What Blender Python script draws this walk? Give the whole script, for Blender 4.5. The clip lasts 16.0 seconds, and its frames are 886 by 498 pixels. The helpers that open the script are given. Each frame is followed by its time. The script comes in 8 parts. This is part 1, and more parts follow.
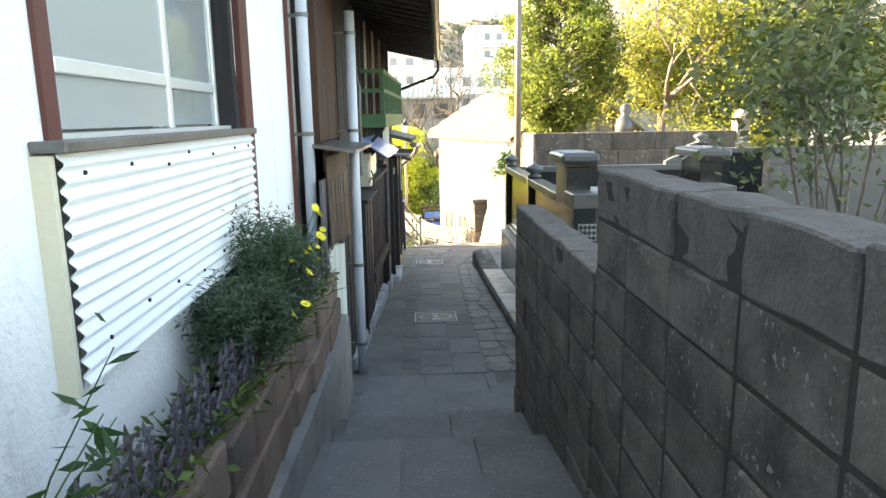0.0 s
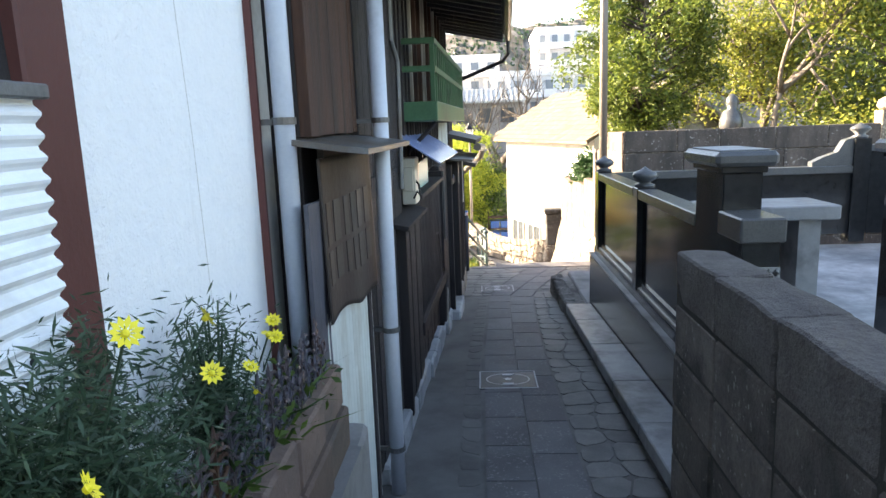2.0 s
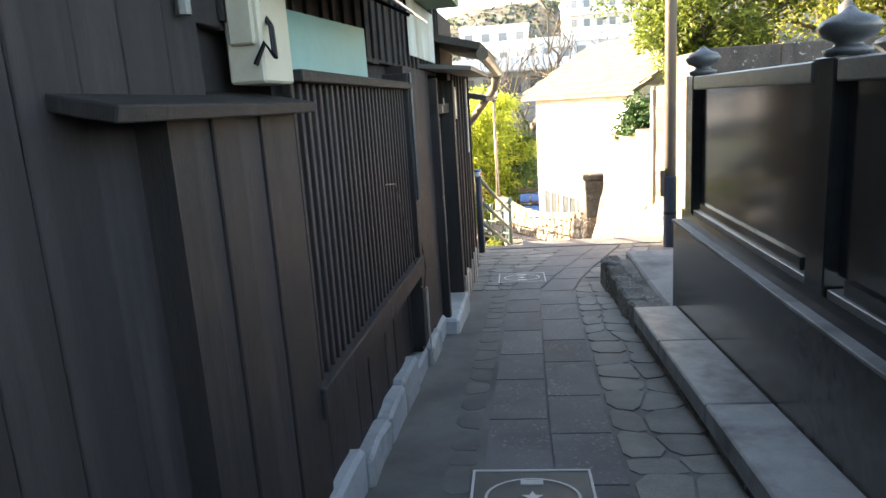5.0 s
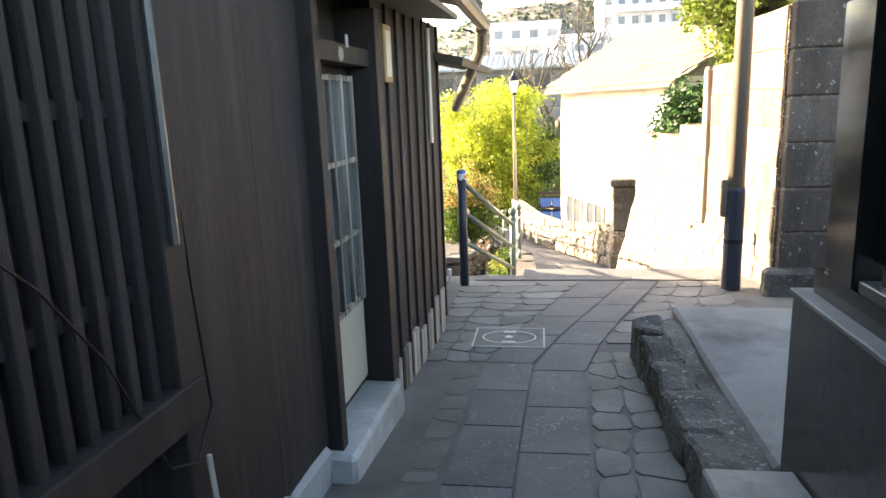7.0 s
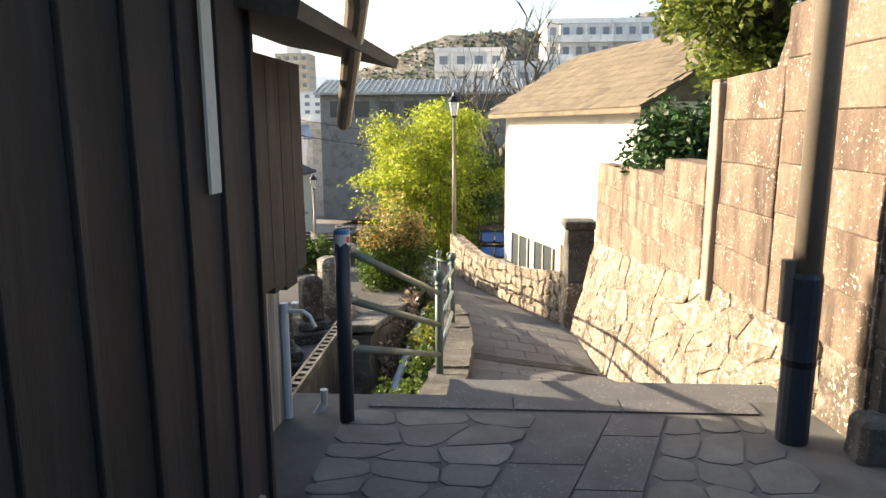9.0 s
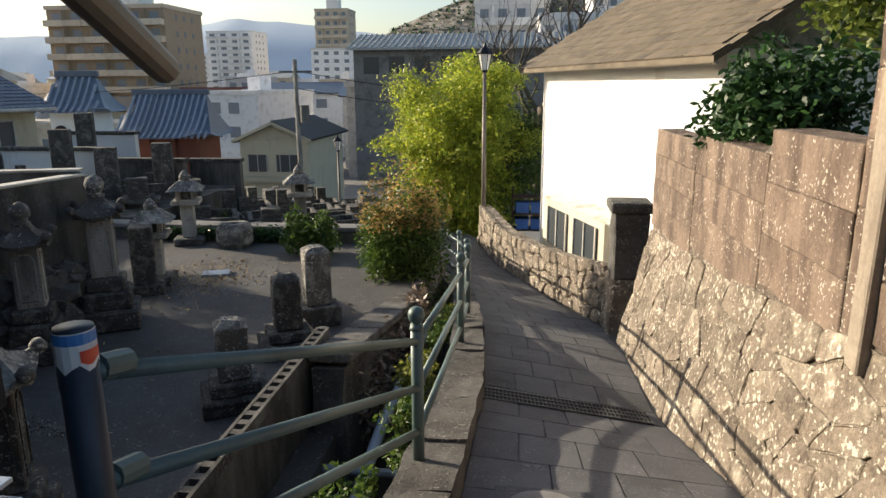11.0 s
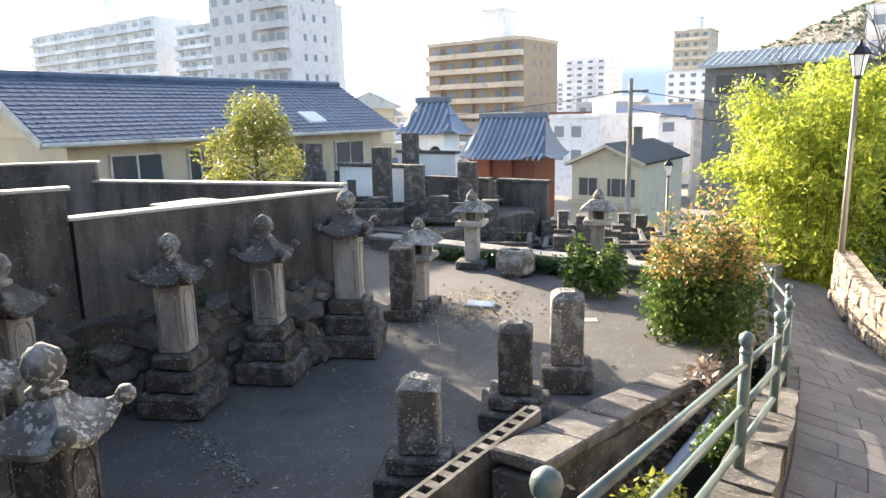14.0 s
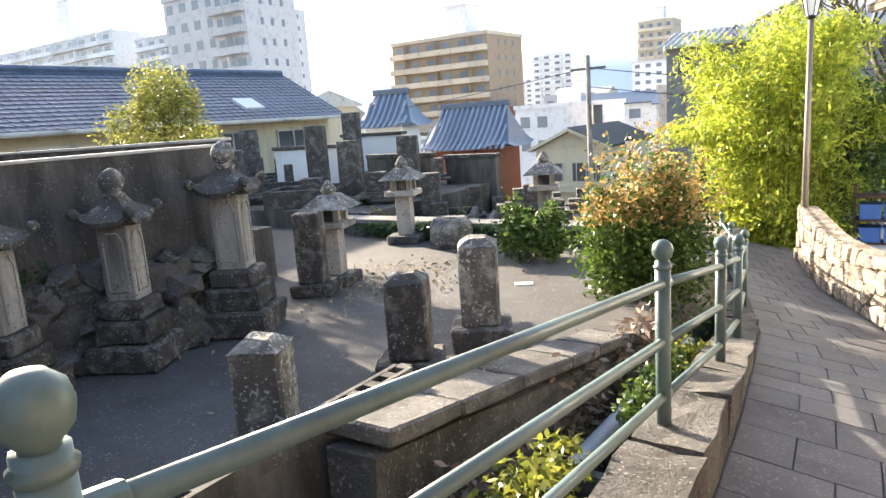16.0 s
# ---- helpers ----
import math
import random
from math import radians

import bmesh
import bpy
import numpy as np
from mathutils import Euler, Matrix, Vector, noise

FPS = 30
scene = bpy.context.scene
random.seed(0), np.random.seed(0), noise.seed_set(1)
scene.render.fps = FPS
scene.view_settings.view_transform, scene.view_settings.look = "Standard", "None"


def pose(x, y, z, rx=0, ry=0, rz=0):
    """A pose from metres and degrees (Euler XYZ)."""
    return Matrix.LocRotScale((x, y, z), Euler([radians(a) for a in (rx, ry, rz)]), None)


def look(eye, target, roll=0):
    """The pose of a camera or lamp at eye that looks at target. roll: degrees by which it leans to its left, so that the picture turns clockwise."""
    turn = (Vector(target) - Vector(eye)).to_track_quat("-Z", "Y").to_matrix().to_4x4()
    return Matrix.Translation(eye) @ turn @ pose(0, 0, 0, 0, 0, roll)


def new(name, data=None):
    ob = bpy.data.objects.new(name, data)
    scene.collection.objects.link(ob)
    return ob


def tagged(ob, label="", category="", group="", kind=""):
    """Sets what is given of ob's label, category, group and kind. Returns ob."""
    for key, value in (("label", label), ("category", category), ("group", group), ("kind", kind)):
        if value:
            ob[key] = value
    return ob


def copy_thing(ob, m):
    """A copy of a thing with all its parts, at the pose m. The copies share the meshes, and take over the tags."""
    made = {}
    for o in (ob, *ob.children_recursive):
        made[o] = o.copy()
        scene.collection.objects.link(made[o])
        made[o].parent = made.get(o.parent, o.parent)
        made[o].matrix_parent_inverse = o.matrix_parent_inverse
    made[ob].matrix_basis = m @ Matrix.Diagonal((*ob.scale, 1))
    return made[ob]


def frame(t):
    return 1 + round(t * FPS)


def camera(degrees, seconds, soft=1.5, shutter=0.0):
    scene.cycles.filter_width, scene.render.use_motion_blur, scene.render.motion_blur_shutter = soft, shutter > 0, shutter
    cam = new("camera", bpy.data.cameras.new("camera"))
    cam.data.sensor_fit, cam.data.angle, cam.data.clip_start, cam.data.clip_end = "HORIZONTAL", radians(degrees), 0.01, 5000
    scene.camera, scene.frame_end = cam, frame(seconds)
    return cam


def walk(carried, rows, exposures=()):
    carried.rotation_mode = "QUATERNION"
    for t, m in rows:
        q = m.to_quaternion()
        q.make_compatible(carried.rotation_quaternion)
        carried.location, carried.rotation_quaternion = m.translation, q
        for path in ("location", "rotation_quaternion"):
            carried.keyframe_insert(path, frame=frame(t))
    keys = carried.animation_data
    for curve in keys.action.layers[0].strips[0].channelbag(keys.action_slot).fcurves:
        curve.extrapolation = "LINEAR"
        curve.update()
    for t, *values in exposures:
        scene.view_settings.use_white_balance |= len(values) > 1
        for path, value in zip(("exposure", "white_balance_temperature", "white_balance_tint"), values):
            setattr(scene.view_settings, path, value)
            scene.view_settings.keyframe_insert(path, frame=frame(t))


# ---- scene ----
cam = camera(66.7, 16.0)
METRES, EYE, TILT, LEAN, TURN = 18.0, 2.58, 0.0, 0.0, -2.3
ROWS = [
    (0.0, 0.0, 0.0, 0.0, -0.17, -11.16, 0.86),
    (0.5, -0.003, 0.0343, -0.0013, -0.08, -9.32, 2.13),
    (1.0, -0.0065, 0.0681, -0.0037, 4.94, -9.14, 0.81),
    (1.5, -0.0059, 0.1023, -0.0046, 1.94, -9.93, 2.82),
    (2.0, -0.0043, 0.1296, -0.0084, 5.3, -10.5, 2.03),
    (2.5, -0.0072, 0.1609, -0.0181, 3.78, -9.89, 0.79),
    (3.0, -0.0076, 0.1974, -0.0212, 6.1, -11.91, 1.77),
    (3.5, -0.0091, 0.2327, -0.0247, 4.71, -12.58, 0.86),
    (4.0, -0.0068, 0.2606, -0.0326, 6.2, -11.95, 1.46),
    (6.5, 0.0063, 0.4363, -0.0638, 8.26, -12.57, 4.7),
    (7.0, 0.0091, 0.4766, -0.0643, 10.33, -12.14, 2.15),
    (7.5, 0.0072, 0.5178, -0.065, 8.47, -10.02, 2.54),
    (8.0, 0.0065, 0.5575, -0.0661, 6.37, -9.03, 1.93),
    (10.5, 0.0074, 0.7458, -0.0706, 6.56, -13.25, -0.96),
    (11.0, 0.012, 0.7748, -0.0699, 9.25, -13.69, 0.35),
    (11.5, 0.0174, 0.7984, -0.0688, 18.47, -13.6, 0.65),
    (12.0, 0.0195, 0.8208, -0.0692, 26.37, -13.26, 0.56),
    (12.5, 0.0229, 0.8416, -0.0694, 33.35, -12.48, -0.65),
    (13.0, 0.0228, 0.8622, -0.0706, 37.16, -12.1, -0.18),
    (13.5, 0.019, 0.8806, -0.0733, 36.08, -11.99, 0.41),
    (14.0, 0.0203, 0.8968, -0.0832, 37.96, -11.23, 1.27),
    (14.5, 0.0187, 0.9148, -0.0925, 37.61, -10.18, 1.24),
    (15.0, 0.0194, 0.9329, -0.1036, 37.14, -9.6, 0.84),
    (15.5, 0.0186, 0.953, -0.1157, 36.39, -9.82, 2.53),
    (16.0, 0.0203, 0.9737, -0.1286, 35.6, -11.14, 4.02),
]
EXPOSURES = [(0.0, 3.4, 8600, 11), (1.0, 2.9, 7700, 14), (2.5, 2.9, 7150, 15), (4.0, 3.2, 7700, 13), (6.5, 3.25, 7800, 12), (8.0, 2.65, 7700, 11), (9.3, 1.4, 7000, 10), (10.5, 0.65, 6600, 9),
             (11.5, 0.76, 6550, 10), (12.5, 1.76, 6700, 11), (13.3, 2.28, 6700, 12.5), (14.5, 2.34, 6600, 12.5), (16.0, 2.36, 6650, 12.5)]
walk(cam, [(t, pose(0, 0, EYE, TILT, LEAN, TURN) @ pose(METRES * x, METRES * y, METRES * z, 90 + pitch, roll, yaw)) for t, x, y, z, yaw, pitch, roll in ROWS], EXPOSURES)

# ---- light: a low winter sun from ahead on the left, and a clear sky ----
SUN_WAY = Vector((0.94, -0.33, -0.32)).normalized()
sun = new("sun", bpy.data.lights.new("sun", "SUN"))
sun.data.energy, sun.data.angle, sun.data.color = 5.0, radians(0.6), (1.0, 0.86, 0.66)
sun.matrix_world = look((0, 0, 40), Vector((0, 0, 40)) + SUN_WAY)
world = bpy.data.worlds.new("sky")
scene.world = world
world.use_nodes = True
wn = world.node_tree
sky = wn.nodes.new("ShaderNodeTexSky")
sky.sky_type, sky.sun_disc = "NISHITA", False
sky.sun_elevation = math.asin(-SUN_WAY.z)
sky.sun_rotation = math.atan2(-SUN_WAY.x, -SUN_WAY.y)
sky.air_density, sky.dust_density, sky.ozone_density = 1.0, 2.0, 1.0
wn.links.new(sky.outputs[0], wn.nodes["Background"].inputs[0])
wn.nodes["Background"].inputs[1].default_value = 0.12


# ---- materials ----
def rgb(c):
    return (c[0], c[1], c[2], 1.0)


def surface(name, a, b, rough=0.8, metal=0.0, scale=8.0, fine=60.0, stain=None, amount=0.45, stain_scale=1.3, bump=0.25,
            stretch=(1, 1, 1), vary=0.12, spec=0.4, island=False, drip=False, depth=0.02, speck=None, speck_scale=30.0, speck_amount=0.4):
    """Two tones mixed by broad and fine noise, an optional stain layer, relief, and a shift of brightness from piece to piece."""
    m = bpy.data.materials.new(name)
    m.use_nodes = True
    nt = m.node_tree
    n, k = nt.nodes, nt.links.new
    bsdf = n["Principled BSDF"]
    tc = n.new("ShaderNodeTexCoord")
    info = n.new("ShaderNodeObjectInfo")
    mp = n.new("ShaderNodeMapping")
    mp.inputs["Scale"].default_value = stretch
    add = n.new("ShaderNodeVectorMath")
    add.operation = "MULTIPLY_ADD"
    k(info.outputs["Random"], add.inputs[0])
    add.inputs[1].default_value = (37.0, 19.0, 53.0)
    k(tc.outputs["Object"], add.inputs[2])
    k(add.outputs[0], mp.inputs["Vector"])

    def cloud(size, detail, rough_=0.6, vec=mp.outputs[0]):
        t = n.new("ShaderNodeTexNoise")
        t.inputs["Scale"].default_value, t.inputs["Detail"].default_value, t.inputs["Roughness"].default_value = size, detail, rough_
        k(vec, t.inputs["Vector"])
        return t.outputs["Fac"]

    def ramp(fac, lo, hi):
        r = n.new("ShaderNodeMapRange")
        r.inputs["From Min"].default_value, r.inputs["From Max"].default_value = lo, hi
        k(fac, r.inputs["Value"])
        return r.outputs[0]

    def mix(fac, x, y):
        q = n.new("ShaderNodeMix")
        q.data_type = "RGBA"
        k(fac, q.inputs["Factor"])
        for sock, v in ((q.inputs[6], x), (q.inputs[7], y)):
            if isinstance(v, tuple):
                sock.default_value = rgb(v)
            else:
                k(v, sock)
        return q.outputs[2]

    broad, grain = cloud(scale, 5), cloud(fine, 4, 0.7)
    both = n.new("ShaderNodeMath")
    both.operation = "MULTIPLY_ADD"
    k(grain, both.inputs[0])
    both.inputs[1].default_value = 0.5
    half = n.new("ShaderNodeMath")
    half.operation = "MULTIPLY"
    half.inputs[1].default_value = 0.5
    k(broad, half.inputs[0])
    k(half.outputs[0], both.inputs[2])
    colour = mix(ramp(both.outputs[0], 0.32, 0.68), a, b)
    if stain:
        vec = mp.outputs[0]
        if drip:
            m2 = n.new("ShaderNodeMapping")
            m2.inputs["Scale"].default_value = (1.5, 1.5, 0.35)
            k(add.outputs[0], m2.inputs["Vector"])
            vec = m2.outputs[0]
        colour = mix(ramp(cloud(stain_scale, 6, 0.65, vec), 0.62 - amount * 0.4, 0.78 - amount * 0.25), colour, stain)
    if speck:
        patch = ramp(cloud(speck_scale * 0.12, 3), 0.35, 0.65)
        dots = cloud(speck_scale, 3, 0.55)
        lift = n.new("ShaderNodeMath")
        lift.operation = "MULTIPLY_ADD"
        k(patch, lift.inputs[0])
        lift.inputs[1].default_value = 0.12
        k(dots, lift.inputs[2])
        colour = mix(ramp(lift.outputs[0], 0.74 - speck_amount * 0.25, 0.78 - speck_amount * 0.25), colour, speck)
    hs = n.new("ShaderNodeHueSaturation")
    val = n.new("ShaderNodeMapRange")
    val.inputs["To Min"].default_value, val.inputs["To Max"].default_value = 1 - vary, 1 + vary
    if island:
        geo = n.new("ShaderNodeNewGeometry")
        k(geo.outputs["Random Per Island"], val.inputs["Value"])
    else:
        k(info.outputs["Random"], val.inputs["Value"])
    k(val.outputs[0], hs.inputs["Value"])
    k(colour, hs.inputs["Color"])
    k(hs.outputs[0], bsdf.inputs["Base Color"])
    rr = n.new("ShaderNodeMapRange")
    rr.inputs["To Min"].default_value, rr.inputs["To Max"].default_value = max(0.03, rough - 0.12), min(1.0, rough + 0.1)
    k(grain, rr.inputs["Value"])
    k(rr.outputs[0], bsdf.inputs["Roughness"])
    bsdf.inputs["Metallic"].default_value = metal
    bsdf.inputs["Specular IOR Level"].default_value = spec
    if bump:
        bp = n.new("ShaderNodeBump")
        bp.inputs["Strength"].default_value, bp.inputs["Distance"].default_value = bump, depth
        k(both.outputs[0], bp.inputs["Height"])
        k(bp.outputs[0], bsdf.inputs["Normal"])
    return m


def leafy(name, a, b, vary=0.35, glow=0.35):
    """Foliage: each leaf has a tone of its own, and some light passes through."""
    m = bpy.data.materials.new(name)
    m.use_nodes = True
    nt = m.node_tree
    n, k = nt.nodes, nt.links.new
    bsdf = n["Principled BSDF"]
    geo = n.new("ShaderNodeNewGeometry")
    q = n.new("ShaderNodeMix")
    q.data_type = "RGBA"
    q.inputs[6].default_value, q.inputs[7].default_value = rgb(a), rgb(b)
    k(geo.outputs["Random Per Island"], q.inputs["Factor"])
    k(q.outputs[2], bsdf.inputs["Base Color"])
    bsdf.inputs["Roughness"].default_value = 0.45
    bsdf.inputs["Specular IOR Level"].default_value = 0.35
    tr = n.new("ShaderNodeBsdfTranslucent")
    k(q.outputs[2], tr.inputs["Color"])
    ms = n.new("ShaderNodeMixShader")
    ms.inputs[0].default_value = glow
    k(bsdf.outputs[0], ms.inputs[1])
    k(tr.outputs[0], ms.inputs[2])
    k(ms.outputs[0], n["Material Output"].inputs[0])
    return m


def glassy(name, tint=(0.8, 0.88, 0.9), rough=0.03, clear=0.6):
    m = bpy.data.materials.new(name)
    m.use_nodes = True
    nt = m.node_tree
    n, k = nt.nodes, nt.links.new
    bsdf = n["Principled BSDF"]
    bsdf.inputs["Base Color"].default_value = rgb(tint)
    bsdf.inputs["Roughness"].default_value = rough
    bsdf.inputs["Transmission Weight"].default_value = clear
    bsdf.inputs["IOR"].default_value = 1.45
    return m


M = {
    "plaster": surface("plaster", (0.83, 0.84, 0.855), (0.89, 0.895, 0.9), 0.85, scale=16, fine=38, stain=(0.6, 0.59, 0.56), amount=0.03, drip=True, bump=0.7, depth=0.03),
    "cream_plaster": surface("cream_plaster", (0.58, 0.54, 0.42), (0.66, 0.62, 0.5), 0.85, scale=2, fine=40, stain=(0.35, 0.32, 0.26), amount=0.2, drip=True),
    "white_sheet": surface("white_sheet", (0.76, 0.79, 0.82), (0.84, 0.86, 0.88), 0.45, scale=3, fine=30, stain=(0.5, 0.49, 0.46), amount=0.08, bump=0.05),
    "cream_sheet": surface("cream_sheet", (0.5, 0.53, 0.5), (0.6, 0.62, 0.58), 0.6, scale=3, fine=30, stain=(0.3, 0.24, 0.16), amount=0.3, drip=True, bump=0.08),
    "alu": surface("aluminium", (0.66, 0.7, 0.75), (0.74, 0.78, 0.82), 0.4, 0.5, scale=5, fine=80, bump=0.04),
    "glass": glassy("window_glass", (0.75, 0.82, 0.85), 0.04, 0.75),
    "frosted": glassy("frosted_glass", (0.46, 0.51, 0.53), 0.35, 0.35),
    "door_glass": glassy("old_door_glass", (0.12, 0.15, 0.165), 0.18, 0.25),
    "dark_glass": glassy("dark_glass", (0.06, 0.07, 0.08), 0.05, 0.0),
    # dark glass lightened in colour to stand for haze over distant windows
    "haze_glass": glassy("haze_lightened_glass", (0.2, 0.23, 0.27), 0.12, 0.0),
    "curtain": surface("curtain", (0.2, 0.22, 0.23), (0.32, 0.34, 0.35), 0.9, scale=2, fine=12, stretch=(1, 8, 0.3), bump=0.5, depth=0.05),
    "brown_paint": surface("brown_paint", (0.085, 0.028, 0.025), (0.12, 0.04, 0.035), 0.6, scale=4, fine=50, bump=0.15),
    "pvc": surface("pvc", (0.42, 0.46, 0.53), (0.5, 0.54, 0.61), 0.35, scale=4, fine=60, stain=(0.3, 0.32, 0.35), amount=0.2, bump=0.03),
    "zinc": surface("zinc", (0.1, 0.105, 0.11), (0.19, 0.195, 0.2), 0.5, 0.6, scale=6, fine=60, stain=(0.12, 0.08, 0.05), amount=0.3),
    "wood": surface("dark_wood", (0.01, 0.009, 0.0105), (0.033, 0.028, 0.031), 0.72, scale=3, fine=35, stretch=(9, 9, 0.5), stain=(0.046, 0.04, 0.043), amount=0.25, stain_scale=1.0, vary=0.3, bump=0.6),
    "wood_brown": surface("brown_wood", (0.04, 0.018, 0.012), (0.09, 0.045, 0.03), 0.8, scale=3, fine=35, stretch=(9, 9, 0.5), stain=(0.02, 0.016, 0.015), amount=0.4, vary=0.3, bump=0.6),
    "wood_pale": surface("weathered_wood", (0.3, 0.28, 0.25), (0.5, 0.47, 0.42), 0.85, scale=3, fine=30, stretch=(9, 9, 0.5), stain=(0.05, 0.04, 0.035), amount=0.5, vary=0.25, bump=0.6),
    "rust_sheet": surface("brown_film", (0.034, 0.024, 0.021), (0.05, 0.037, 0.033), 0.6, 0.0, scale=2, fine=24, stain=(0.02, 0.0145, 0.013), amount=0.4, drip=True, bump=0.25),
    "film_pane": surface("film_over_pane", (0.036, 0.031, 0.028), (0.055, 0.048, 0.044), 0.55, 0.0, scale=5, fine=24, stain=(0.028, 0.021, 0.019), amount=0.5, drip=True, bump=0.15),
    "grey_sheet": surface("grey_sheet", (0.07, 0.07, 0.085), (0.11, 0.11, 0.13), 0.6, 0.1, scale=2, fine=40, stain=(0.05, 0.04, 0.04), amount=0.3),
    "roof_dark": surface("dark_roof", (0.03, 0.028, 0.027), (0.07, 0.065, 0.06), 0.7, scale=5, fine=40, bump=0.4),
    "green_paint": surface("green_paint", (0.035, 0.1, 0.05), (0.06, 0.16, 0.08), 0.5, scale=4, fine=40, stain=(0.03, 0.04, 0.03), amount=0.25),
    "blue_sheet": surface("blue_sheet", (0.14, 0.2, 0.4), (0.2, 0.28, 0.5), 0.25, scale=2, fine=20, bump=0.1),
    "teal_sheet": surface("teal_sheet", (0.12, 0.32, 0.34), (0.2, 0.42, 0.42), 0.4, scale=2, fine=20, bump=0.1),
    "beige_box": surface("beige_box", (0.42, 0.4, 0.33), (0.5, 0.48, 0.4), 0.5, scale=4, fine=40, bump=0.04),
    "black_metal": surface("black_metal", (0.015, 0.015, 0.018), (0.03, 0.03, 0.035), 0.45, 0.6, scale=6, fine=60),
    "chain": surface("wrought_iron", (0.05, 0.047, 0.058), (0.13, 0.125, 0.15), 0.38, 0.3, scale=20, fine=90, stain=(0.1, 0.05, 0.03), amount=0.3),
    "brick": surface("brown_stone", (0.13, 0.085, 0.065), (0.2, 0.14, 0.11), 0.9, scale=6, fine=50, stain=(0.07, 0.06, 0.05), amount=0.35, vary=0.22, bump=0.5),
    "concrete": surface("concrete", (0.17, 0.165, 0.16), (0.25, 0.245, 0.24), 0.9, scale=3, fine=50, stain=(0.09, 0.09, 0.09), amount=0.35, bump=0.3),
    "concrete_pale": surface("pale_concrete", (0.3, 0.32, 0.34), (0.42, 0.44, 0.45), 0.85, scale=4, fine=40, stain=(0.16, 0.17, 0.17), amount=0.4, bump=0.4),
    "concrete_wall": surface("stained_concrete", (0.12, 0.116, 0.11), (0.21, 0.2, 0.19), 0.9, scale=2, fine=35, stain=(0.05, 0.048, 0.045), amount=0.8, stain_scale=1.6, drip=True, bump=0.5, speck=(0.17, 0.165, 0.155), speck_scale=40, speck_amount=0.2),
    "coping": surface("pale_coping", (0.4, 0.39, 0.36), (0.52, 0.5, 0.46), 0.85, scale=4, fine=40, stain=(0.2, 0.2, 0.18), amount=0.3),
    "block": surface("wall_block", (0.078, 0.066, 0.061), (0.16, 0.139, 0.129), 0.92, scale=5, fine=55, stain=(0.04, 0.036, 0.035), amount=0.5, stain_scale=3.2, vary=0.2, bump=0.8, speck=(0.2, 0.19, 0.18), speck_scale=48, speck_amount=0.12),
    "block_top": surface("block_coping", (0.07, 0.061, 0.058), (0.16, 0.144, 0.137), 0.95, scale=10, fine=70, stain=(0.06, 0.055, 0.053), amount=0.1, stain_scale=6, bump=0.9, depth=0.03),
    "slab": surface("paving_slab", (0.105, 0.105, 0.112), (0.145, 0.145, 0.152), 0.8, scale=3, fine=90, stain=(0.08, 0.08, 0.085), amount=0.35, vary=0.14, bump=0.3, speck=(0.2, 0.2, 0.205), speck_scale=45, speck_amount=0.26),
    "crazy": surface("crazy_stone", (0.12, 0.12, 0.117), (0.21, 0.21, 0.2), 0.75, scale=6, fine=60, stain=(0.1, 0.1, 0.1), amount=0.4, vary=0.16, bump=0.35),
    "ground": surface("ground_concrete", (0.1, 0.1, 0.1), (0.145, 0.143, 0.14), 0.85, scale=2, fine=60, stain=(0.07, 0.07, 0.068), amount=0.45, bump=0.35),
    "earth": surface("earth", (0.06, 0.05, 0.04), (0.12, 0.1, 0.08), 0.95, scale=1, fine=20, stain=(0.05, 0.06, 0.03), amount=0.4, bump=0.5),
    "town": surface("town_ground", (0.14, 0.14, 0.14), (0.22, 0.21, 0.2), 0.95, scale=0.05, fine=0.6, stain=(0.08, 0.09, 0.06), amount=0.3, stain_scale=0.03, bump=0),
    "granite": surface("black_granite", (0.012, 0.013, 0.014), (0.03, 0.032, 0.034), 0.1, scale=12, fine=220, bump=0.0, spec=0.55, vary=0.1),
    "granite_face": surface("dark_grey_granite", (0.045, 0.047, 0.05), (0.085, 0.088, 0.092), 0.2, scale=12, fine=220, bump=0.0, spec=0.6, vary=0.1),
    "granite_mid": surface("grey_granite", (0.06, 0.065, 0.07), (0.1, 0.105, 0.11), 0.3, scale=10, fine=220, bump=0.02, spec=0.5),
    "granite_pale": surface("pale_granite", (0.2, 0.208, 0.216), (0.33, 0.34, 0.35), 0.5, scale=9, fine=180, stain=(0.1, 0.1, 0.108), amount=0.42, stain_scale=2.5, bump=0.05),
    "marble": surface("marble_floor", (0.2, 0.215, 0.235), (0.62, 0.64, 0.66), 0.35, scale=3, fine=8, stain=(0.13, 0.14, 0.16), amount=0.4, bump=0.02),
    "rough_stone": surface("rough_stone", (0.1, 0.095, 0.09), (0.2, 0.195, 0.185), 0.95, scale=7, fine=40, stain=(0.05, 0.048, 0.045), amount=0.5, bump=1.0, depth=0.05, speck=(0.26, 0.25, 0.23), speck_scale=34, speck_amount=0.24),
    "tuff": surface("brown_tuff", (0.1, 0.07, 0.054), (0.28, 0.21, 0.163), 0.92, scale=2.4, fine=30, stain=(0.07, 0.049, 0.039), amount=0.5, stain_scale=2.2, vary=0.12, bump=0.9, drip=True, speck=(0.5, 0.45, 0.38), speck_scale=38, speck_amount=0.19),
    "tuff_pale": surface("pale_tuff", (0.07, 0.052, 0.04), (0.33, 0.275, 0.216), 0.92, scale=4, fine=25, stain=(0.44, 0.39, 0.31), amount=0.22, stain_scale=3.0, vary=0.2, bump=1.0, depth=0.06, speck=(0.58, 0.53, 0.44), speck_scale=24, speck_amount=0.36),
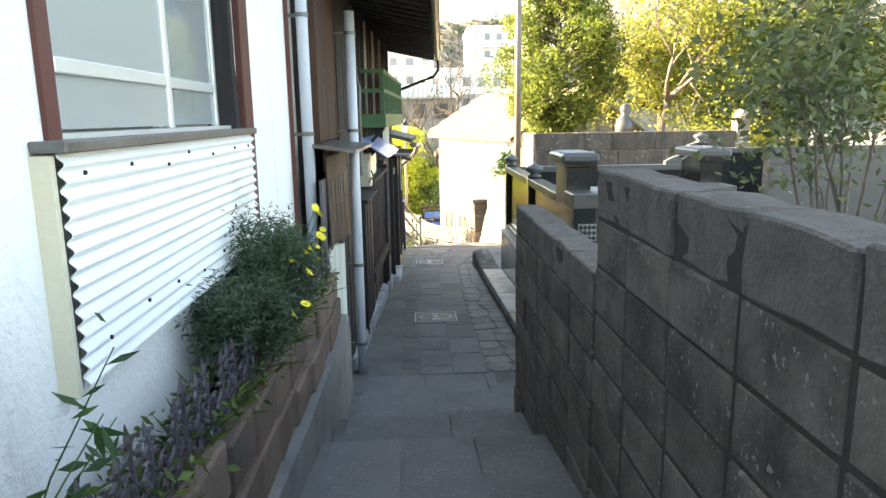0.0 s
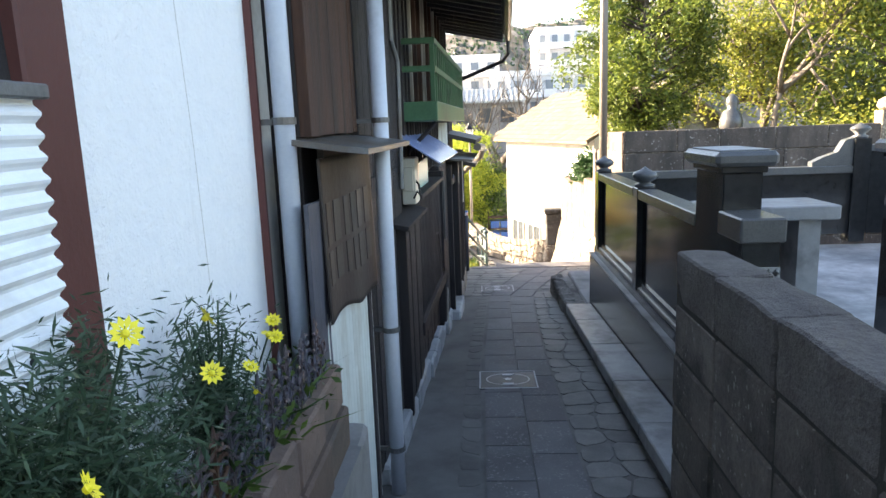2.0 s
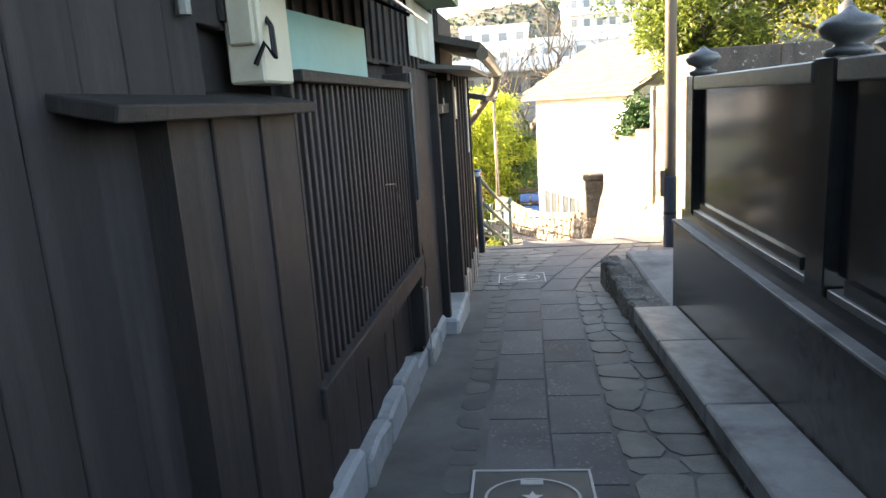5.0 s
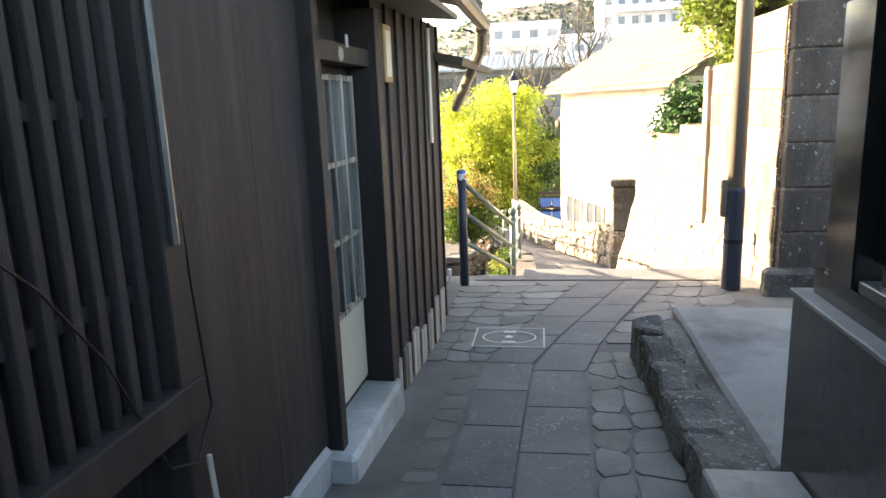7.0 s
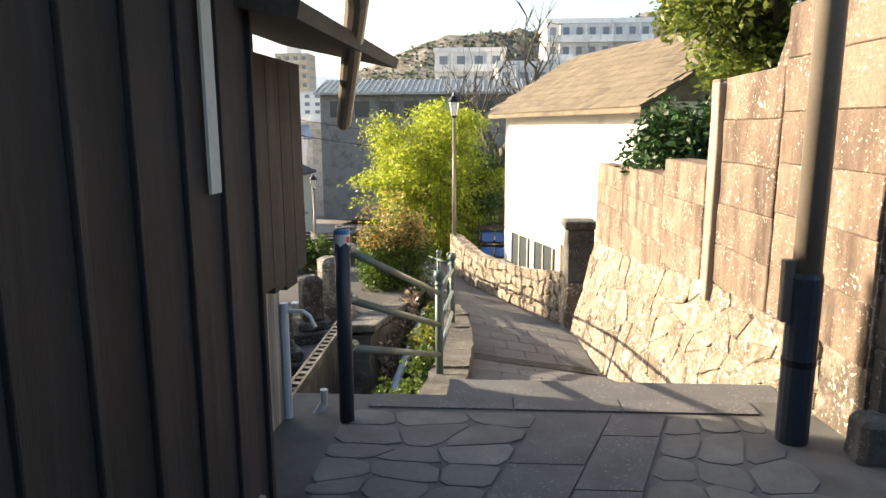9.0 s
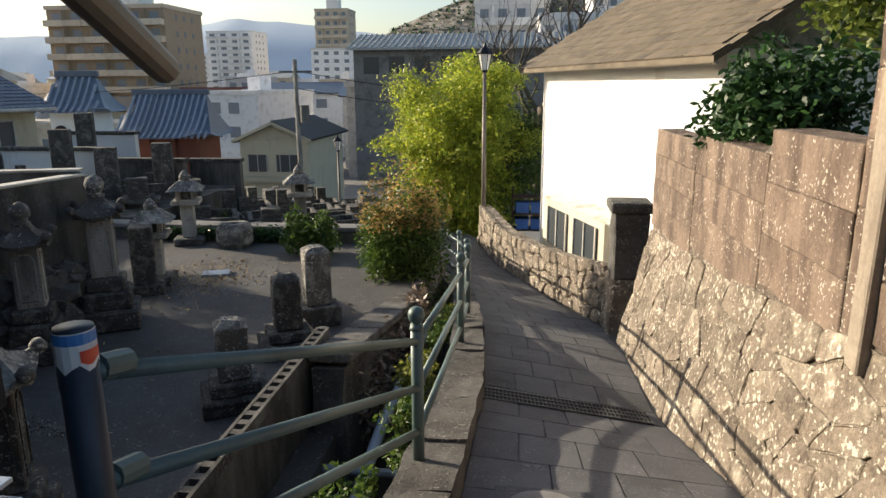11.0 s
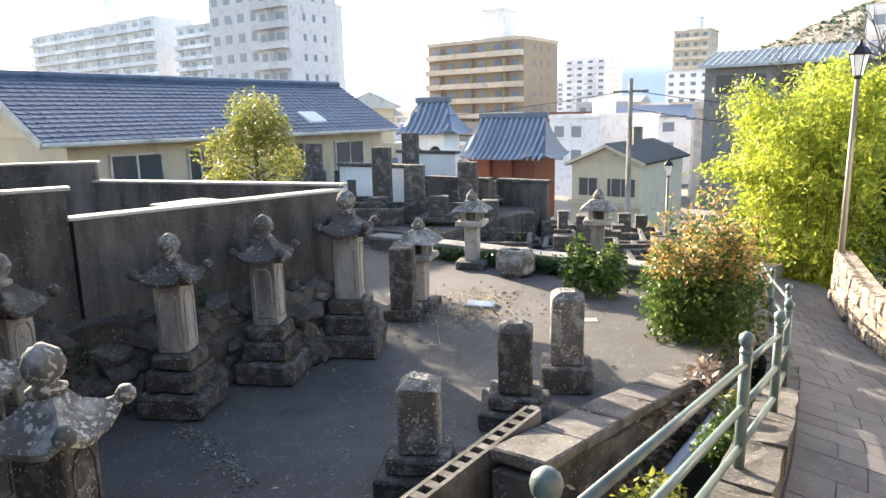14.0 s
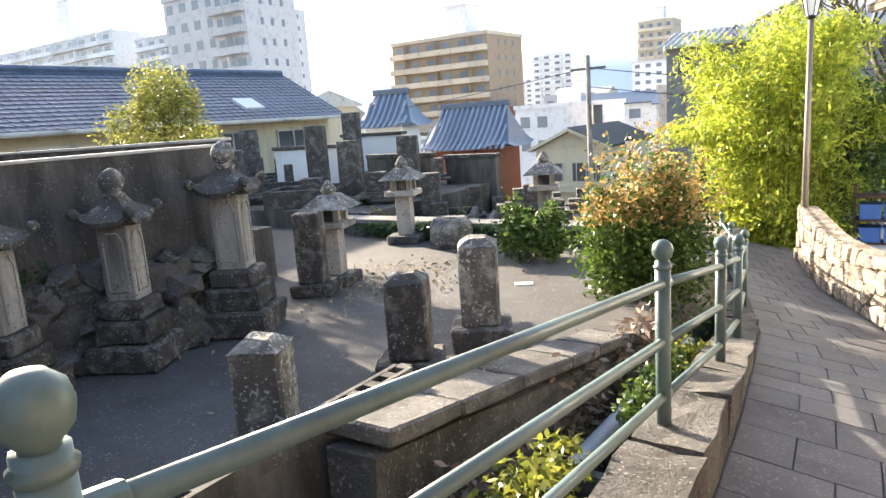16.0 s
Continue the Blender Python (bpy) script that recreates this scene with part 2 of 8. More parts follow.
    "tuff_post": surface("pale_pilaster", (0.2, 0.165, 0.13), (0.36, 0.31, 0.25), 0.9, scale=3, fine=30, stain=(0.11, 0.085, 0.067), amount=0.35, bump=0.6, drip=True),
    "town_dark": surface("weathered_town_wall", (0.17, 0.16, 0.155), (0.25, 0.24, 0.23), 0.85, scale=0.3, fine=8, stain=(0.12, 0.11, 0.1), amount=0.3, bump=0),
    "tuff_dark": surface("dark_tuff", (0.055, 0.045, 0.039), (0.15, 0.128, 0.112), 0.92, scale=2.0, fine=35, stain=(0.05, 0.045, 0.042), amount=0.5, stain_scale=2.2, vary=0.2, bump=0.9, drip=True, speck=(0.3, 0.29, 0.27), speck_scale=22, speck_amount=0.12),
    "mortar": surface("mortar", (0.07, 0.054, 0.043), (0.21, 0.172, 0.137), 0.95, scale=6, fine=30, stain=(0.48, 0.43, 0.35), amount=0.3, stain_scale=3.0, bump=1.0, depth=0.05, speck=(0.5, 0.45, 0.38), speck_scale=26, speck_amount=0.36),
    "tomb": surface("lichen_stone", (0.085, 0.08, 0.075), (0.15, 0.145, 0.135), 0.9, scale=5, fine=45, stain=(0.4, 0.39, 0.35), amount=0.32, stain_scale=5.0, vary=0.15, bump=0.8, speck=(0.42, 0.41, 0.37), speck_scale=30, speck_amount=0.4),
    "tomb_roof": surface("dark_weathered_roof", (0.04, 0.037, 0.035), (0.1, 0.095, 0.09), 0.9, scale=5, fine=45, stain=(0.24, 0.23, 0.21), amount=0.2, stain_scale=7.0, vary=0.15, bump=0.8, speck=(0.3, 0.29, 0.26), speck_scale=30, speck_amount=0.2),
    "tomb_pale": surface("pale_tomb_stone", (0.3, 0.285, 0.26), (0.43, 0.41, 0.375), 0.88, scale=4, fine=45, stain=(0.1, 0.094, 0.088), amount=0.5, drip=True, bump=0.5, speck=(0.13, 0.125, 0.12), speck_scale=34, speck_amount=0.24),
    "tomb_dark": surface("dark_tomb_stone", (0.034, 0.031, 0.029), (0.085, 0.079, 0.074), 0.9, scale=4, fine=45, stain=(0.22, 0.22, 0.2), amount=0.28, stain_scale=6, vary=0.2, bump=0.8, speck=(0.26, 0.255, 0.235), speck_scale=40, speck_amount=0.26),
    "rail": surface("teal_rail", (0.085, 0.125, 0.125), (0.12, 0.17, 0.165), 0.42, 0.1, scale=5, fine=70, stain=(0.06, 0.075, 0.075), amount=0.25, bump=0.06),
    "post_dark": surface("navy_post", (0.016, 0.024, 0.042), (0.03, 0.042, 0.062), 0.45, 0.1, scale=5, fine=70, bump=0.05),
    "pole": surface("pole_steel", (0.13, 0.11, 0.09), (0.19, 0.165, 0.14), 0.5, 0.1, scale=3, fine=60, bump=0.05),
    "bark": surface("bark", (0.12, 0.1, 0.085), (0.26, 0.22, 0.185), 0.95, scale=6, fine=40, stretch=(3, 3, 0.8), bump=0.9, depth=0.04),
    "bark_dark": surface("dark_bark", (0.05, 0.042, 0.036), (0.11, 0.095, 0.08), 0.95, scale=6, fine=40, stretch=(3, 3, 0.8), bump=0.9),
    "leaf_green": leafy("leaf_green", (0.025, 0.06, 0.012), (0.13, 0.2, 0.035), glow=0.34),
    "leaf_dark": leafy("leaf_dark", (0.012, 0.04, 0.012), (0.04, 0.1, 0.025), glow=0.2),
    "leaf_grey": leafy("leaf_grey_green", (0.028, 0.06, 0.034), (0.085, 0.14, 0.08), glow=0.3),
    "leaf_bamboo": leafy("leaf_bamboo", (0.15, 0.24, 0.025), (0.55, 0.57, 0.08), glow=0.5),
    "leaf_olive": leafy("leaf_olive", (0.09, 0.13, 0.02), (0.32, 0.32, 0.06), glow=0.45),
    "leaf_rust": leafy("leaf_rust", (0.26, 0.17, 0.055), (0.5, 0.33, 0.12), glow=0.42),
    "leaf_hedge": leafy("leaf_hedge", (0.05, 0.08, 0.03), (0.17, 0.2, 0.09), glow=0.35),
    "leaf_sun": leafy("leaf_sun", (0.035, 0.07, 0.016), (0.22, 0.27, 0.05), glow=0.38),
    "leaf_round": leafy("leaf_round", (0.1, 0.13, 0.025), (0.34, 0.33, 0.08), glow=0.45),
    "roof_rib": surface("pale_tile_rib", (0.2, 0.24, 0.3), (0.3, 0.34, 0.4), 0.35, scale=2, fine=25, bump=0.1, spec=0.5),
    "twig": leafy("dry_twig", (0.16, 0.11, 0.08), (0.34, 0.26, 0.2), glow=0.1),
    "petal": surface("yellow_petal", (0.75, 0.6, 0.02), (0.85, 0.72, 0.04), 0.5, scale=20, fine=60, bump=0),
    "roof_blue": surface("blue_tile", (0.06, 0.088, 0.135), (0.095, 0.13, 0.185), 0.42, scale=2, fine=25, stain=(0.03, 0.05, 0.09), amount=0.3, bump=0.1, spec=0.5),
    "roof_kawara": surface("grey_blue_tile", (0.07, 0.095, 0.14), (0.13, 0.165, 0.22), 0.35, scale=2, fine=25, bump=0.1, spec=0.5),
    "roof_brown": surface("brown_shingle", (0.12, 0.095, 0.065), (0.2, 0.165, 0.12), 0.85, scale=2, fine=25, stain=(0.08, 0.065, 0.05), amount=0.4, bump=0.3),
    "roof_metal": surface("metal_roof", (0.36, 0.375, 0.36), (0.46, 0.47, 0.45), 0.5, 0.2, scale=2, fine=20, stain=(0.22, 0.2, 0.16), amount=0.3),
    "white_wall": surface("white_wall", (0.72, 0.72, 0.71), (0.8, 0.8, 0.79), 0.85, scale=1, fine=30, stain=(0.55, 0.54, 0.52), amount=0.1, drip=True, bump=0.1),
    "cream_wall": surface("cream_wall", (0.44, 0.39, 0.28), (0.52, 0.465, 0.35), 0.85, scale=1, fine=30, stain=(0.34, 0.3, 0.22), amount=0.2, drip=True, bump=0.1),
    "apt_tan": surface("tan_wall", (0.32, 0.25, 0.18), (0.38, 0.305, 0.225), 0.85, scale=0.3, fine=8, stain=(0.26, 0.2, 0.15), amount=0.25, bump=0),
    "apt_tan_light": surface("light_tan_wall", (0.56, 0.48, 0.38), (0.62, 0.54, 0.43), 0.85, scale=0.3, fine=8, stain=(0.4, 0.34, 0.27), amount=0.25, bump=0),
    "apt_grey": surface("grey_wall", (0.48, 0.48, 0.5), (0.56, 0.56, 0.58), 0.85, scale=0.3, fine=8, stain=(0.33, 0.33, 0.35), amount=0.25, bump=0),
    "apt_white": surface("pale_wall", (0.7, 0.7, 0.71), (0.78, 0.78, 0.79), 0.85, scale=0.3, fine=8, stain=(0.5, 0.5, 0.5), amount=0.25, bump=0, vary=0.18),
    "town_wall": surface("town_wall", (0.42, 0.41, 0.4), (0.58, 0.57, 0.55), 0.85, scale=0.3, fine=8, stain=(0.3, 0.29, 0.28), amount=0.3, bump=0, vary=0.35),
    "brick_red": surface("red_brick_wall", (0.16, 0.06, 0.045), (0.24, 0.1, 0.08), 0.85, scale=0.5, fine=10, bump=0),
    "red_wood": surface("red_wood", (0.12, 0.035, 0.022), (0.19, 0.06, 0.035), 0.65, scale=2, fine=20, bump=0.1),
    # distance haze is mixed into this ridge's pale blue colour
    "hill_far": surface("hazed_far_hill", (0.42, 0.5, 0.6), (0.48, 0.56, 0.66), 1.0, scale=0.004, fine=0.05, bump=0, spec=0.0),
    "hill_near": surface("near_hill", (0.1, 0.1, 0.085), (0.2, 0.185, 0.165), 1.0, scale=0.03, fine=0.3, stain=(0.32, 0.31, 0.3), amount=0.4, stain_scale=0.12, bump=0, spec=0.0),
    "label_blue": surface("blue_label", (0.04, 0.16, 0.45), (0.06, 0.2, 0.5), 0.4, scale=10, fine=40, bump=0),
    "label_red": surface("red_label", (0.55, 0.06, 0.03), (0.6, 0.09, 0.05), 0.4, scale=10, fine=40, bump=0),
    "tag_blue": surface("blue_tag", (0.16, 0.22, 0.32), (0.2, 0.27, 0.38), 0.5, scale=10, fine=40, bump=0),
    "tag_white": surface("worn_tag", (0.26, 0.26, 0.25), (0.38, 0.38, 0.36), 0.6, scale=20, fine=60, stain=(0.12, 0.11, 0.1), amount=0.3, bump=0),
    "frame_wood": surface("honey_wood", (0.24, 0.15, 0.07), (0.34, 0.22, 0.11), 0.6, scale=6, fine=50, stretch=(6, 6, 0.6), bump=0.2),
    "label_white": surface("white_label", (0.6, 0.62, 0.65), (0.7, 0.72, 0.75), 0.4, scale=10, fine=40, bump=0),
    "blue_plastic": surface("blue_plastic", (0.03, 0.1, 0.35), (0.05, 0.14, 0.42), 0.45, scale=5, fine=40, bump=0),
    "cem_floor": surface("cemetery_floor", (0.06, 0.06, 0.063), (0.106, 0.104, 0.103), 0.88, scale=1.2, fine=25, stain=(0.065, 0.06, 0.056), amount=0.5, stain_scale=0.8, bump=0.4, speck=(0.2, 0.195, 0.185), speck_scale=50, speck_amount=0.18),
    "joint": surface("dark_joint_and_gap", (0.025, 0.022, 0.02), (0.05, 0.045, 0.042), 0.95, scale=6, fine=50, bump=0.4),
    "sunk_stone": surface("sunk_stone", (0.125, 0.124, 0.122), (0.175, 0.173, 0.168), 0.85, scale=5, fine=60, stain=(0.09, 0.09, 0.088), amount=0.5, vary=0.1, bump=0.35),
    "iron": surface("cast_iron", (0.07, 0.07, 0.072), (0.12, 0.12, 0.122), 0.6, 0.5, scale=10, fine=90, bump=0.15),
    "line_white": surface("worn_white_line", (0.5, 0.5, 0.5), (0.62, 0.62, 0.62), 0.7, scale=10, fine=60, bump=0),
    "lamp_glass": glassy("lamp_glass", (0.85, 0.85, 0.82), 0.3, 0.4),
    "straw": surface("dry_straw", (0.3, 0.22, 0.12), (0.45, 0.34, 0.2), 0.9, scale=10, fine=40, bump=0, island=True, vary=0.3),
}


# ---- building helpers ----
def tilt(x, z, deg):
    """Turn about a line along y through (x, z)."""
    return pose(x, 0, z, 0, deg, 0) @ pose(-x, 0, -z)


def linked(name, mesh, material, parent=None, m=None, label=""):
    ob = new(name, mesh)
    if material is not None and not mesh.materials:
        mesh.materials.append(material)
    if parent is not None:
        ob.parent = parent
    if m is not None:
        ob.matrix_basis = m
    if label:
        ob["label"] = label
    return ob


def part(name, bm, material, parent, label="", m=None, smooth=False):
    """One bmesh as one mesh object under a thing or a part."""
    me = bpy.data.meshes.new(name)
    if smooth:
        for f in bm.faces:
            f.smooth = True
    bm.to_mesh(me)
    bm.free()
    return linked(name, me, material, parent, m, label)


def thing(name, label, category, at=(0, 0, 0), rz=0.0, group="", kind=""):
    e = new(name)
    e.empty_display_size = 0.2
    e.matrix_basis = pose(*at, 0, 0, rz)
    return tagged(e, label, category, group, kind)


def solid(name, bm, material, label, category, at=(0, 0, 0), rz=0.0, group="", kind="", smooth=False):
    """A thing, or a piece of the setting, made of one mesh."""
    ob = part(name, bm, material, None, "", pose(*at, 0, 0, rz), smooth)
    return tagged(ob, label, category, group, kind)


def box(x0, x1, y0, y1, z0, z1, bevel=0.0, bm=None):
    bm = bm or bmesh.new()
    r = bmesh.ops.create_cube(bm, size=1.0, matrix=Matrix.Translation(((x0 + x1) / 2, (y0 + y1) / 2, (z0 + z1) / 2)) @ Matrix.Diagonal((abs(x1 - x0), abs(y1 - y0), abs(z1 - z0), 1)))
    if bevel:
        edges = list({e for v in r["verts"] for e in v.link_edges})
        bmesh.ops.bevel(bm, geom=edges, offset=bevel, segments=1, affect="EDGES")
    return bm


def tube(points, radius, sides=10, bm=None, taper=None):
    """A round bar along points."""
    bm = bm or bmesh.new()
    rings = []
    pts = [Vector(p) for p in points]
    for i, p in enumerate(pts):
        d = (pts[min(i + 1, len(pts) - 1)] - pts[max(i - 1, 0)]).normalized()
        u = d.orthogonal().normalized() if i == 0 else (u - d * u.dot(d)).normalized()
        w = d.cross(u)
        r = radius if taper is None else radius + (taper - radius) * i / (len(pts) - 1)
        rings.append([bm.verts.new(p + (u * math.cos(a) + w * math.sin(a)) * r) for a in (2 * math.pi * j / sides for j in range(sides))])
    for a, b in zip(rings, rings[1:]):
        for j in range(sides):
            bm.faces.new((a[j], a[(j + 1) % sides], b[(j + 1) % sides], b[j]))
    bm.faces.new(rings[0][::-1])
    bm.faces.new(rings[-1])
    return bm


def lathe(profile, sides=16, bm=None, at=(0, 0, 0)):
    """A turned body from (radius, height) pairs."""
    bm = bm or bmesh.new()
    rings = [[bm.verts.new((at[0] + max(r, 0.001) * math.cos(2 * math.pi * j / sides), at[1] + max(r, 0.001) * math.sin(2 * math.pi * j / sides), at[2] + z)) for j in range(sides)] for r, z in profile]
    for a, b in zip(rings, rings[1:]):
        for j in range(sides):
            bm.faces.new((a[j], a[(j + 1) % sides], b[(j + 1) % sides], b[j]))
    bm.faces.new(rings[0][::-1])
    bm.faces.new(rings[-1])
    return bm


def prism(outline, z0, z1, bm=None, taper=1.0):
    """An outline in x, y pushed up from z0 to z1."""
    bm = bm or bmesh.new()
    cx, cy = sum(p[0] for p in outline) / len(outline), sum(p[1] for p in outline) / len(outline)
    lo = [bm.verts.new((x, y, z0)) for x, y in outline]
    hi = [bm.verts.new((cx + (x - cx) * taper, cy + (y - cy) * taper, z1)) for x, y in outline]
    n = len(outline)
    for i in range(n):
        bm.faces.new((lo[i], lo[(i + 1) % n], hi[(i + 1) % n], hi[i]))
    bm.faces.new(lo[::-1])
    bm.faces.new(hi)
    bmesh.ops.recalc_face_normals(bm, faces=bm.faces)
    return bm


def side_prism(outline, x0, x1, bm=None):
    """An outline in y, z pushed from x0 to x1."""
    bm = bm or bmesh.new()
    a = [bm.verts.new((x0, y, z)) for y, z in outline]
    b = [bm.verts.new((x1, y, z)) for y, z in outline]
    n = len(outline)
    for i in range(n):
        bm.faces.new((a[i], a[(i + 1) % n], b[(i + 1) % n], b[i]))
    bm.faces.new(a[::-1])
    bm.faces.new(b)
    bmesh.ops.recalc_face_normals(bm, faces=bm.faces)
    return bm


def corrugated(w, h, pitch, amp, thick=0.004, upright=True):
    """A corrugated sheet in the y, z plane, w along y and h along z; ribs upright or level."""
    bm = bmesh.new()
    run, other = (w, h) if upright else (h, w)
    n = max(4, int(run / pitch * 6))
    rows = []
    for side in (0, 1):
        for v in (0, other):
            row = []
            for i in range(n + 1):
                u = run * i / n
                x = amp * math.sin(2 * math.pi * u / pitch) - side * thick
                row.append(bm.verts.new((x, u, v) if upright else (x, v, u)))
            rows.append(row)
    for i in range(n):
        bm.faces.new((rows[0][i], rows[0][i + 1], rows[1][i + 1], rows[1][i]))
        bm.faces.new((rows[2][i + 1], rows[2][i], rows[3][i], rows[3][i + 1]))
        bm.faces.new((rows[0][i + 1], rows[0][i], rows[2][i], rows[2][i + 1]))
        bm.faces.new((rows[1][i], rows[1][i + 1], rows[3][i + 1], rows[3][i]))
    bmesh.ops.recalc_face_normals(bm, faces=bm.faces)
    return bm


def rough(bm, size, scale, seed=0.0):
    """Worn, uneven stone: push every vertex a little by noise."""
    for v in bm.verts:
        p = v.co * scale + Vector((seed, seed * 1.7, seed * 0.3))
        v.co += Vector((noise.noise(p), noise.noise(p + Vector((31, 0, 0))), noise.noise(p + Vector((0, 17, 0))))) * size
    return bm


def cut(bm, n=1):
    bmesh.ops.subdivide_edges(bm, edges=bm.edges[:], cuts=n, use_grid_fill=True)
    return bm


def interp(x, table):
    return float(np.interp(x, [a for a, _ in table], [b for _, b in table]))


def cracked(u0, u1, v0, v1, su, sv, jit, gap, rnd, chip=(0.08, 0.3)):
    """Crazy paving: polygons on a jittered grid, each drawn in by half the joint."""
    nu, nv = max(1, round((u1 - u0) / su)), max(1, round((v1 - v0) / sv))
    g = {}
    for i in range(nu + 1):
        for j in range(nv + 1):
            ju = 0 if i in (0, nu) else rnd.uniform(-jit, jit) * su
            jv = 0 if j in (0, nv) else rnd.uniform(-jit, jit) * sv
            g[i, j] = (u0 + (u1 - u0) * i / nu + ju, v0 + (v1 - v0) * j / nv + jv)
    out = []
    for i in range(nu):
        for j in range(nv):
            q = [g[i, j], g[i + 1, j], g[i + 1, j + 1], g[i, j + 1]]
            poly = []
            for k in range(4):
                a, b, c = Vector(q[k - 1]), Vector(q[k]), Vector(q[(k + 1) % 4])
                r1, r2 = rnd.uniform(*chip), rnd.uniform(*chip)
                poly += [b + (a - b) * r1, b + (c - b) * r2]
            cen = sum(poly, Vector((0, 0))) / len(poly)
            poly = [p + (cen - p).normalized() * gap for p in poly]
            out.append(poly)
    return out


def slabby(poly, to3d, lift, under, crown=0.6, inset=0.14):
    """A stone from a polygon: to3d maps (u, v, height) into space."""
    bm = bmesh.new()
    cen = sum(poly, Vector((0, 0))) / len(poly)
    lo = [bm.verts.new(to3d(p.x, p.y, -under)) for p in poly]
    mid = [bm.verts.new(to3d(p.x, p.y, lift * crown)) for p in poly]
    top = []
    for p in poly:
        q = p + (cen - p) * inset
        top.append(bm.verts.new(to3d(q.x, q.y, lift)))
    n = len(poly)
    for a, b in ((lo, mid), (mid, top)):
        for i in range(n):
            bm.faces.new((a[i], a[(i + 1) % n], b[(i + 1) % n], b[i]))
    bm.faces.new(top)
    bmesh.ops.recalc_face_normals(bm, faces=bm.faces)
    return bm


def leaf_mesh(spots, size, rnd, wide=0.45, droop=0.2, bm=None):
    """Many small pointed leaves, one at each spot, folded along the middle."""
    verts, faces = [], []
    for p in spots:
        d = Vector((rnd.gauss(0, 1), rnd.gauss(0, 1), rnd.gauss(0, 0.7) - droop)).normalized()
        side = d.cross(Vector((rnd.gauss(0, 1), rnd.gauss(0, 1), rnd.gauss(0, 1)))).normalized()
        s = size * rnd.uniform(0.6, 1.35)
        k = len(verts)
        verts += [p, p + d * s * 0.5 + side * s * wide * 0.5, p + d * s, p + d * s * 0.5 - side * s * wide * 0.5]
        faces.append((k, k + 1, k + 2, k + 3))
    me = bpy.data.meshes.new("leaves")
    me.from_pydata([tuple(v) for v in verts], [], faces)
    return me


def grow(base, way, length, radius, levels, rnd, spread=0.7, lift=0.15, kids=3, bm=None, tips=None, sides=6):
    """Tapered limbs that fork; gathers the ends of the twigs."""
    n = 4
    pts, d = [Vector(base)], Vector(way).normalized()
    for i in range(n):
        d = (d + Vector((rnd.gauss(0, 0.13), rnd.gauss(0, 0.13), rnd.gauss(0, 0.08) + lift * 0.15))).normalized()
        pts.append(pts[-1] + d * length / n)
    tube(pts, radius, sides, bm, radius * 0.55)
    if levels == 0:
        tips += [pts[-1], pts[-2], pts[-3]]
        return
    for i in range(kids):
        at = pts[-1] if i == 0 else pts[rnd.choice([2, 3, 4])]
        side = Vector((rnd.gauss(0, 1), rnd.gauss(0, 1), rnd.gauss(0, 0.5) + lift)).normalized()
        grow(at, d * (1 - spread) + side * spread, length * rnd.uniform(0.6, 0.85), radius * 0.55, levels - 1, rnd, spread, lift, kids, bm, tips, max(4, sides - 1))


def tree(name, label, at, height, trunk, crown, leaves, size, leaf, bark, seed, levels=3, spread=0.6, lean=(0, 0), puff=0.5, kids=3, trunk_share=0.4, flat=1.0, low=0.0, category="tree"):
    """A tree: trunk and limbs, and leaves in uneven clumps round the twigs' ends."""
    rnd = random.Random(seed)
    t = thing(name, label, category, at)
    bm, tips = bmesh.new(), []
    grow((0, 0, -0.1), (lean[0], lean[1], 1), height * trunk_share, trunk, levels, rnd, spread, 0.25, kids, bm, tips)
    top = max(p.z for p in tips)
    wide = max(max(abs(p.x), abs(p.y)) for p in tips)
    k, kz = crown / wide, (height - low) / (top + 0.01)
    for v in bm.verts:
        v.co = Vector((v.co.x * k, v.co.y * k, v.co.z * kz + (low if v.co.z > 0.3 * top else low * v.co.z / (0.3 * top))))
    part("trunk", bm, M[bark], t, smooth=True)
    if leaves:
        spots = []
        for i in range(leaves):
            p = rnd.choice(tips)
            c = Vector((p.x * k, p.y * k, low + p.z * kz * flat))
            spots.append(c + Vector((rnd.gauss(0, 1), rnd.gauss(0, 1), rnd.gauss(0, 0.8))) * puff * rnd.uniform(0.3, 1))
        linked("crown", leaf_mesh(spots, size, rnd), M[leaf], t)
    return t


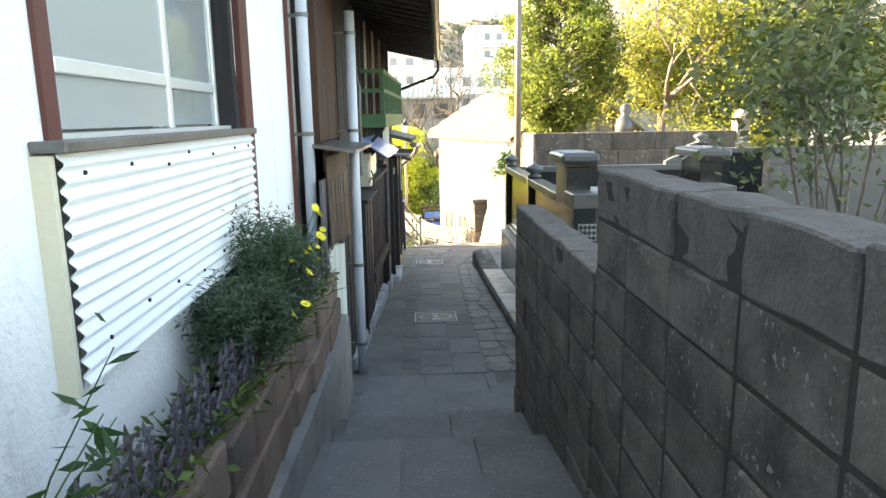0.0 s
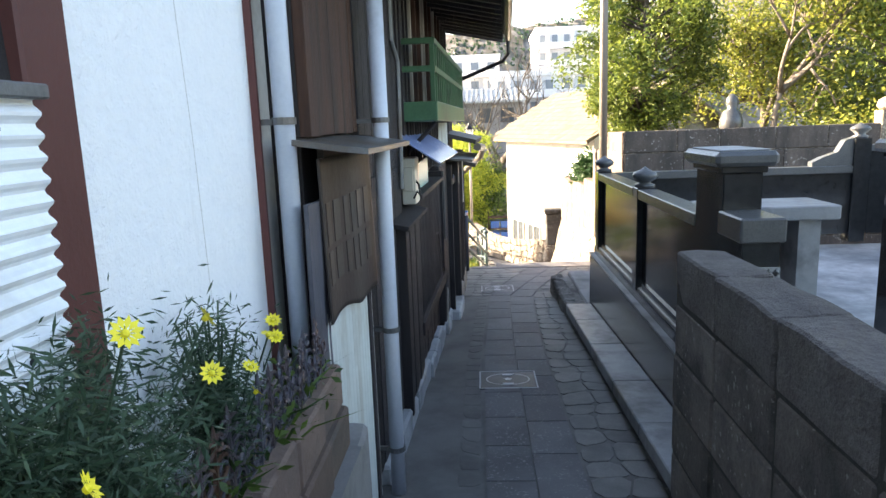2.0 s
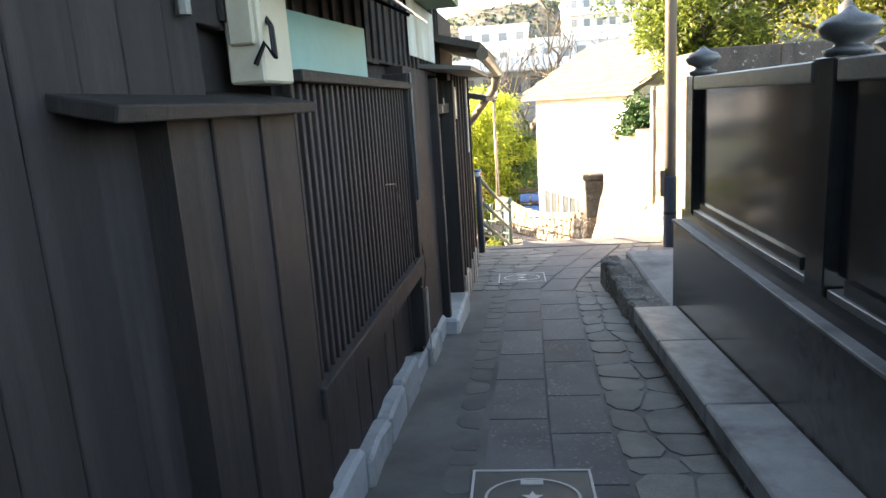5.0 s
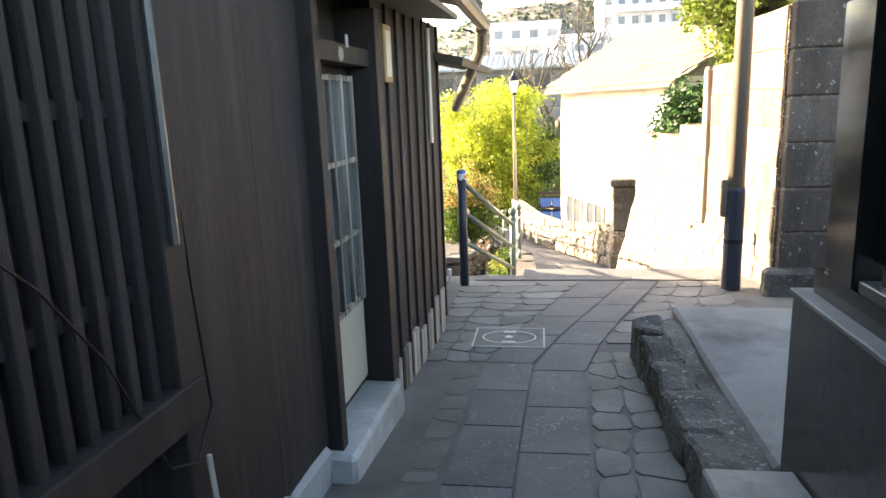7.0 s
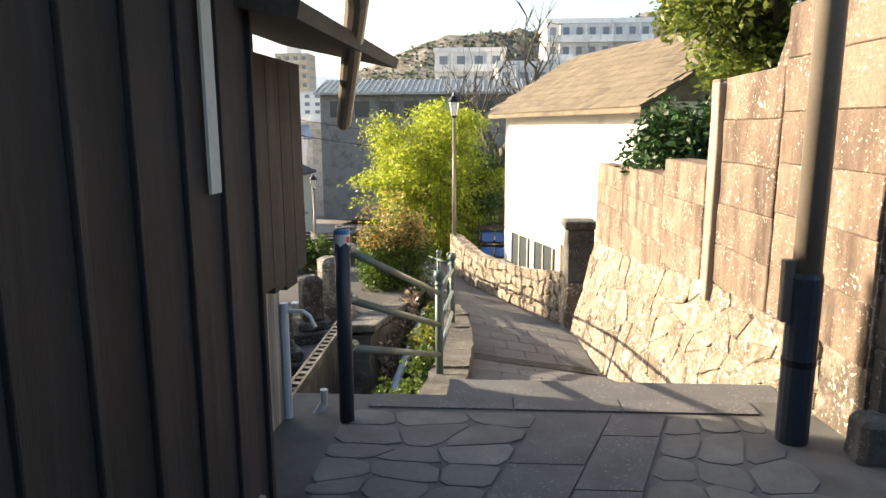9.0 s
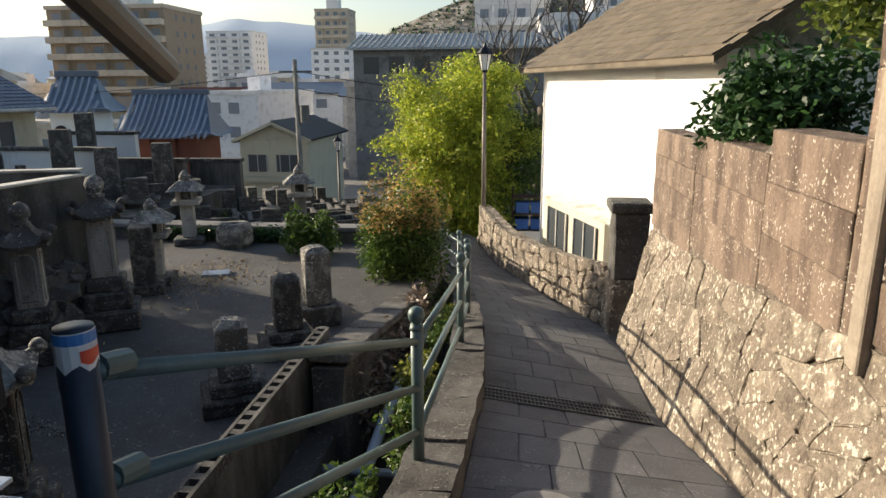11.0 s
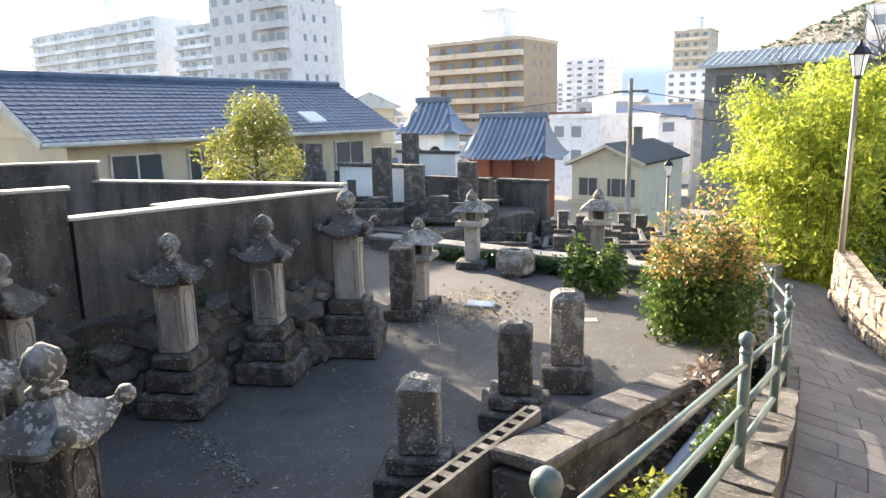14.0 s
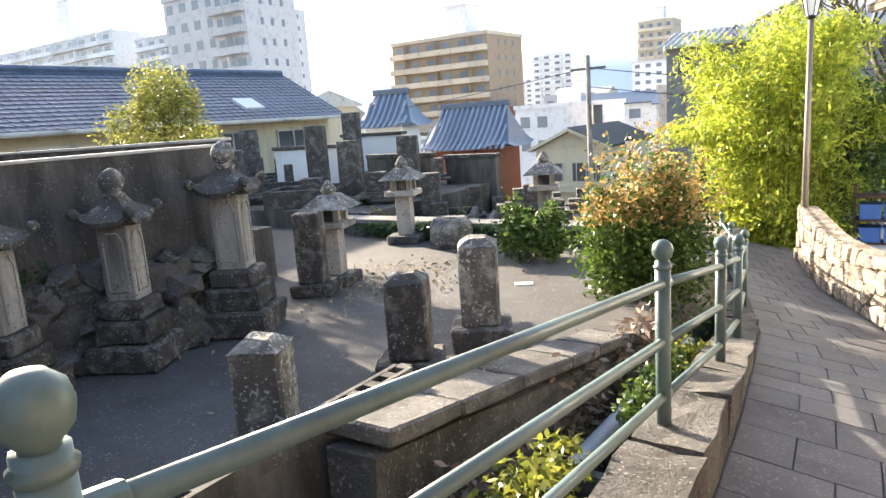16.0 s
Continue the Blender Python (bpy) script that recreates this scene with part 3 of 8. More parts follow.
def bush(name, label, at, rx, ry, rz, leaves, size, leaf, seed, lumps=14, category="bush", stems=6, second=None, share=0.3):
    """A bush: stems, and leaves gathered in lumps of uneven size."""
    rnd = random.Random(seed)
    t = thing(name, label, category, at)
    bm = bmesh.new()
    cen = []
    for i in range(lumps):
        a, u = rnd.uniform(0, 6.28), rnd.uniform(0.05, 1)
        r = math.sqrt(rnd.uniform(0, 1)) * 0.75
        cen.append((Vector((rx * r * math.cos(a), ry * r * math.sin(a), rz * (0.18 + 0.72 * u * (1 - 0.4 * r)))), rnd.uniform(0.22, 0.42)))
    for i in range(stems):
        c = cen[i % lumps][0]
        tube([(c.x * 0.15, c.y * 0.15, -0.03), (c.x * 0.5, c.y * 0.45, c.z * 0.5), tuple(c)], 0.018 * max(1, rz), 5, bm, 0.006)
    part("stem", bm, M["bark_dark"], t)
    spots, other = [], []
    for i in range(leaves):
        c, r = rnd.choice(cen)
        d = Vector((rnd.gauss(0, 1), rnd.gauss(0, 1), rnd.gauss(0, 1))).normalized() * r * rnd.uniform(0.3, 1.0) ** 0.5
        p = c + Vector((d.x * rx, d.y * ry, d.z * rz))
        if p.z < 0.0:
            p.z = abs(p.z) * 0.3
        (other if second and p.z > rz * 0.6 and rnd.random() < share else spots).append(p)
    linked("foliage", leaf_mesh(spots, size, rnd), M[leaf], t)
    if other:
        linked("new_growth", leaf_mesh(other, size, rnd), M[second], t)
    return t


def clump_tree(name, label, at, height, low, radius, clumps, per, size, leaf, bark, seed, clump=0.5, widest=0.35, trunk=0.18, lean=(0, 0), category="tree", wide=0.45):
    """A dense tree: trunk, boughs, and leaves on the skins of many overlapping clumps that fill an uneven crown."""
    rnd = random.Random(seed)
    t = thing(name, label, category, at)
    tube([(0, 0, -0.2), (lean[0] * 0.4, lean[1] * 0.4, height * 0.4), (lean[0], lean[1], height * 0.85)], trunk, 8, bm := bmesh.new(), trunk * 0.3)
    spots = []
    for i in range(clumps):
        u, a = (i + rnd.random()) / clumps, rnd.uniform(0, 6.28)
        env = (u / widest) ** 0.5 if u < widest else math.cos((u - widest) / (1 - widest) * 1.5) ** 0.8
        r = radius * max(0.12, env) * rnd.uniform(0.45, 1.05)
        s = clump * rnd.uniform(0.6, 1.3)
        c = Vector((r * math.cos(a) + lean[0] * u, r * math.sin(a) + lean[1] * u, low + (height - low) * u))
        tube([(lean[0] * u, lean[1] * u, max(0.1, c.z - 0.5 * r)), tuple(c)], trunk * 0.22, 5, bm, trunk * 0.08)
        for q in range(per):
            d = Vector((rnd.gauss(0, 1), rnd.gauss(0, 1), rnd.gauss(0.15, 0.8))).normalized() * s * rnd.uniform(0.55, 1.08)
            spots.append(c + d)
    part("trunk", bm, M[bark], t, smooth=True)
    linked("crown", leaf_mesh(spots, size, rnd, wide), M[leaf], t)
    return t


# ---- the ground, the lane and the slope ----
LANE_Z = [(-8, 1.12), (0, 1.04), (2.6, 0.92), (3.6, 0.75), (3.61, 0.58), (4.4, 0.52), (4.41, 0.36), (5.3, 0.3), (5.31, 0.19), (6.1, 0.14), (8.6, 0.0), (11.3, -0.2), (13.0, -0.34), (15.8, -0.46)]
SLOPE_Z = [(15.8, -0.46), (17.4, -1.28), (20.3, -2.0), (22.5, -2.16), (24.5, -2.5), (26.8, -2.75), (30, -3.05), (34, -3.35), (42, -4.2)]
SLOPE_L = [(15.8, 0.3), (17, 0.36), (20, 0.4), (22.2, 0.26), (25.4, -0.1), (30, -1.15), (34, -2.3), (42, -5.0)]
SLOPE_R = [(15.8, 2.6), (17, 2.5), (20.5, 2.2), (23, 2.15), (24.5, 2.02), (26.8, 1.25), (30, 0.2), (33.4, -0.55), (42, -3.2)]
TERRAIN = [(-60, 0.6), (0, 0.3), (6, -0.5), (15, -1.3), (17.5, -2.6), (24, -3.3), (34, -4.3), (45, -6.4), (60, -7.6), (90, -9), (200, -10), (4000, -10)]


def strip(name, ys, left, right, height, thick, material, label, lean=None):
    """A band of ground between two edges, thick enough to stand on its bed."""
    bm = bmesh.new()
    rows = []
    for y in ys:
        a, b, z = left(y), right(y), height(y)
        top = [bm.verts.new((a + (b - a) * i / 6, y, lean(a + (b - a) * i / 6, y) if lean else z)) for i in range(7)]
        rows.append((top, bm.verts.new((a, y, z - thick)), bm.verts.new((b, y, z - thick))))
    for (t0, l0, r0), (t1, l1, r1) in zip(rows, rows[1:]):
        for i in range(6):
            bm.faces.new((t0[i], t0[i + 1], t1[i + 1], t1[i]))
        bm.faces.new((l0, t0[0], t1[0], l1))
        bm.faces.new((t0[6], r0, r1, t1[6]))
    bmesh.ops.recalc_face_normals(bm, faces=bm.faces)
    return solid(name, bm, M[material], label, "ground", kind="structure")


def lane_z(y):
    return interp(y, LANE_Z)


def slope_z(y):
    return interp(y, SLOPE_Z)


def slope_at(x, y):
    """The footpath leans: its left edge lies higher than the right."""
    a, b = interp(y, SLOPE_L), interp(y, SLOPE_R)
    f = min(1.0, max(0.0, (x - a) / (b - a)))
    return slope_z(y) + 0.24 * (1 - f) * min(1.0, max(0.0, (y - 17.4) / 1.8))


def plot_z(x, y):
    """Ground of the further graves: a terrace, and plots that fall away."""
    return -1.6 if x < -8 and 29 < y < 34 else -2.0 - max(0.0, y - 28.1) * 0.14


bm = bmesh.new()
ys = [-60, -20, 0, 6, 15, 17.5, 24, 34, 45, 60, 90, 200, 600, 4000]
xs = [-3500, -400, -120, -40, -12, 0, 12, 40, 120, 400, 3500]
grid = [[bm.verts.new((x, y, interp(y, TERRAIN))) for x in xs] for y in ys]
for r0, r1 in zip(grid, grid[1:]):
    for i in range(len(xs) - 1):
        bm.faces.new((r0[i], r0[i + 1], r1[i + 1], r1[i]))
solid("ground", bm, M["town"], "grey town ground falling away from the hillside", "ground", kind="structure")

lane_ys = sorted({y for y, _ in LANE_Z} | {float(v) for v in np.arange(-8, 15.8, 0.5)})
lane = strip("pavement_lane", lane_ys, lambda y: -0.75, lambda y: interp(y, [(-8, 1.2), (13.2, 1.25), (13.4, 7.4), (15.4, 7.4), (15.41, 2.7), (15.8, 2.7)]), lane_z, 0.9, "ground", "grey concrete lane with mortar joints between the houses")
slope_ys = [float(v) for v in np.arange(17.4, 42.1, 0.4)]
slope = strip("pavement_slope", slope_ys, lambda y: interp(y, SLOPE_L), lambda y: interp(y, SLOPE_R) + 0.3, slope_z, 0.8, "ground", "grey sloping footpath between railing and stone wall", slope_at)
stairs = thing("pavement_steps", "short flight of grey stone steps down from the lane", "steps", kind="structure")
for i in range(5):
    y0 = 15.78 + i * 0.33
    z0 = -0.46 - i * 0.165
    part("step", box(0.3, 2.6, y0, y0 + 0.36, z0 - 0.9, z0 - 0.004 * (i + 1), 0.012), M["slab"], stairs)

# high ground behind the walls on the right, and the soil of the terrace
solid("ground_terrace", side_prism([(15.2, -0.9), (24.6, -3.2), (24.6, 0.3), (23.2, 0.35), (16, 0.75), (15.2, 0.72)], 3.0, 40), M["earth"], "dark planted soil behind the retaining wall", "ground", kind="structure")
solid("ground_plots", box(8.0, 40, 4.9, 15.2, -0.8, 0.7), M["earth"], "dark soil of the further burial plots", "ground", kind="structure")
solid("ground_yard", box(0.8, 30, -12, 4.9, -0.5, 1.1), M["earth"], "dark bare soil behind the block wall", "ground", kind="structure")

# ---- block wall beside the steps ----
def block_wall(name, label, x0, x1, y0, y1, z0, top, rows, length, rnd, material, gap=0.006):
    """Courses of blocks on a mortar core; top(y) gives the height."""
    core = thing(name, label, "wall", kind="structure")
    hmax = max(top(y0 + 0.01), top(y1 - 0.01), top((y0 + y1) / 2))
    h = (hmax - z0) / rows
    for r in range(rows):
        y = y0
        while y < y1 - 0.02:
            e = min(y1, y + length)
            if y1 - e < 0.2 * length:
                e = y1
            t = min(top(y + 0.01), top(e - 0.01))
            a, b = z0 + r * h, min(z0 + (r + 1) * h, t)
            if b - a > 0.05:
                bmb = box(x0 + rnd.uniform(-0.006, 0.006), x1 + rnd.uniform(-0.004, 0.004), y + gap, e - gap, a + gap, b - gap * 0.5, 0.008)
                if r == rows - 1:
                    rough(cut(bmb, 2), 0.014, 9, y)
                part("block", bmb, M["block_top" if r == rows - 1 else material], core)
            y = e
    return core


rnd = random.Random(4)
bw = block_wall("wall_block", "dark grey weathered concrete block wall beside the steps", 0.72, 0.9, -4.95, 2.63, 0.42, lambda y: 2.37, 10, 0.399, rnd, "block")
part("core", box(0.727, 0.893, -4.95, 2.625, -0.2, 2.33), M["joint"], bw)
bw2 = block_wall("wall_block_low", "lower dark grey weathered concrete block wall, worn top", 0.72, 0.9, 2.64, 4.78, 0.0, lambda y: 1.95, 10, 0.428, rnd, "block")
part("core", box(0.727, 0.893, 2.64, 4.775, -0.3, 1.91), M["joint"], bw2)

# ---- retaining wall on the right of the slope ----
ret = thing("wall_retaining", "sunlit brown stone retaining wall, block courses over rough rubble", "wall", kind="structure")
R_BASE = [(15.1, 2.66), (16.2, 2.6), (17, 2.45), (20.5, 2.2), (23.2, 2.12)]
R_FACE = [(15.1, 2.66), (23.2, 2.5)]
R_MID = [(15.1, 0.05), (17.5, -0.05), (20, -0.35), (23.2, -0.62)]
R_TOP = [(15.1, 2.16), (16.4, 2.16), (16.41, 1.76), (17.85, 1.76), (17.86, 1.02), (19.2, 0.98), (19.21, 0.84), (23.2, 0.72)]


def ret_foot(y):
    return slope_z(y) if y > 15.9 else -0.5


bm = bmesh.new()
rows = []
for y in [float(v) for v in np.arange(15.12, 23.21, 0.25)]:
    xb, xf, zm, zt = interp(y, R_BASE), interp(y, R_FACE), interp(y, R_MID), interp(y, R_TOP)
    rows.append([bm.verts.new(p) for p in ((xb + 0.006, y, ret_foot(y) - 0.4), (xb + 0.006, y, ret_foot(y)), (xf + 0.006, y, zm), (xf + 0.02, y, zt - 0.03), (xf + 0.5, y, zt - 0.03), (xf + 0.55, y, -2.5))])
for a, b in zip(rows, rows[1:]):
    for i in range(5):
        bm.faces.new((a[i], b[i], b[i + 1], a[i + 1]))
bm.faces.new(rows[0])
bm.faces.new(rows[-1][::-1])
bmesh.ops.recalc_face_normals(bm, faces=bm.faces)
part("core", bm, M["mortar"], ret)


def ret_low(u, v, h):
    """u along the wall, v from foot (0) to the lowest course (1)."""
    xb, xf, zf, zm = interp(u, R_BASE), interp(u, R_FACE), ret_foot(u), interp(u, R_MID)
    return (xb + (xf - xb) * v - h, u, zf + (zm - zf) * v - h * 0.1)


rnd = random.Random(8)
for poly in cracked(15.6, 23.2, 0.0, 1.0, 0.34, 0.17, 0.46, 0.0, rnd, (0.02, 0.2)):
    part("stone", rough(cut(slabby(poly, ret_low, rnd.uniform(0.0, 0.022), 0.03, 0.7, 0.06), 1), 0.026, 7), M["tuff_pale"], ret)


def course_block(y0, y1, z0, z1, proud, material, x_shift=0.0):
    xf = (interp(y0, R_FACE) + interp(y1, R_FACE)) / 2 + x_shift
    bm = rough(cut(box(xf - proud, xf + 0.3, y0 + 0.002, y1 - 0.002, z0 + 0.002, z1 - 0.002, 0.008), 2), 0.012, 5, y0)
    for v in bm.verts:
        v.co.x -= 0.0198 * (v.co.y - (y0 + y1) / 2)
    part("block", bm, M[material], ret)


for y0, y1 in ((15.14, 16.4), (16.42, 17.5), (17.66, 17.85), (17.87, 19.2), (19.22, 21.2), (21.22, 23.2)):
    zt = interp((y0 + y1) / 2, R_TOP)
    zb = interp((y0 + y1) / 2, R_MID)
    n = max(1, round((zt - zb) / 0.36))
    for r in range(n):
        y = y0
        while y < y1 - 0.05:
            e = y + rnd.uniform(1.8, 2.8)
            if y1 - e < 0.7:
                e = y1
            course_block(y, e, zb + (zt - zb) * r / n, zb + (zt - zb) * (r + 1) / n, rnd.uniform(0.0, 0.007), "tuff")
            y = e
xf = interp(17.58, R_FACE)
part("pilaster", rough(cut(box(xf - 0.06, xf + 0.3, 17.5, 17.66, -0.2, 1.72, 0.01), 2), 0.012, 5), M["tuff_post"], ret, "pale concrete pilaster")
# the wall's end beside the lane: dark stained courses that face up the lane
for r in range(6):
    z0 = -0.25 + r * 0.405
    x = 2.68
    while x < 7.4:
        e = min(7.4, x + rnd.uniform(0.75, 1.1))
        part("block", rough(box(x + 0.006, e - 0.006, 15.0, 15.13, z0 + 0.006, z0 + 0.4, 0.014), 0.006, 5, x), M["tuff_dark"], ret, "dark stone block with drip stains")
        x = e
part("core", box(2.7, 7.38, 15.02, 15.4, -0.6, 2.17), M["mortar"], ret)
for i in range(3):
    part("footing", rough(cut(box(2.55 + i * 0.5, 3.0 + i * 0.5, 14.86, 15.1, -0.45, -0.18 + 0.03 * i, 0.03)), 0.03, 5, i), M["rough_stone"], ret)

# ---- gate pillar and the low rubble wall further down ----
gp = thing("gate_pillar", "rough stone gate pillar with a flat dark cap", "pillar", (2.32, 24.0, -2.45))
part("shaft", rough(cut(box(-0.28, 0.28, -0.28, 0.28, 0, 0.95, 0.04), 3), 0.07, 4), M["tuff_pale"], gp)
part("upper_shaft", rough(cut(box(-0.24, 0.26, -0.26, 0.26, 0.95, 1.95, 0.03), 2), 0.03, 4, 3), M["rough_stone"], gp)
part("cap", rough(box(-0.31, 0.31, -0.31, 0.31, 1.95, 2.1, 0.03), 0.01, 5), M["rough_stone"], gp)
rub = thing("wall_rubble", "low rubble stone garden wall along the footpath", "wall", kind="structure")
RUB_TOP = [(24.3, -1.45), (26, -1.75), (28, -2.02), (30.5, -2.15), (33.5, -2.15)]


def rub_x(y):
    return interp(y, SLOPE_R) + 0.05


bm = bmesh.new()
rows = []
for y in [float(v) for v in np.arange(24.3, 33.6, 0.3)]:
    x, z0, z1 = rub_x(y), slope_z(y), interp(y, RUB_TOP)
    rows.append([bm.verts.new(p) for p in ((x, y, z0 - 0.3), (x, y, z1), (x + 0.35, y, z1), (x + 0.35, y, z0 - 0.8))])
for a, b in zip(rows, rows[1:]):
    for i in range(3):
        bm.faces.new((a[i], b[i], b[i + 1], a[i + 1]))
bm.faces.new(rows[0])
bm.faces.new(rows[-1][::-1])
bmesh.ops.recalc_face_normals(bm, faces=bm.faces)
part("core", bm, M["mortar"], rub)


def rub_at(u, v, h):
    z0, z1 = slope_z(u), interp(u, RUB_TOP) + 0.06
    return (rub_x(u) - h, u, z0 + (z1 - z0) * v)


rnd = random.Random(12)
for poly in cracked(24.3, 33.5, 0.0, 1.0, 0.3, 0.25, 0.35, 0.012, rnd):
    part("stone", slabby(poly, rub_at, rnd.uniform(0.03, 0.09), 0.03), M["tuff_pale"], rub)

# ---- kerb wall that carries the railing ----
kerb = thing("kerb_rail", "rough mossy stone kerb that carries the railing", "kerb", kind="structure")
KERB_Z = [(15.2, -0.42), (16.2, -0.72), (17.8, -1.1), (19.9, -1.38), (21.6, -1.52), (24.2, -2.05), (28, -2.7), (34, -3.25)]
rnd = random.Random(14)
y = 15.9
while y < 33:
    e = y + rnd.uniform(0.6, 1.0)
    xa, za, zb = interp((y + e) / 2, SLOPE_L), interp(y, KERB_Z), interp(e, KERB_Z)
    bm = box(xa - 0.36, xa + 0.02, y + 0.005, e - 0.005, -5, 0, 0.0)
    for v in bm.verts:
        v.co.x += interp(v.co.y, SLOPE_L) - xa
        v.co.z = interp(v.co.y, KERB_Z) if v.co.z > -1 else interp(v.co.y, KERB_Z) - 1.6
    cut(bm, 2)
    part("kerb_stone", rough(bm, 0.03, 4, y), M["rough_stone"], kerb)
    y = e

# ---- cemetery floor, gully and its walls ----
solid("floor_cemetery", box(-14, -1.0, 15.5, 27.8, -3.4, -1.97), M["cem_floor"], "worn grey concrete floor of the old cemetery", "floor", kind="structure")
solid("floor_gully", side_prism([(15.6, -4.4), (36, -5.2), (36, -4.0), (27, -3.4), (24, -2.95), (15.6, -2.75)], -1.0, 0.2), M["earth"], "dark overgrown gully bed", "ground", kind="structure")
gw = thing("wall_gully", "old stone gully wall with flat coping slabs", "wall", kind="structure")
part("face", rough(cut(side_prism([(19.7, -2.95), (27.8, -3.6), (27.8, -2.1), (24.5, -2.16), (19.7, -1.3)], -1.2, -0.9), 5), 0.05, 3), M["rough_stone"], gw)
rnd = random.Random(17)
y = 19.75
while y < 24.5:
    e = y + rnd.uniform(0.5, 0.8)
    bm = cut(box(-1.26, -0.84, y + 0.006, e - 0.006, -0.1, 0.0, 0.015))
    for v in bm.verts:
        v.co.z += -1.15 - 0.18 * (v.co.y - 19.7)
    part("coping_slab", rough(bm, 0.014, 6, y), M["rough_stone"], gw)
    y = e
# hollow-block wall, its top course open
hb = thing("wall_hollow_block", "thin hollow concrete block wall with open cells on top", "wall", kind="structure")
part("face", cut(box(-1.42, -1.28, 16.2, 20.55, -2.9, -1.3), 2), M["concrete_wall"], hb)
part("rim", box(-1.42, -1.39, 16.2, 20.55, -1.3, -1.2), M["concrete_wall"], hb)
part("rim", box(-1.31, -1.28, 16.2, 20.55, -1.3, -1.2), M["concrete_wall"], hb)
for i in range(30):
    y = 16.2 + i * 0.15
    part("web", box(-1.39, -1.31, y - 0.036, y + 0.036, -1.3, -1.202), M["concrete_wall"], hb)

# ---- concrete walls round the family plots ----
cw = thing("wall_concrete", "tall soot-stained concrete cemetery wall with a pale coping", "wall", kind="structure")
for x0, y0, x1, y1, top in ((-6.15, 19.45, -5.5, 22.75, 0.14), (-9.7, 21.6, -5.55, 22.8, 0.2), (-7.7, 15.7, -6.2, 19.45, 0.45), (-12.5, 18.5, -9.7, 21.6, 0.5)):
    d = Vector((x1 - x0, y1 - y0, 0))
    ang = math.degrees(math.atan2(d.y, d.x))
    part("panel", cut(box(0, d.length, -0.09, 0.09, -2.05, top - 0.035), 4), M["concrete_wall"], cw, "", pose(x0, y0, 0, 0, 0, ang))
    part("coping", box(-0.05, d.length + 0.05, -0.11, 0.11, top - 0.035, top, 0.006), M["coping"], cw, "pale coping", pose(x0, y0, 0, 0, 0, ang))
bm = cut(box(-0.2, 0.25, 0, 6.6, -2.05, -1.05), 6)
part("rubble_foot", rough(bm, 0.2, 2.4), M["rough_stone"], cw, "dark rubble footing", pose(-7.1, 15.9, 0, 0, 0, -14))
part("bench_slab", box(-7.3, -6.4, 21.0, 21.8, -0.06, 0.02, 0.01), M["coping"], cw)
fw = thing("wall_far_plot", "low ivy-dark retaining wall with a pale stone edge", "wall", kind="structure")
part("face", rough(cut(box(-9.5, -2.0, 27.7, 28.1, -3.0, -1.72), 4), 0.05, 3), M["rough_stone"], fw)
part("edge", rough(cut(box(-9.5, -2.0, 27.64, 28.12, -1.72, -1.63, 0.015), 4), 0.015, 4), M["concrete"], fw)
solid("floor_upper_plot", side_prism([(28.1, -7), (46, -7.5), (46, -4.51), (28.1, -2.0)], -26, -2.0), M["concrete"], "grey paved ground of the further graves", "floor", kind="structure")


# ---- white house at the top of the steps ----
wh = thing("house_white", "white rough-plastered house with a sash window and corrugated panel", "house", (-0.92, 0, 0))
WALL_T = 0.18
# wall with its window opening
for y0, y1, z0, z1 in ((-9, 1.8, -0.4, 5.6), (3.66, 5.145, -0.4, 5.6), (1.8, 3.66, -0.4, 2.5), (1.8, 3.66, 3.95, 5.6)):
    part("wall", box(-WALL_T, 0, y0, y1, z0, z1), M["plaster"], wh)
part("end_wall", box(-5.5, -WALL_T, 4.95, 5.115, -0.4, 5.6), M["plaster"], wh)
part("corner_batten", rough(cut(box(0.0, 0.03, 5.12, 5.142, 0.9, 5.6), 2), 0.004, 6), M["brown_paint"], wh, "thin red-brown corner batten")
part("corner_board", box(-0.02, 0.022, 5.147, 5.3, 0.9, 5.6, 0.004), M["coping"], wh, "weathered pale corner board")
part("wall_crack", tube([(0.0, 4.38, 5.0), (0.0, 4.44, 3.3), (0.0, 4.52, 2.4), (0.0, 4.56, 1.5)], 0.0012, 4), M["coping"], wh, "fine hairline crack")
part("roof", side_prism([(-9.2, 5.6), (5.05, 5.6), (5.05, 5.75), (-9.2, 5.75)], -6, 0.45), M["roof_dark"], wh)
part("back_wall", box(-5.7, -5.5, -9, 4.97, -0.4, 5.6), M["plaster"], wh)
win = part("window", box(-0.10, -0.04, 1.8, 1.86, 2.5, 3.95), M["brown_paint"], wh, "aluminium sash window with pale curtains")
part("frame", box(-0.12, 0.015, 1.735, 1.8, 2.5, 3.98), M["brown_paint"], win, "red-brown painted trim")
part("frame", box(-0.12, -0.02, 1.86, 3.58, 3.9, 3.95), M["alu"], win)
part("frame", box(-0.12, -0.02, 1.86, 3.58, 2.5, 2.55), M["alu"], win)
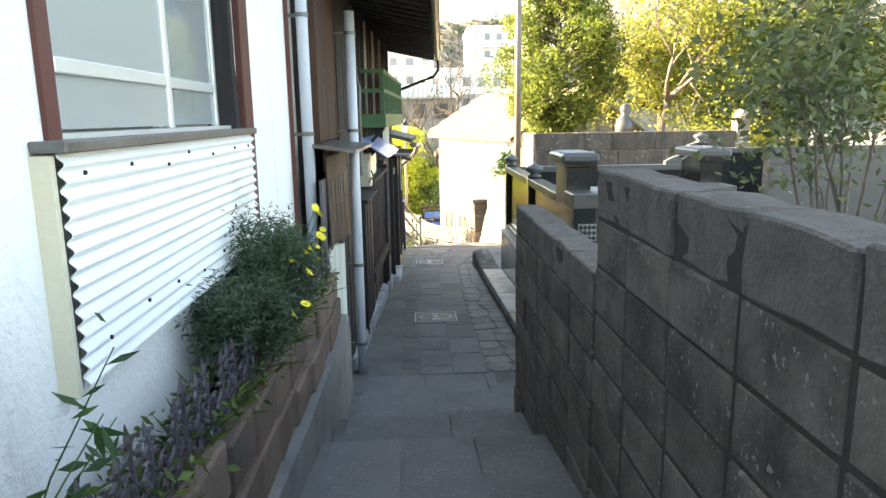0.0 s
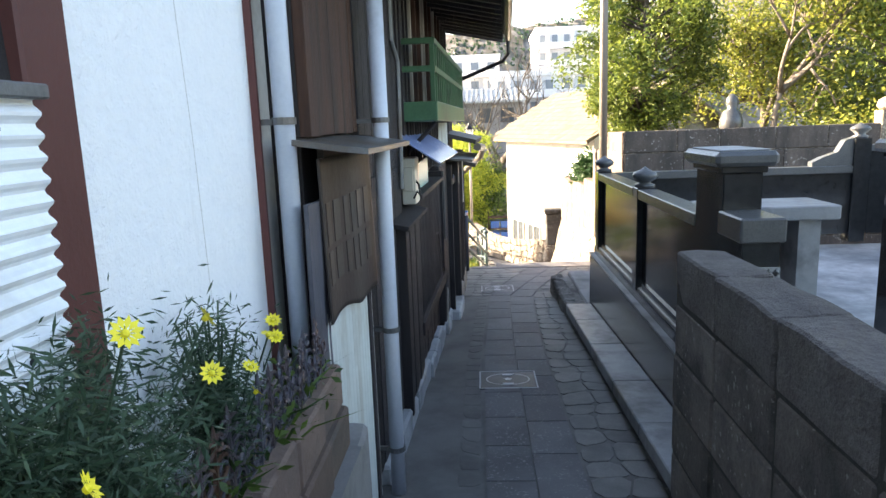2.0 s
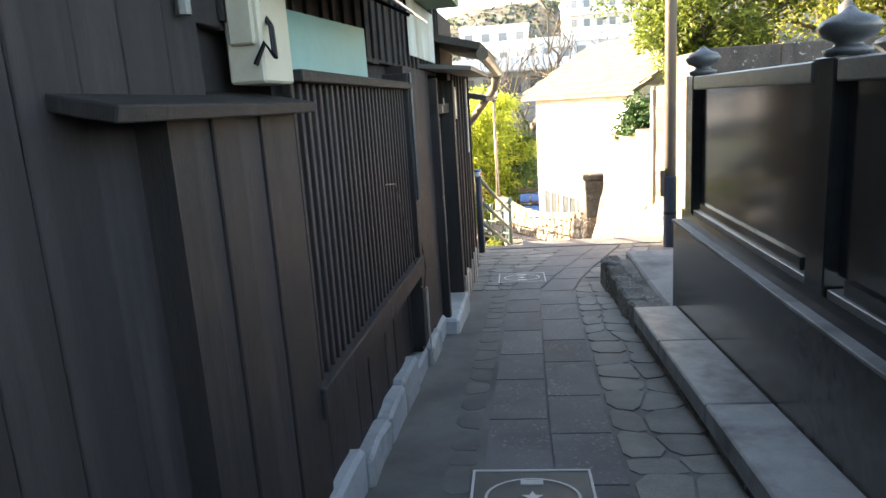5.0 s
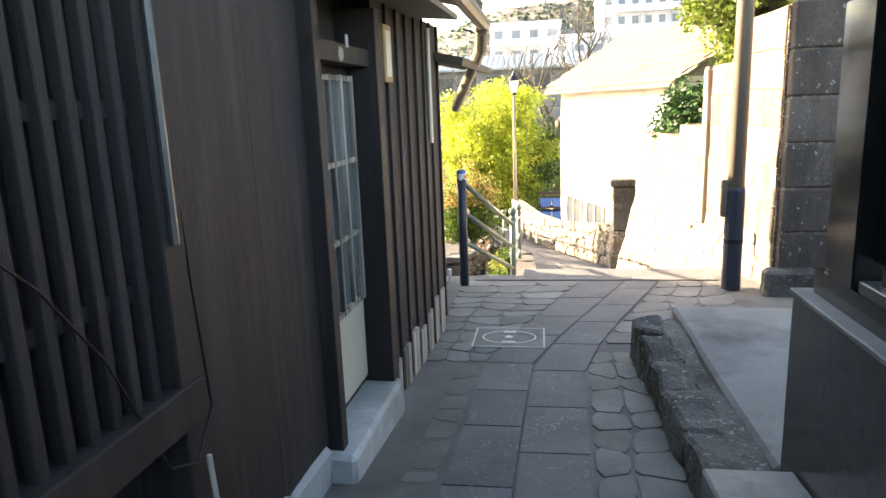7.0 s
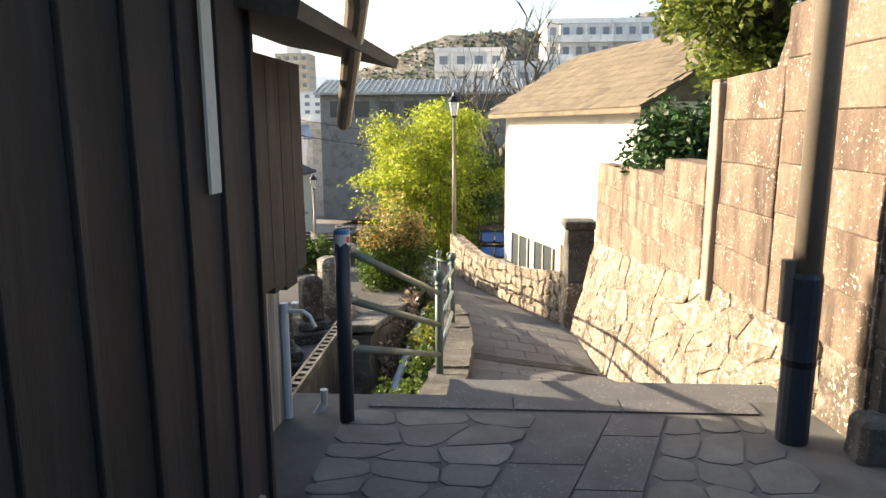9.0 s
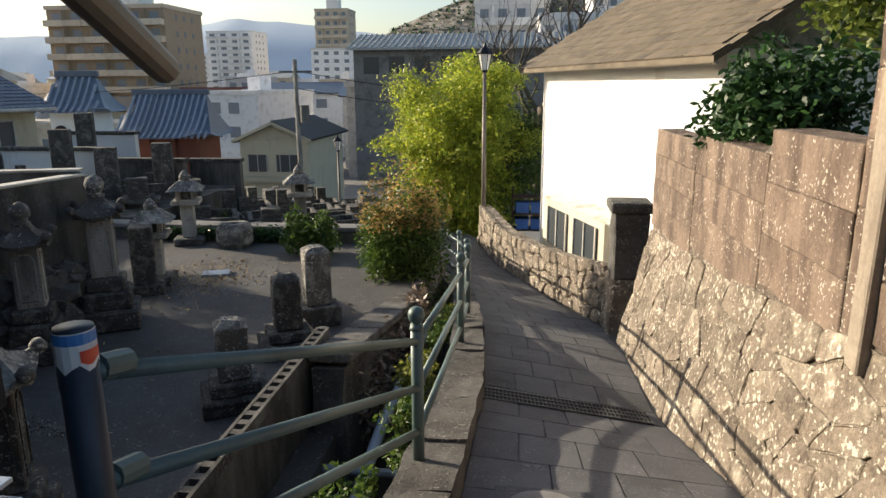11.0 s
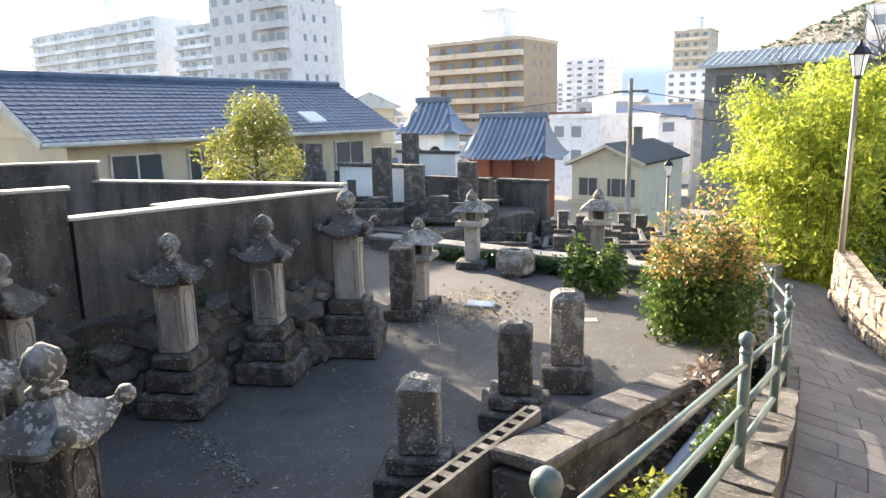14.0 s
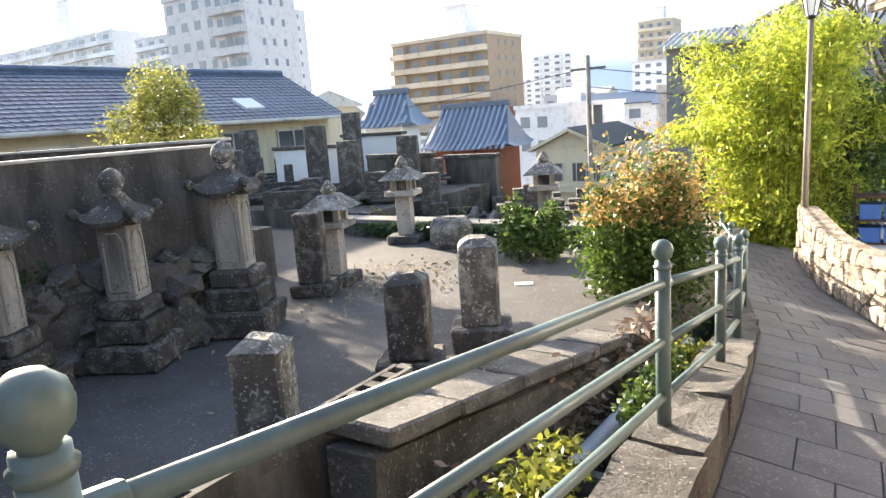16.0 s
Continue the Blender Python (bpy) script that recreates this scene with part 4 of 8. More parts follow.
for y0, y1, x in ((1.86, 2.79, -0.05), (2.73, 3.56, -0.09)):
    part("sash", box(x - 0.015, x + 0.015, y0, y0 + 0.045, 2.55, 3.9, 0.004), M["alu"], win)
    part("sash", box(x - 0.015, x + 0.015, y1 - 0.045, y1, 2.55, 3.9, 0.004), M["alu"], win)
    part("sash", box(x - 0.015, x + 0.015, y0 + 0.045, y1 - 0.045, 2.71, 2.755, 0.004), M["alu"], win)
    for z0, z1 in ((2.56, 2.71), (2.755, 3.9)):
        pane = part("pane", box(x - 0.003, x + 0.003, y0 + 0.04, y1 - 0.04, z0, z1), M["frosted"] if x > -0.06 else M["glass"], win)
        pane.visible_shadow = False
part("jamb", rough(cut(box(-0.13, 0.005, 3.57, 3.665, 2.5, 3.95), 3), 0.02, 5), M["wood"], win, "dark rotten wooden jamb")
bm = bmesh.new()
n = 60
cr = [[bm.verts.new((-0.22 + 0.02 * math.sin(i * 0.9), 1.76 + 1.9 * i / n, z)) for z in (2.4, 4.0)] for i in range(n + 1)]
for a, b in zip(cr, cr[1:]):
    bm.faces.new((a[0], b[0], b[1], a[1]))
part("curtain", bm, M["curtain"], win, smooth=True)
part("room_wall", box(-0.5, -0.45, 1.4, 3.9, 2.2, 4.2), M["plaster"], wh)
part("trim_post", rough(cut(box(-0.05, 0.04, 3.667, 3.83, 1.3, 5.6, 0.006), 2), 0.004, 5), M["brown_paint"], wh, "red-brown painted post")
pan = part("panel", corrugated(1.97, 0.61, 0.0436, 0.009, upright=False), M["white_sheet"], wh, "white corrugated panel", pose(0.065, 1.68, 1.9))
part("panel_rail", box(0.0, 0.09, 1.66, 3.66, 2.505, 2.535, 0.004), M["zinc"], wh, "grey capping rail")
part("panel_side", box(0.0, 0.05, 1.655, 1.678, 1.88, 2.5), M["cream_plaster"], wh)
rnd = random.Random(3)
for i in range(14):
    ny, nz = 1.8 + (i % 7) * 0.28 + rnd.uniform(-0.05, 0.05), 2.45 - (i // 7) * 0.44 + rnd.uniform(-0.02, 0.02)
    part("nail", lathe([(0.0, 0.0), (0.007, 0.002), (0.006, 0.008), (0.0, 0.01)], 8), M["black_metal"], wh, "", pose(0.07, ny, nz, 0, 90, 0))
part("plinth", box(-0.02, 0.03, -9, 4.96, -0.4, 1.42, 0.006), M["concrete_pale"], wh)

# ---- raised flower bed along the white house ----
BED_TOP = [(-6, 1.98), (1.7, 1.58), (3.2, 1.46), (5.2, 1.38)]
bed = thing("planter_wall", "raised flower bed edged with brown stone blocks", "planter")
part("earth_fill", side_prism([(-6, 0.0), (5.08, 0.0), (5.08, 1.33), (3.2, 1.4), (1.7, 1.52), (-6, 1.92)], -0.89, -0.72), M["earth"], bed)
rnd = random.Random(5)
y = -2.0
while y < 5.15:
    e = min(5.2, y + rnd.uniform(0.32, 0.5))
    if 5.2 - e < 0.15:
        e = 5.2
    zt = interp((y + e) / 2, BED_TOP)
    for r in range(2):
        bm = box(-0.74 + rnd.uniform(0, 0.01), -0.62 + 0.02 * r + rnd.uniform(-0.012, 0.012), y + 0.006, e - 0.006, zt - 0.2 * (r + 1) + 0.006, zt - 0.2 * r, 0.012)
        part("brick", rough(bm, 0.008, 6, y + r), M["brick"], bed)
    y = e
part("base_wall", side_prism([(-6, -0.2), (5.35, -0.2), (5.35, 0.86), (5.2, 0.98), (3.2, 1.06), (1.7, 1.18), (-6, 1.58)], -0.74, -0.56), M["concrete"], bed, "dark grey concrete footing")
part("base_ledge", rough(cut(box(-0.72, -0.57, 5.2, 5.5, 0.1, 0.97, 0.02)), 0.02, 5), M["concrete"], bed)

# chain-like ornamental edging on the bed
edging = thing("edging_fence", "low ornamental wrought-iron scroll edging fence", "fence", (0, 0, 0))
rnd = random.Random(6)
def hoop(bm, y, z, r, wire, turn=2 * math.pi, start=0.0):
    """A ring or scroll of wire standing along the fence."""
    pts = [(0, y + r * math.cos(start + turn * k / 9), z + r * math.sin(start + turn * k / 9)) for k in range(10)]
    tube(pts, wire, 4, bm)


bm = bmesh.new()
tube([(0, 0, -0.06), (0, 0, 0.2)], 0.006, 5, bm, 0.005)
for side in (-1, 1):
    for hz, hr in ((0.045, 0.026), (0.115, 0.026), (0.178, 0.017)):
        hoop(bm, side * (hr + 0.004), hz, hr, 0.0048, 5.2, 0.5 if side > 0 else 2.9)
bmesh.ops.create_cone(bm, cap_ends=True, segments=6, radius1=0.007, radius2=0.001, depth=0.03, matrix=Matrix.Translation((0, 0, 0.213)))
bmesh.ops.create_uvsphere(bm, u_segments=6, v_segments=4, radius=0.007, matrix=Matrix.Translation((0, 0, 0.194)))
stake = bpy.data.meshes.new("picket")
bm.to_mesh(stake)
bm.free()
bm = bmesh.new()
tube([(0, -0.003, 0), (0, 0.1165, 0)], 0.005, 4, bm)
hoop(bm, 0.057, 0.034, 0.028, 0.005)
link = bpy.data.meshes.new("scroll_link")
bm.to_mesh(link)
bm.free()
for i in range(46):
    y = -0.1 + i * 0.1135
    z = interp(y, BED_TOP) - 0.01
    linked("picket", stake, M["chain"], edging, pose(-0.675, y, z + 0.015, rnd.uniform(-3, 3), rnd.uniform(-4, 4), rnd.uniform(-8, 8)) @ Matrix.Diagonal((1.3, 1.45, rnd.uniform(1.12, 1.3), 1)))
    for h in (0.02, 0.1):
        linked("scroll_link", link, M["chain"], edging, pose(-0.675, y, z + h, math.degrees(math.atan2(-0.06, 1))))


def daisy(at, seed, h, spread, leaves, flowers):
    """A feathery grey-green daisy bush with yellow flowers."""
    r = random.Random(seed)
    t = thing("daisy_bush", "feathery green daisy bush with yellow flowers in the bed", "plant", at, group="daisies in the flower bed")
    bm, spots = bmesh.new(), []
    for i in range(26):
        a = r.uniform(0, 6.28)
        top = Vector((math.cos(a) * spread * 0.55 * r.uniform(0.2, 1), math.sin(a) * spread * r.uniform(0.2, 1), h * r.uniform(0.45, 1)))
        tube([(0, 0, 0), tuple(top * 0.5 + Vector((0, 0, 0.05))), tuple(top)], 0.006, 4, bm, 0.003)
        for k in range(leaves // 26):
            u = r.uniform(0.3, 1.02)
            spots.append(top * u + Vector((r.gauss(0, 0.042), r.gauss(0, 0.05), r.gauss(0, 0.042))))
    part("stem", bm, M["leaf_grey"], t)
    linked("foliage", leaf_mesh(spots, 0.036, r, 0.16), M["leaf_grey"], t)
    for i in range(flowers):
        a = r.uniform(0, 6.28)
        c = Vector((0.1 + abs(math.cos(a)) * spread * 0.4, math.sin(a) * spread * 0.9, h * r.uniform(0.6, 1.12)))
        bm = bmesh.new()
        for k in range(11):
            q = 2 * math.pi * k / 11
            d, s = Vector((math.cos(q), math.sin(q), 0.25)), Vector((-math.sin(q), math.cos(q), 0))
            bm.faces.new([bm.verts.new(v) for v in (d * 0.005, d * 0.016 + s * 0.005, d * 0.026, d * 0.016 - s * 0.005)])
        bmesh.ops.create_uvsphere(bm, u_segments=6, v_segments=4, radius=0.0075)
        part("flower", bm, M["petal"], t, "bright yellow flower", pose(c.x, c.y, c.z, r.uniform(-40, 40), r.uniform(10, 60)))
        part("stalk", tube([tuple(c * 0.75), tuple(c)], 0.0025, 4), M["leaf_grey"], t)
    return t


daisy((-0.74, 3.3, 1.52), 1, 0.6, 0.42, 24000, 6)
daisy((-0.74, 4.08, 1.45), 2, 0.5, 0.17, 4200, 5)
daisy((-0.72, 2.75, 1.58), 3, 0.36, 0.4, 14000, 3)
rnd = random.Random(21)
bm = bmesh.new()
for i in range(520):
    y = rnd.uniform(0.2, 5.0)
    base = Vector((rnd.uniform(-0.86, -0.7), y, interp(y, BED_TOP) - 0.08))
    d = Vector((rnd.gauss(0, 0.5) + 0.25, rnd.gauss(0, 0.6), 1)).normalized()
    ln = rnd.uniform(0.1, 0.3)
    s = d.cross(Vector((rnd.gauss(0, 1), rnd.gauss(0, 1), 0))).normalized() * 0.007
    mid = base + d * ln * 0.6
    tip = base + d * ln + Vector((d.x, d.y, -0.35)) * ln * 0.4
    bm.faces.new([bm.verts.new(v) for v in (base - s, base + s, mid + s, mid - s)])
    bm.faces.new([bm.verts.new(v) for v in (mid - s, mid + s, tip)])
solid("bed_grass", bm, M["leaf_green"], "long green grass blades growing in the flower bed", "grass", kind="stuff")
low = [Vector((rnd.uniform(-0.86, -0.62), yy, interp(yy, BED_TOP) + rnd.uniform(-0.06, 0.12))) for yy in (rnd.uniform(0.3, 5.15) for _ in range(1700))]
tagged(linked("bed_weeds", leaf_mesh(low, 0.045, rnd), M["leaf_green"]), "low green weeds at the foot of the edging", "weeds", kind="stuff")
# twig with narrow leaves reaching in beside the white wall
tw = thing("bamboo_twig", "thin leaning twig with narrow dark leaves", "plant", (-0.76, 1.0, 1.6))
bm = bmesh.new()
spots = []
for a, b in (((0.0, 0, 0), (0.1, 0.42, 0.5)), ((0, 0, 0), (0.12, 0.3, 0.4)), ((0, -0.05, 0), (0.1, 0.25, 0.1)), ((0, 0, 0), (0.05, 0.5, 0.3))):
    tube([a, tuple(Vector(b) * 0.5 + Vector((0, 0, 0.06))), b], 0.003, 4, bm, 0.0015)
    for k in range(15):
        spots.append(Vector(b) * (0.35 + 0.045 * k) + Vector((rnd.gauss(0, 0.02), rnd.gauss(0, 0.03), rnd.gauss(0, 0.03))))
part("stem", bm, M["leaf_dark"], tw)
linked("foliage", leaf_mesh(spots, 0.075, rnd, 0.26, 0.3), M["leaf_dark"], tw)

# ---- dark timber house along the lane; x is outwards, y runs along the front ----
dh = thing("house_timber", "old dark-boarded timber house along the lane", "house", (-0.74, 5.0, 0.0), -2.3)


def S(y):
    return y - 5.0


part("wall", box(-0.3, -0.05, S(5.32), S(12.3), -0.5, 4.2), M["wood"], dh)
part("wall", box(-0.3, -0.05, S(12.3), S(13.85), -0.6, 2.6), M["wood"], dh)
part("wall", box(-5, -4.8, S(5), S(13.85), -0.6, 4.2), M["wood"], dh)
part("wall", box(-4.8, -0.3, S(13.65), S(13.85), -0.6, 2.6), M["wood"], dh)
part("end_wall", box(-4.8, -0.06, S(12.3), S(12.42), 2.6, 4.2), M["cream_plaster"], dh, "cream plastered gable end")


def boards(y0, y1, z0, z1, w, out, material="wood", batten=0.0, rnd=random.Random(9), lean=0.0):
    y = y0
    while y < y1 - 0.02:
        e = min(y1, y + w * rnd.uniform(0.85, 1.15))
        if y1 - e < 0.3 * w:
            e = y1
        o = out + rnd.uniform(0, 0.008)
        part("board", box(-0.05, o, S(y) + 0.002, S(e) - 0.002, z0 + rnd.uniform(-0.01, 0.01), z1, 0.003), M[material], dh)
        if batten:
            part("batten", box(o, o + 0.018, S(e) - batten / 2, S(e) + batten / 2, z0 + 0.02, z1, 0.003), M[material], dh)
        y = e


# bay beside the white house
boards(5.32, 6.25, 2.4, 4.2, 0.2, 0.0, "wood_brown")
part("awning", rough(cut(box(-0.05, 0.3, S(5.12), S(6.3), 2.36, 2.385), 2), 0.008, 4), M["zinc"], dh, "bent grey sheet-metal awning", tilt(0, 2.37, 8))
def sheet_shape(v):
    """The film sags and its torn hem runs aslant."""
    k = (2.34 - v.co.z) / 0.78
    v.co.x += 0.012 * k * math.sin(v.co.y * 11) * (1 - 0.5 * k) + 0.012 * k * k
    v.co.z += max(0.0, k - 0.5) * (0.1 - 0.17 * (v.co.y - 0.22) - 0.035 * math.sin(v.co.y * 9))


sheet = cut(box(0.045, 0.053, S(5.22), S(6.3), 1.52, 2.3), 26)
for v in sheet.verts:
    sheet_shape(v)
part("sheet", sheet, M["rust_sheet"], dh, "thin brown film sagging over a window lattice", smooth=True)
for y0, y1 in ((5.28, 5.36), (5.42, 5.53), (5.6, 5.68), (5.74, 5.83), (5.9, 6.01), (6.08, 6.18)):
    for z0, z1 in ((1.9, 2.1), (1.7, 1.87)):
        ghost = cut(box(0.053, 0.057, S(y0), S(y1), z0, z1, 0.0015), 5)
        for v in ghost.verts:
            sheet_shape(v)
        part("pane", ghost, M["film_pane"], dh, "grey pane showing through the brown film")
part("lintel_panel", box(0.0, 0.03, S(5.4), S(6.2), 2.16, 2.36), M["film_pane"], dh, "grey panel under the awning")
part("sheet", rough(cut(box(0.0, 0.02, S(5.08), S(5.32), 0.5, 2.12), 4), 0.01, 5), M["grey_sheet"], dh, "dark grey metal sheet", pose(0.022, -0.02, 0))
part("corrugated_panel", corrugated(1.02, 1.5, 0.064, 0.015), M["cream_sheet"], dh, "cream corrugated sheet", pose(0.026, S(5.24), 0.1))
part("post", box(-0.05, 0.05, S(6.1), S(6.17), 0.1, 2.35, 0.004), M["wood"], dh)
# boards up to the meter
boards(6.25, 7.6, 0.25, 2.12, 0.17, 0.03)
boards(6.25, 7.6, 2.1, 4.2, 0.17, 0.012, "wood")
boards(7.6, 12.3, 1.95, 4.2, 0.18, 0.0, "wood", 0.03)
part("window_frame", box(0.0, 0.04, S(8.3), S(11.2), 2.55, 2.6), M["wood_brown"], dh)
for i in range(9):
    part("window_slat", box(0.0, 0.05, S(8.4 + i * 0.33), S(8.44 + i * 0.33), 2.6, 3.7), M["wood_pale" if i % 3 == 0 else "wood_brown"], dh)
part("window_pane", box(0.0, 0.012, S(8.4), S(11.1), 2.6, 3.6), M["dark_glass"], dh)
# projecting lower box with its ledge, lattice and skirting
part("bay_side", box(-0.05, 0.105, S(7.25), S(7.31), 0.2, 1.73), M["wood"], dh)
for i in range(5):
    y = 7.31 + i * 0.15
    part("board", box(-0.05, 0.1 + 0.006 * (i % 2), S(y), S(y + 0.146), 0.3, 1.73, 0.004), M["wood"], dh)
part("ledge", rough(cut(box(-0.05, 0.17, S(6.98), S(8.1), 1.73, 1.765, 0.004)), 0.006, 4), M["wood"], dh, "warped board ledge", tilt(0, 1.75, 12))
part("ledge", box(-0.05, 0.13, S(8.1), S(10.2), 1.8, 1.84, 0.004), M["wood"], dh)
part("lattice_backing", box(-0.05, 0.03, S(8.06), S(10.12), 0.6, 1.8), M["wood"], dh)
for i in range(27):
    y = 8.1 + i * 0.077
    part("lattice_slat", box(0.05, 0.085, S(y), S(y + 0.032), 0.62, 1.8, 0.003), M["wood"], dh)
for z in (0.98, 1.42):
    part("lattice_rail", box(0.03, 0.06, S(8.06), S(10.12), z, z + 0.04), M["wood"], dh)
part("lattice_beam", box(-0.05, 0.12, S(8.02), S(10.2), 0.6, 0.72, 0.006), M["wood"], dh)
part("post", box(-0.05, 0.11, S(10.1), S(10.2), 0.1, 1.9, 0.005), M["wood"], dh)
boards(8.06, 10.1, 0.08, 0.62, 0.22, 0.02)
boards(10.2, 11.22, -0.02, 1.95, 0.52, 0.06)
part("wire", tube([(0.1, S(9.3), 1.3), (0.11, S(9.5), 1.28), (0.1, S(9.7), 1.1), (0.1, S(9.85), 0.9), (0.12, S(10.0), 0.55), (0.12, S(10.12), 0.5), (0.12, S(10.22), 0.62), (0.08, S(10.25), 1.0), (0.08, S(10.2), 1.8)], 0.004, 5), M["black_metal"], dh, "loose black cable")
part("conduit", tube([(0.13, S(10.16), 0.5), (0.12, S(10.2), 0.2), (0.12, S(10.26), -0.05)], 0.008, 6), M["coping"], dh, "thin white conduit")
part("conduit", tube([(0.12, S(10.14), 1.1), (0.12, S(10.14), 1.9)], 0.012, 6), M["zinc"], dh)
# stone-and-mortar skirting
rnd = random.Random(31)
for i in range(13):
    y = 6.35 + i * 0.44
    z = lane_z(y)
    if 11.0 < y < 12.0:
        continue
    part("skirting", rough(cut(box(-0.05, 0.1 + rnd.uniform(-0.02, 0.02), S(y), S(y + 0.43), z - 0.1, z + rnd.uniform(0.12, 0.2), 0.02)), 0.02, 6, y), M["concrete_pale"], dh, "pale blue-grey mortar skirting")
# door
door = part("door", box(-0.04, 0.0, S(11.28), S(11.98), -0.06, 1.62), M["wood"], dh, "sliding glazed timber door with a cream foot panel")
for i in range(5):
    y = 11.3 + i * 0.165
    part("stile", box(0.0, 0.03, S(y), S(y + 0.028), 0.42, 1.58, 0.003), M["wood_pale"], door)
for z in (0.42, 0.78, 1.15, 1.55):
    part("glazing_bar", box(0.0, 0.028, S(11.3), S(11.97), z, z + 0.025), M["wood_pale"], door)
for i in range(4):
    for z0, z1 in ((0.45, 0.78), (0.81, 1.15), (1.18, 1.55)):
        part("pane", box(0.004, 0.01, S(11.33 + i * 0.165), S(11.46 + i * 0.165), z0, z1), M["door_glass"], door)
part("foot_panel", box(0.0, 0.015, S(11.3), S(11.97), -0.02, 0.42), M["beige_box"], door, "cream painted foot panel")
part("door_post", box(-0.05, 0.13, S(11.2), S(11.27), -0.12, 1.9, 0.004), M["wood"], dh)
part("door_post", box(-0.05, 0.16, S(11.98), S(12.1), -0.15, 1.9, 0.004), M["wood"], dh)
part("door_head", box(-0.05, 0.12, S(11.2), S(12.1), 1.62, 1.7), M["wood"], dh)
part("number_plate", box(0.12, 0.124, S(11.62), S(11.66), 1.69, 1.745, 0.001), M["tag_blue"], dh, "small pale blue enamel tag")
part("door_disc", lathe([(0.0, 0.004), (0.03, 0.004), (0.034, 0.0)], 16), M["tag_white"], dh, "worn round pale enamel disc", pose(0.12, S(11.55), 1.655, 0, 90, 0))
part("sill", rough(cut(box(-0.05, 0.2, S(11.15), S(12.05), -0.28, -0.06, 0.02)), 0.008, 5), M["concrete_pale"], dh, "grey-blue concrete door sill")
part("canopy", box(-0.05, 0.42, S(11.1), S(13.0), 1.98, 2.01), M["zinc"], dh, "small sheet-metal door canopy", tilt(0, 2.0, 6))
part("canopy_panel", corrugated(1.2, 0.4, 0.05, 0.008), M["cream_sheet"], dh, "pale corrugated panel", pose(0.03, S(10.7), 2.05))
boards(12.1, 13.85, -0.3, 2.0, 0.235, 0.1, "wood", 0.03)
part("nameplate", box(0.125, 0.145, S(12.2), S(12.36), 1.55, 1.85, 0.004), M["frame_wood"], dh, "framed paper notice")
part("nameplate_paper", box(0.145, 0.148, S(12.23), S(12.33), 1.58, 1.82), M["beige_box"], dh)
part("strip", box(0.12, 0.13, S(13.45), S(13.52), 1.15, 1.95), M["coping"], dh, "white-painted metal strip")
rnd = random.Random(33)
for i in range(7):
    y = 12.15 + i * 0.24
    part("rotten_foot", box(0.1, 0.125, S(y), S(y + 0.16), -0.4, -0.12 + rnd.uniform(0, 0.12)), M["wood_pale"], dh, "pale rotten board foot")
# set-back end with pale rotten boards
for i in range(8):
    y = 13.87 + i * 0.184
    part("board", box(-0.27, -0.18, S(y), S(y + 0.18), 0.52 + rnd.uniform(-0.05, 0.05), 1.7, 0.003), M["wood"], dh)
    part("rotten_foot", box(-0.42, -0.36, S(y), S(y + 0.18), -0.9, 0.58 + rnd.uniform(0, 0.08)), M["wood_pale"], dh)
part("wall", box(-3.5, -0.42, S(13.86), S(15.33), -2.2, 0.56), M["wood"], dh)
part("wall", box(-3.5, -0.27, S(13.86), S(15.33), 0.56, 1.72), M["wood"], dh)
# roofs and gutters
part("eave", side_prism([(S(5.6), 3.62), (S(12.1), 3.62), (S(12.1), 3.7), (S(5.6), 3.7)], -0.3, 0.87), M["roof_dark"], dh, "dark boarded eave", tilt(0.88, 3.62, 12))
for i in range(22):
    y = 5.7 + i * 0.32
    part("rafter", box(-0.1, 0.84, S(y), S(y + 0.05), 3.54, 3.62), M["wood"], dh, "", tilt(0.88, 3.62, 12))
for i in range(36):
    y = 5.6 + i * 0.195
    part("roof_tile", tube([(0.88, S(y), 3.72), (0.1, S(y), 3.74)], 0.035, 6), M["roof_dark"], dh, "", tilt(0.88, 3.62, 12))
part("gutter", tube([(0.9, S(5.6), 3.6), (0.9, S(12.1), 3.56)], 0.045, 8), M["black_metal"], dh, "dark rain gutter")
part("downpipe", tube([(0.9, S(12.05), 3.54), (0.9, S(12.05), 3.36), (0.82, S(12.1), 3.26), (0.3, S(12.3), 3.08), (0.02, S(12.38), 3.0)], 0.028, 8), M["black_metal"], dh)
part("roof", side_prism([(S(4.9), 4.2), (S(12.1), 4.2), (S(12.1), 4.4), (S(4.9), 4.4)], -5.2, 0.2), M["roof_dark"], dh)
part("low_eave", box(-0.3, 0.42, S(11.9), S(14.25), 2.14, 2.2), M["roof_dark"], dh, "low boarded eave", tilt(0.42, 2.14, 14))
part("low_gutter", tube([(0.45, S(11.9), 2.1), (0.45, S(14.1), 2.02)], 0.055, 10), M["pole"], dh, "brown plastic rain gutter")
part("low_gutter_bracket", tube([(0.28, S(14.1), 2.0), (0.4, S(14.15), 1.95), (0.47, S(14.15), 2.05)], 0.008, 5), M["black_metal"], dh)
part("low_downpipe", tube([(0.44, S(14.05), 1.98), (0.4, S(14.3), 1.86), (-0.12, S(16.1), 1.38)], 0.05, 12), M["pole"], dh)
part("lower_eave", box(-0.4, 0.32, S(13.75), S(15.7), 1.7, 1.76), M["roof_dark"], dh, "sagging lower eave", tilt(0.32, 1.7, 12))
part("roof", side_prism([(S(12.5), 2.5), (S(14.2), 2.5), (S(14.2), 2.6), (S(12.5), 2.6)], -4.8, -0.2), M["roof_dark"], dh)
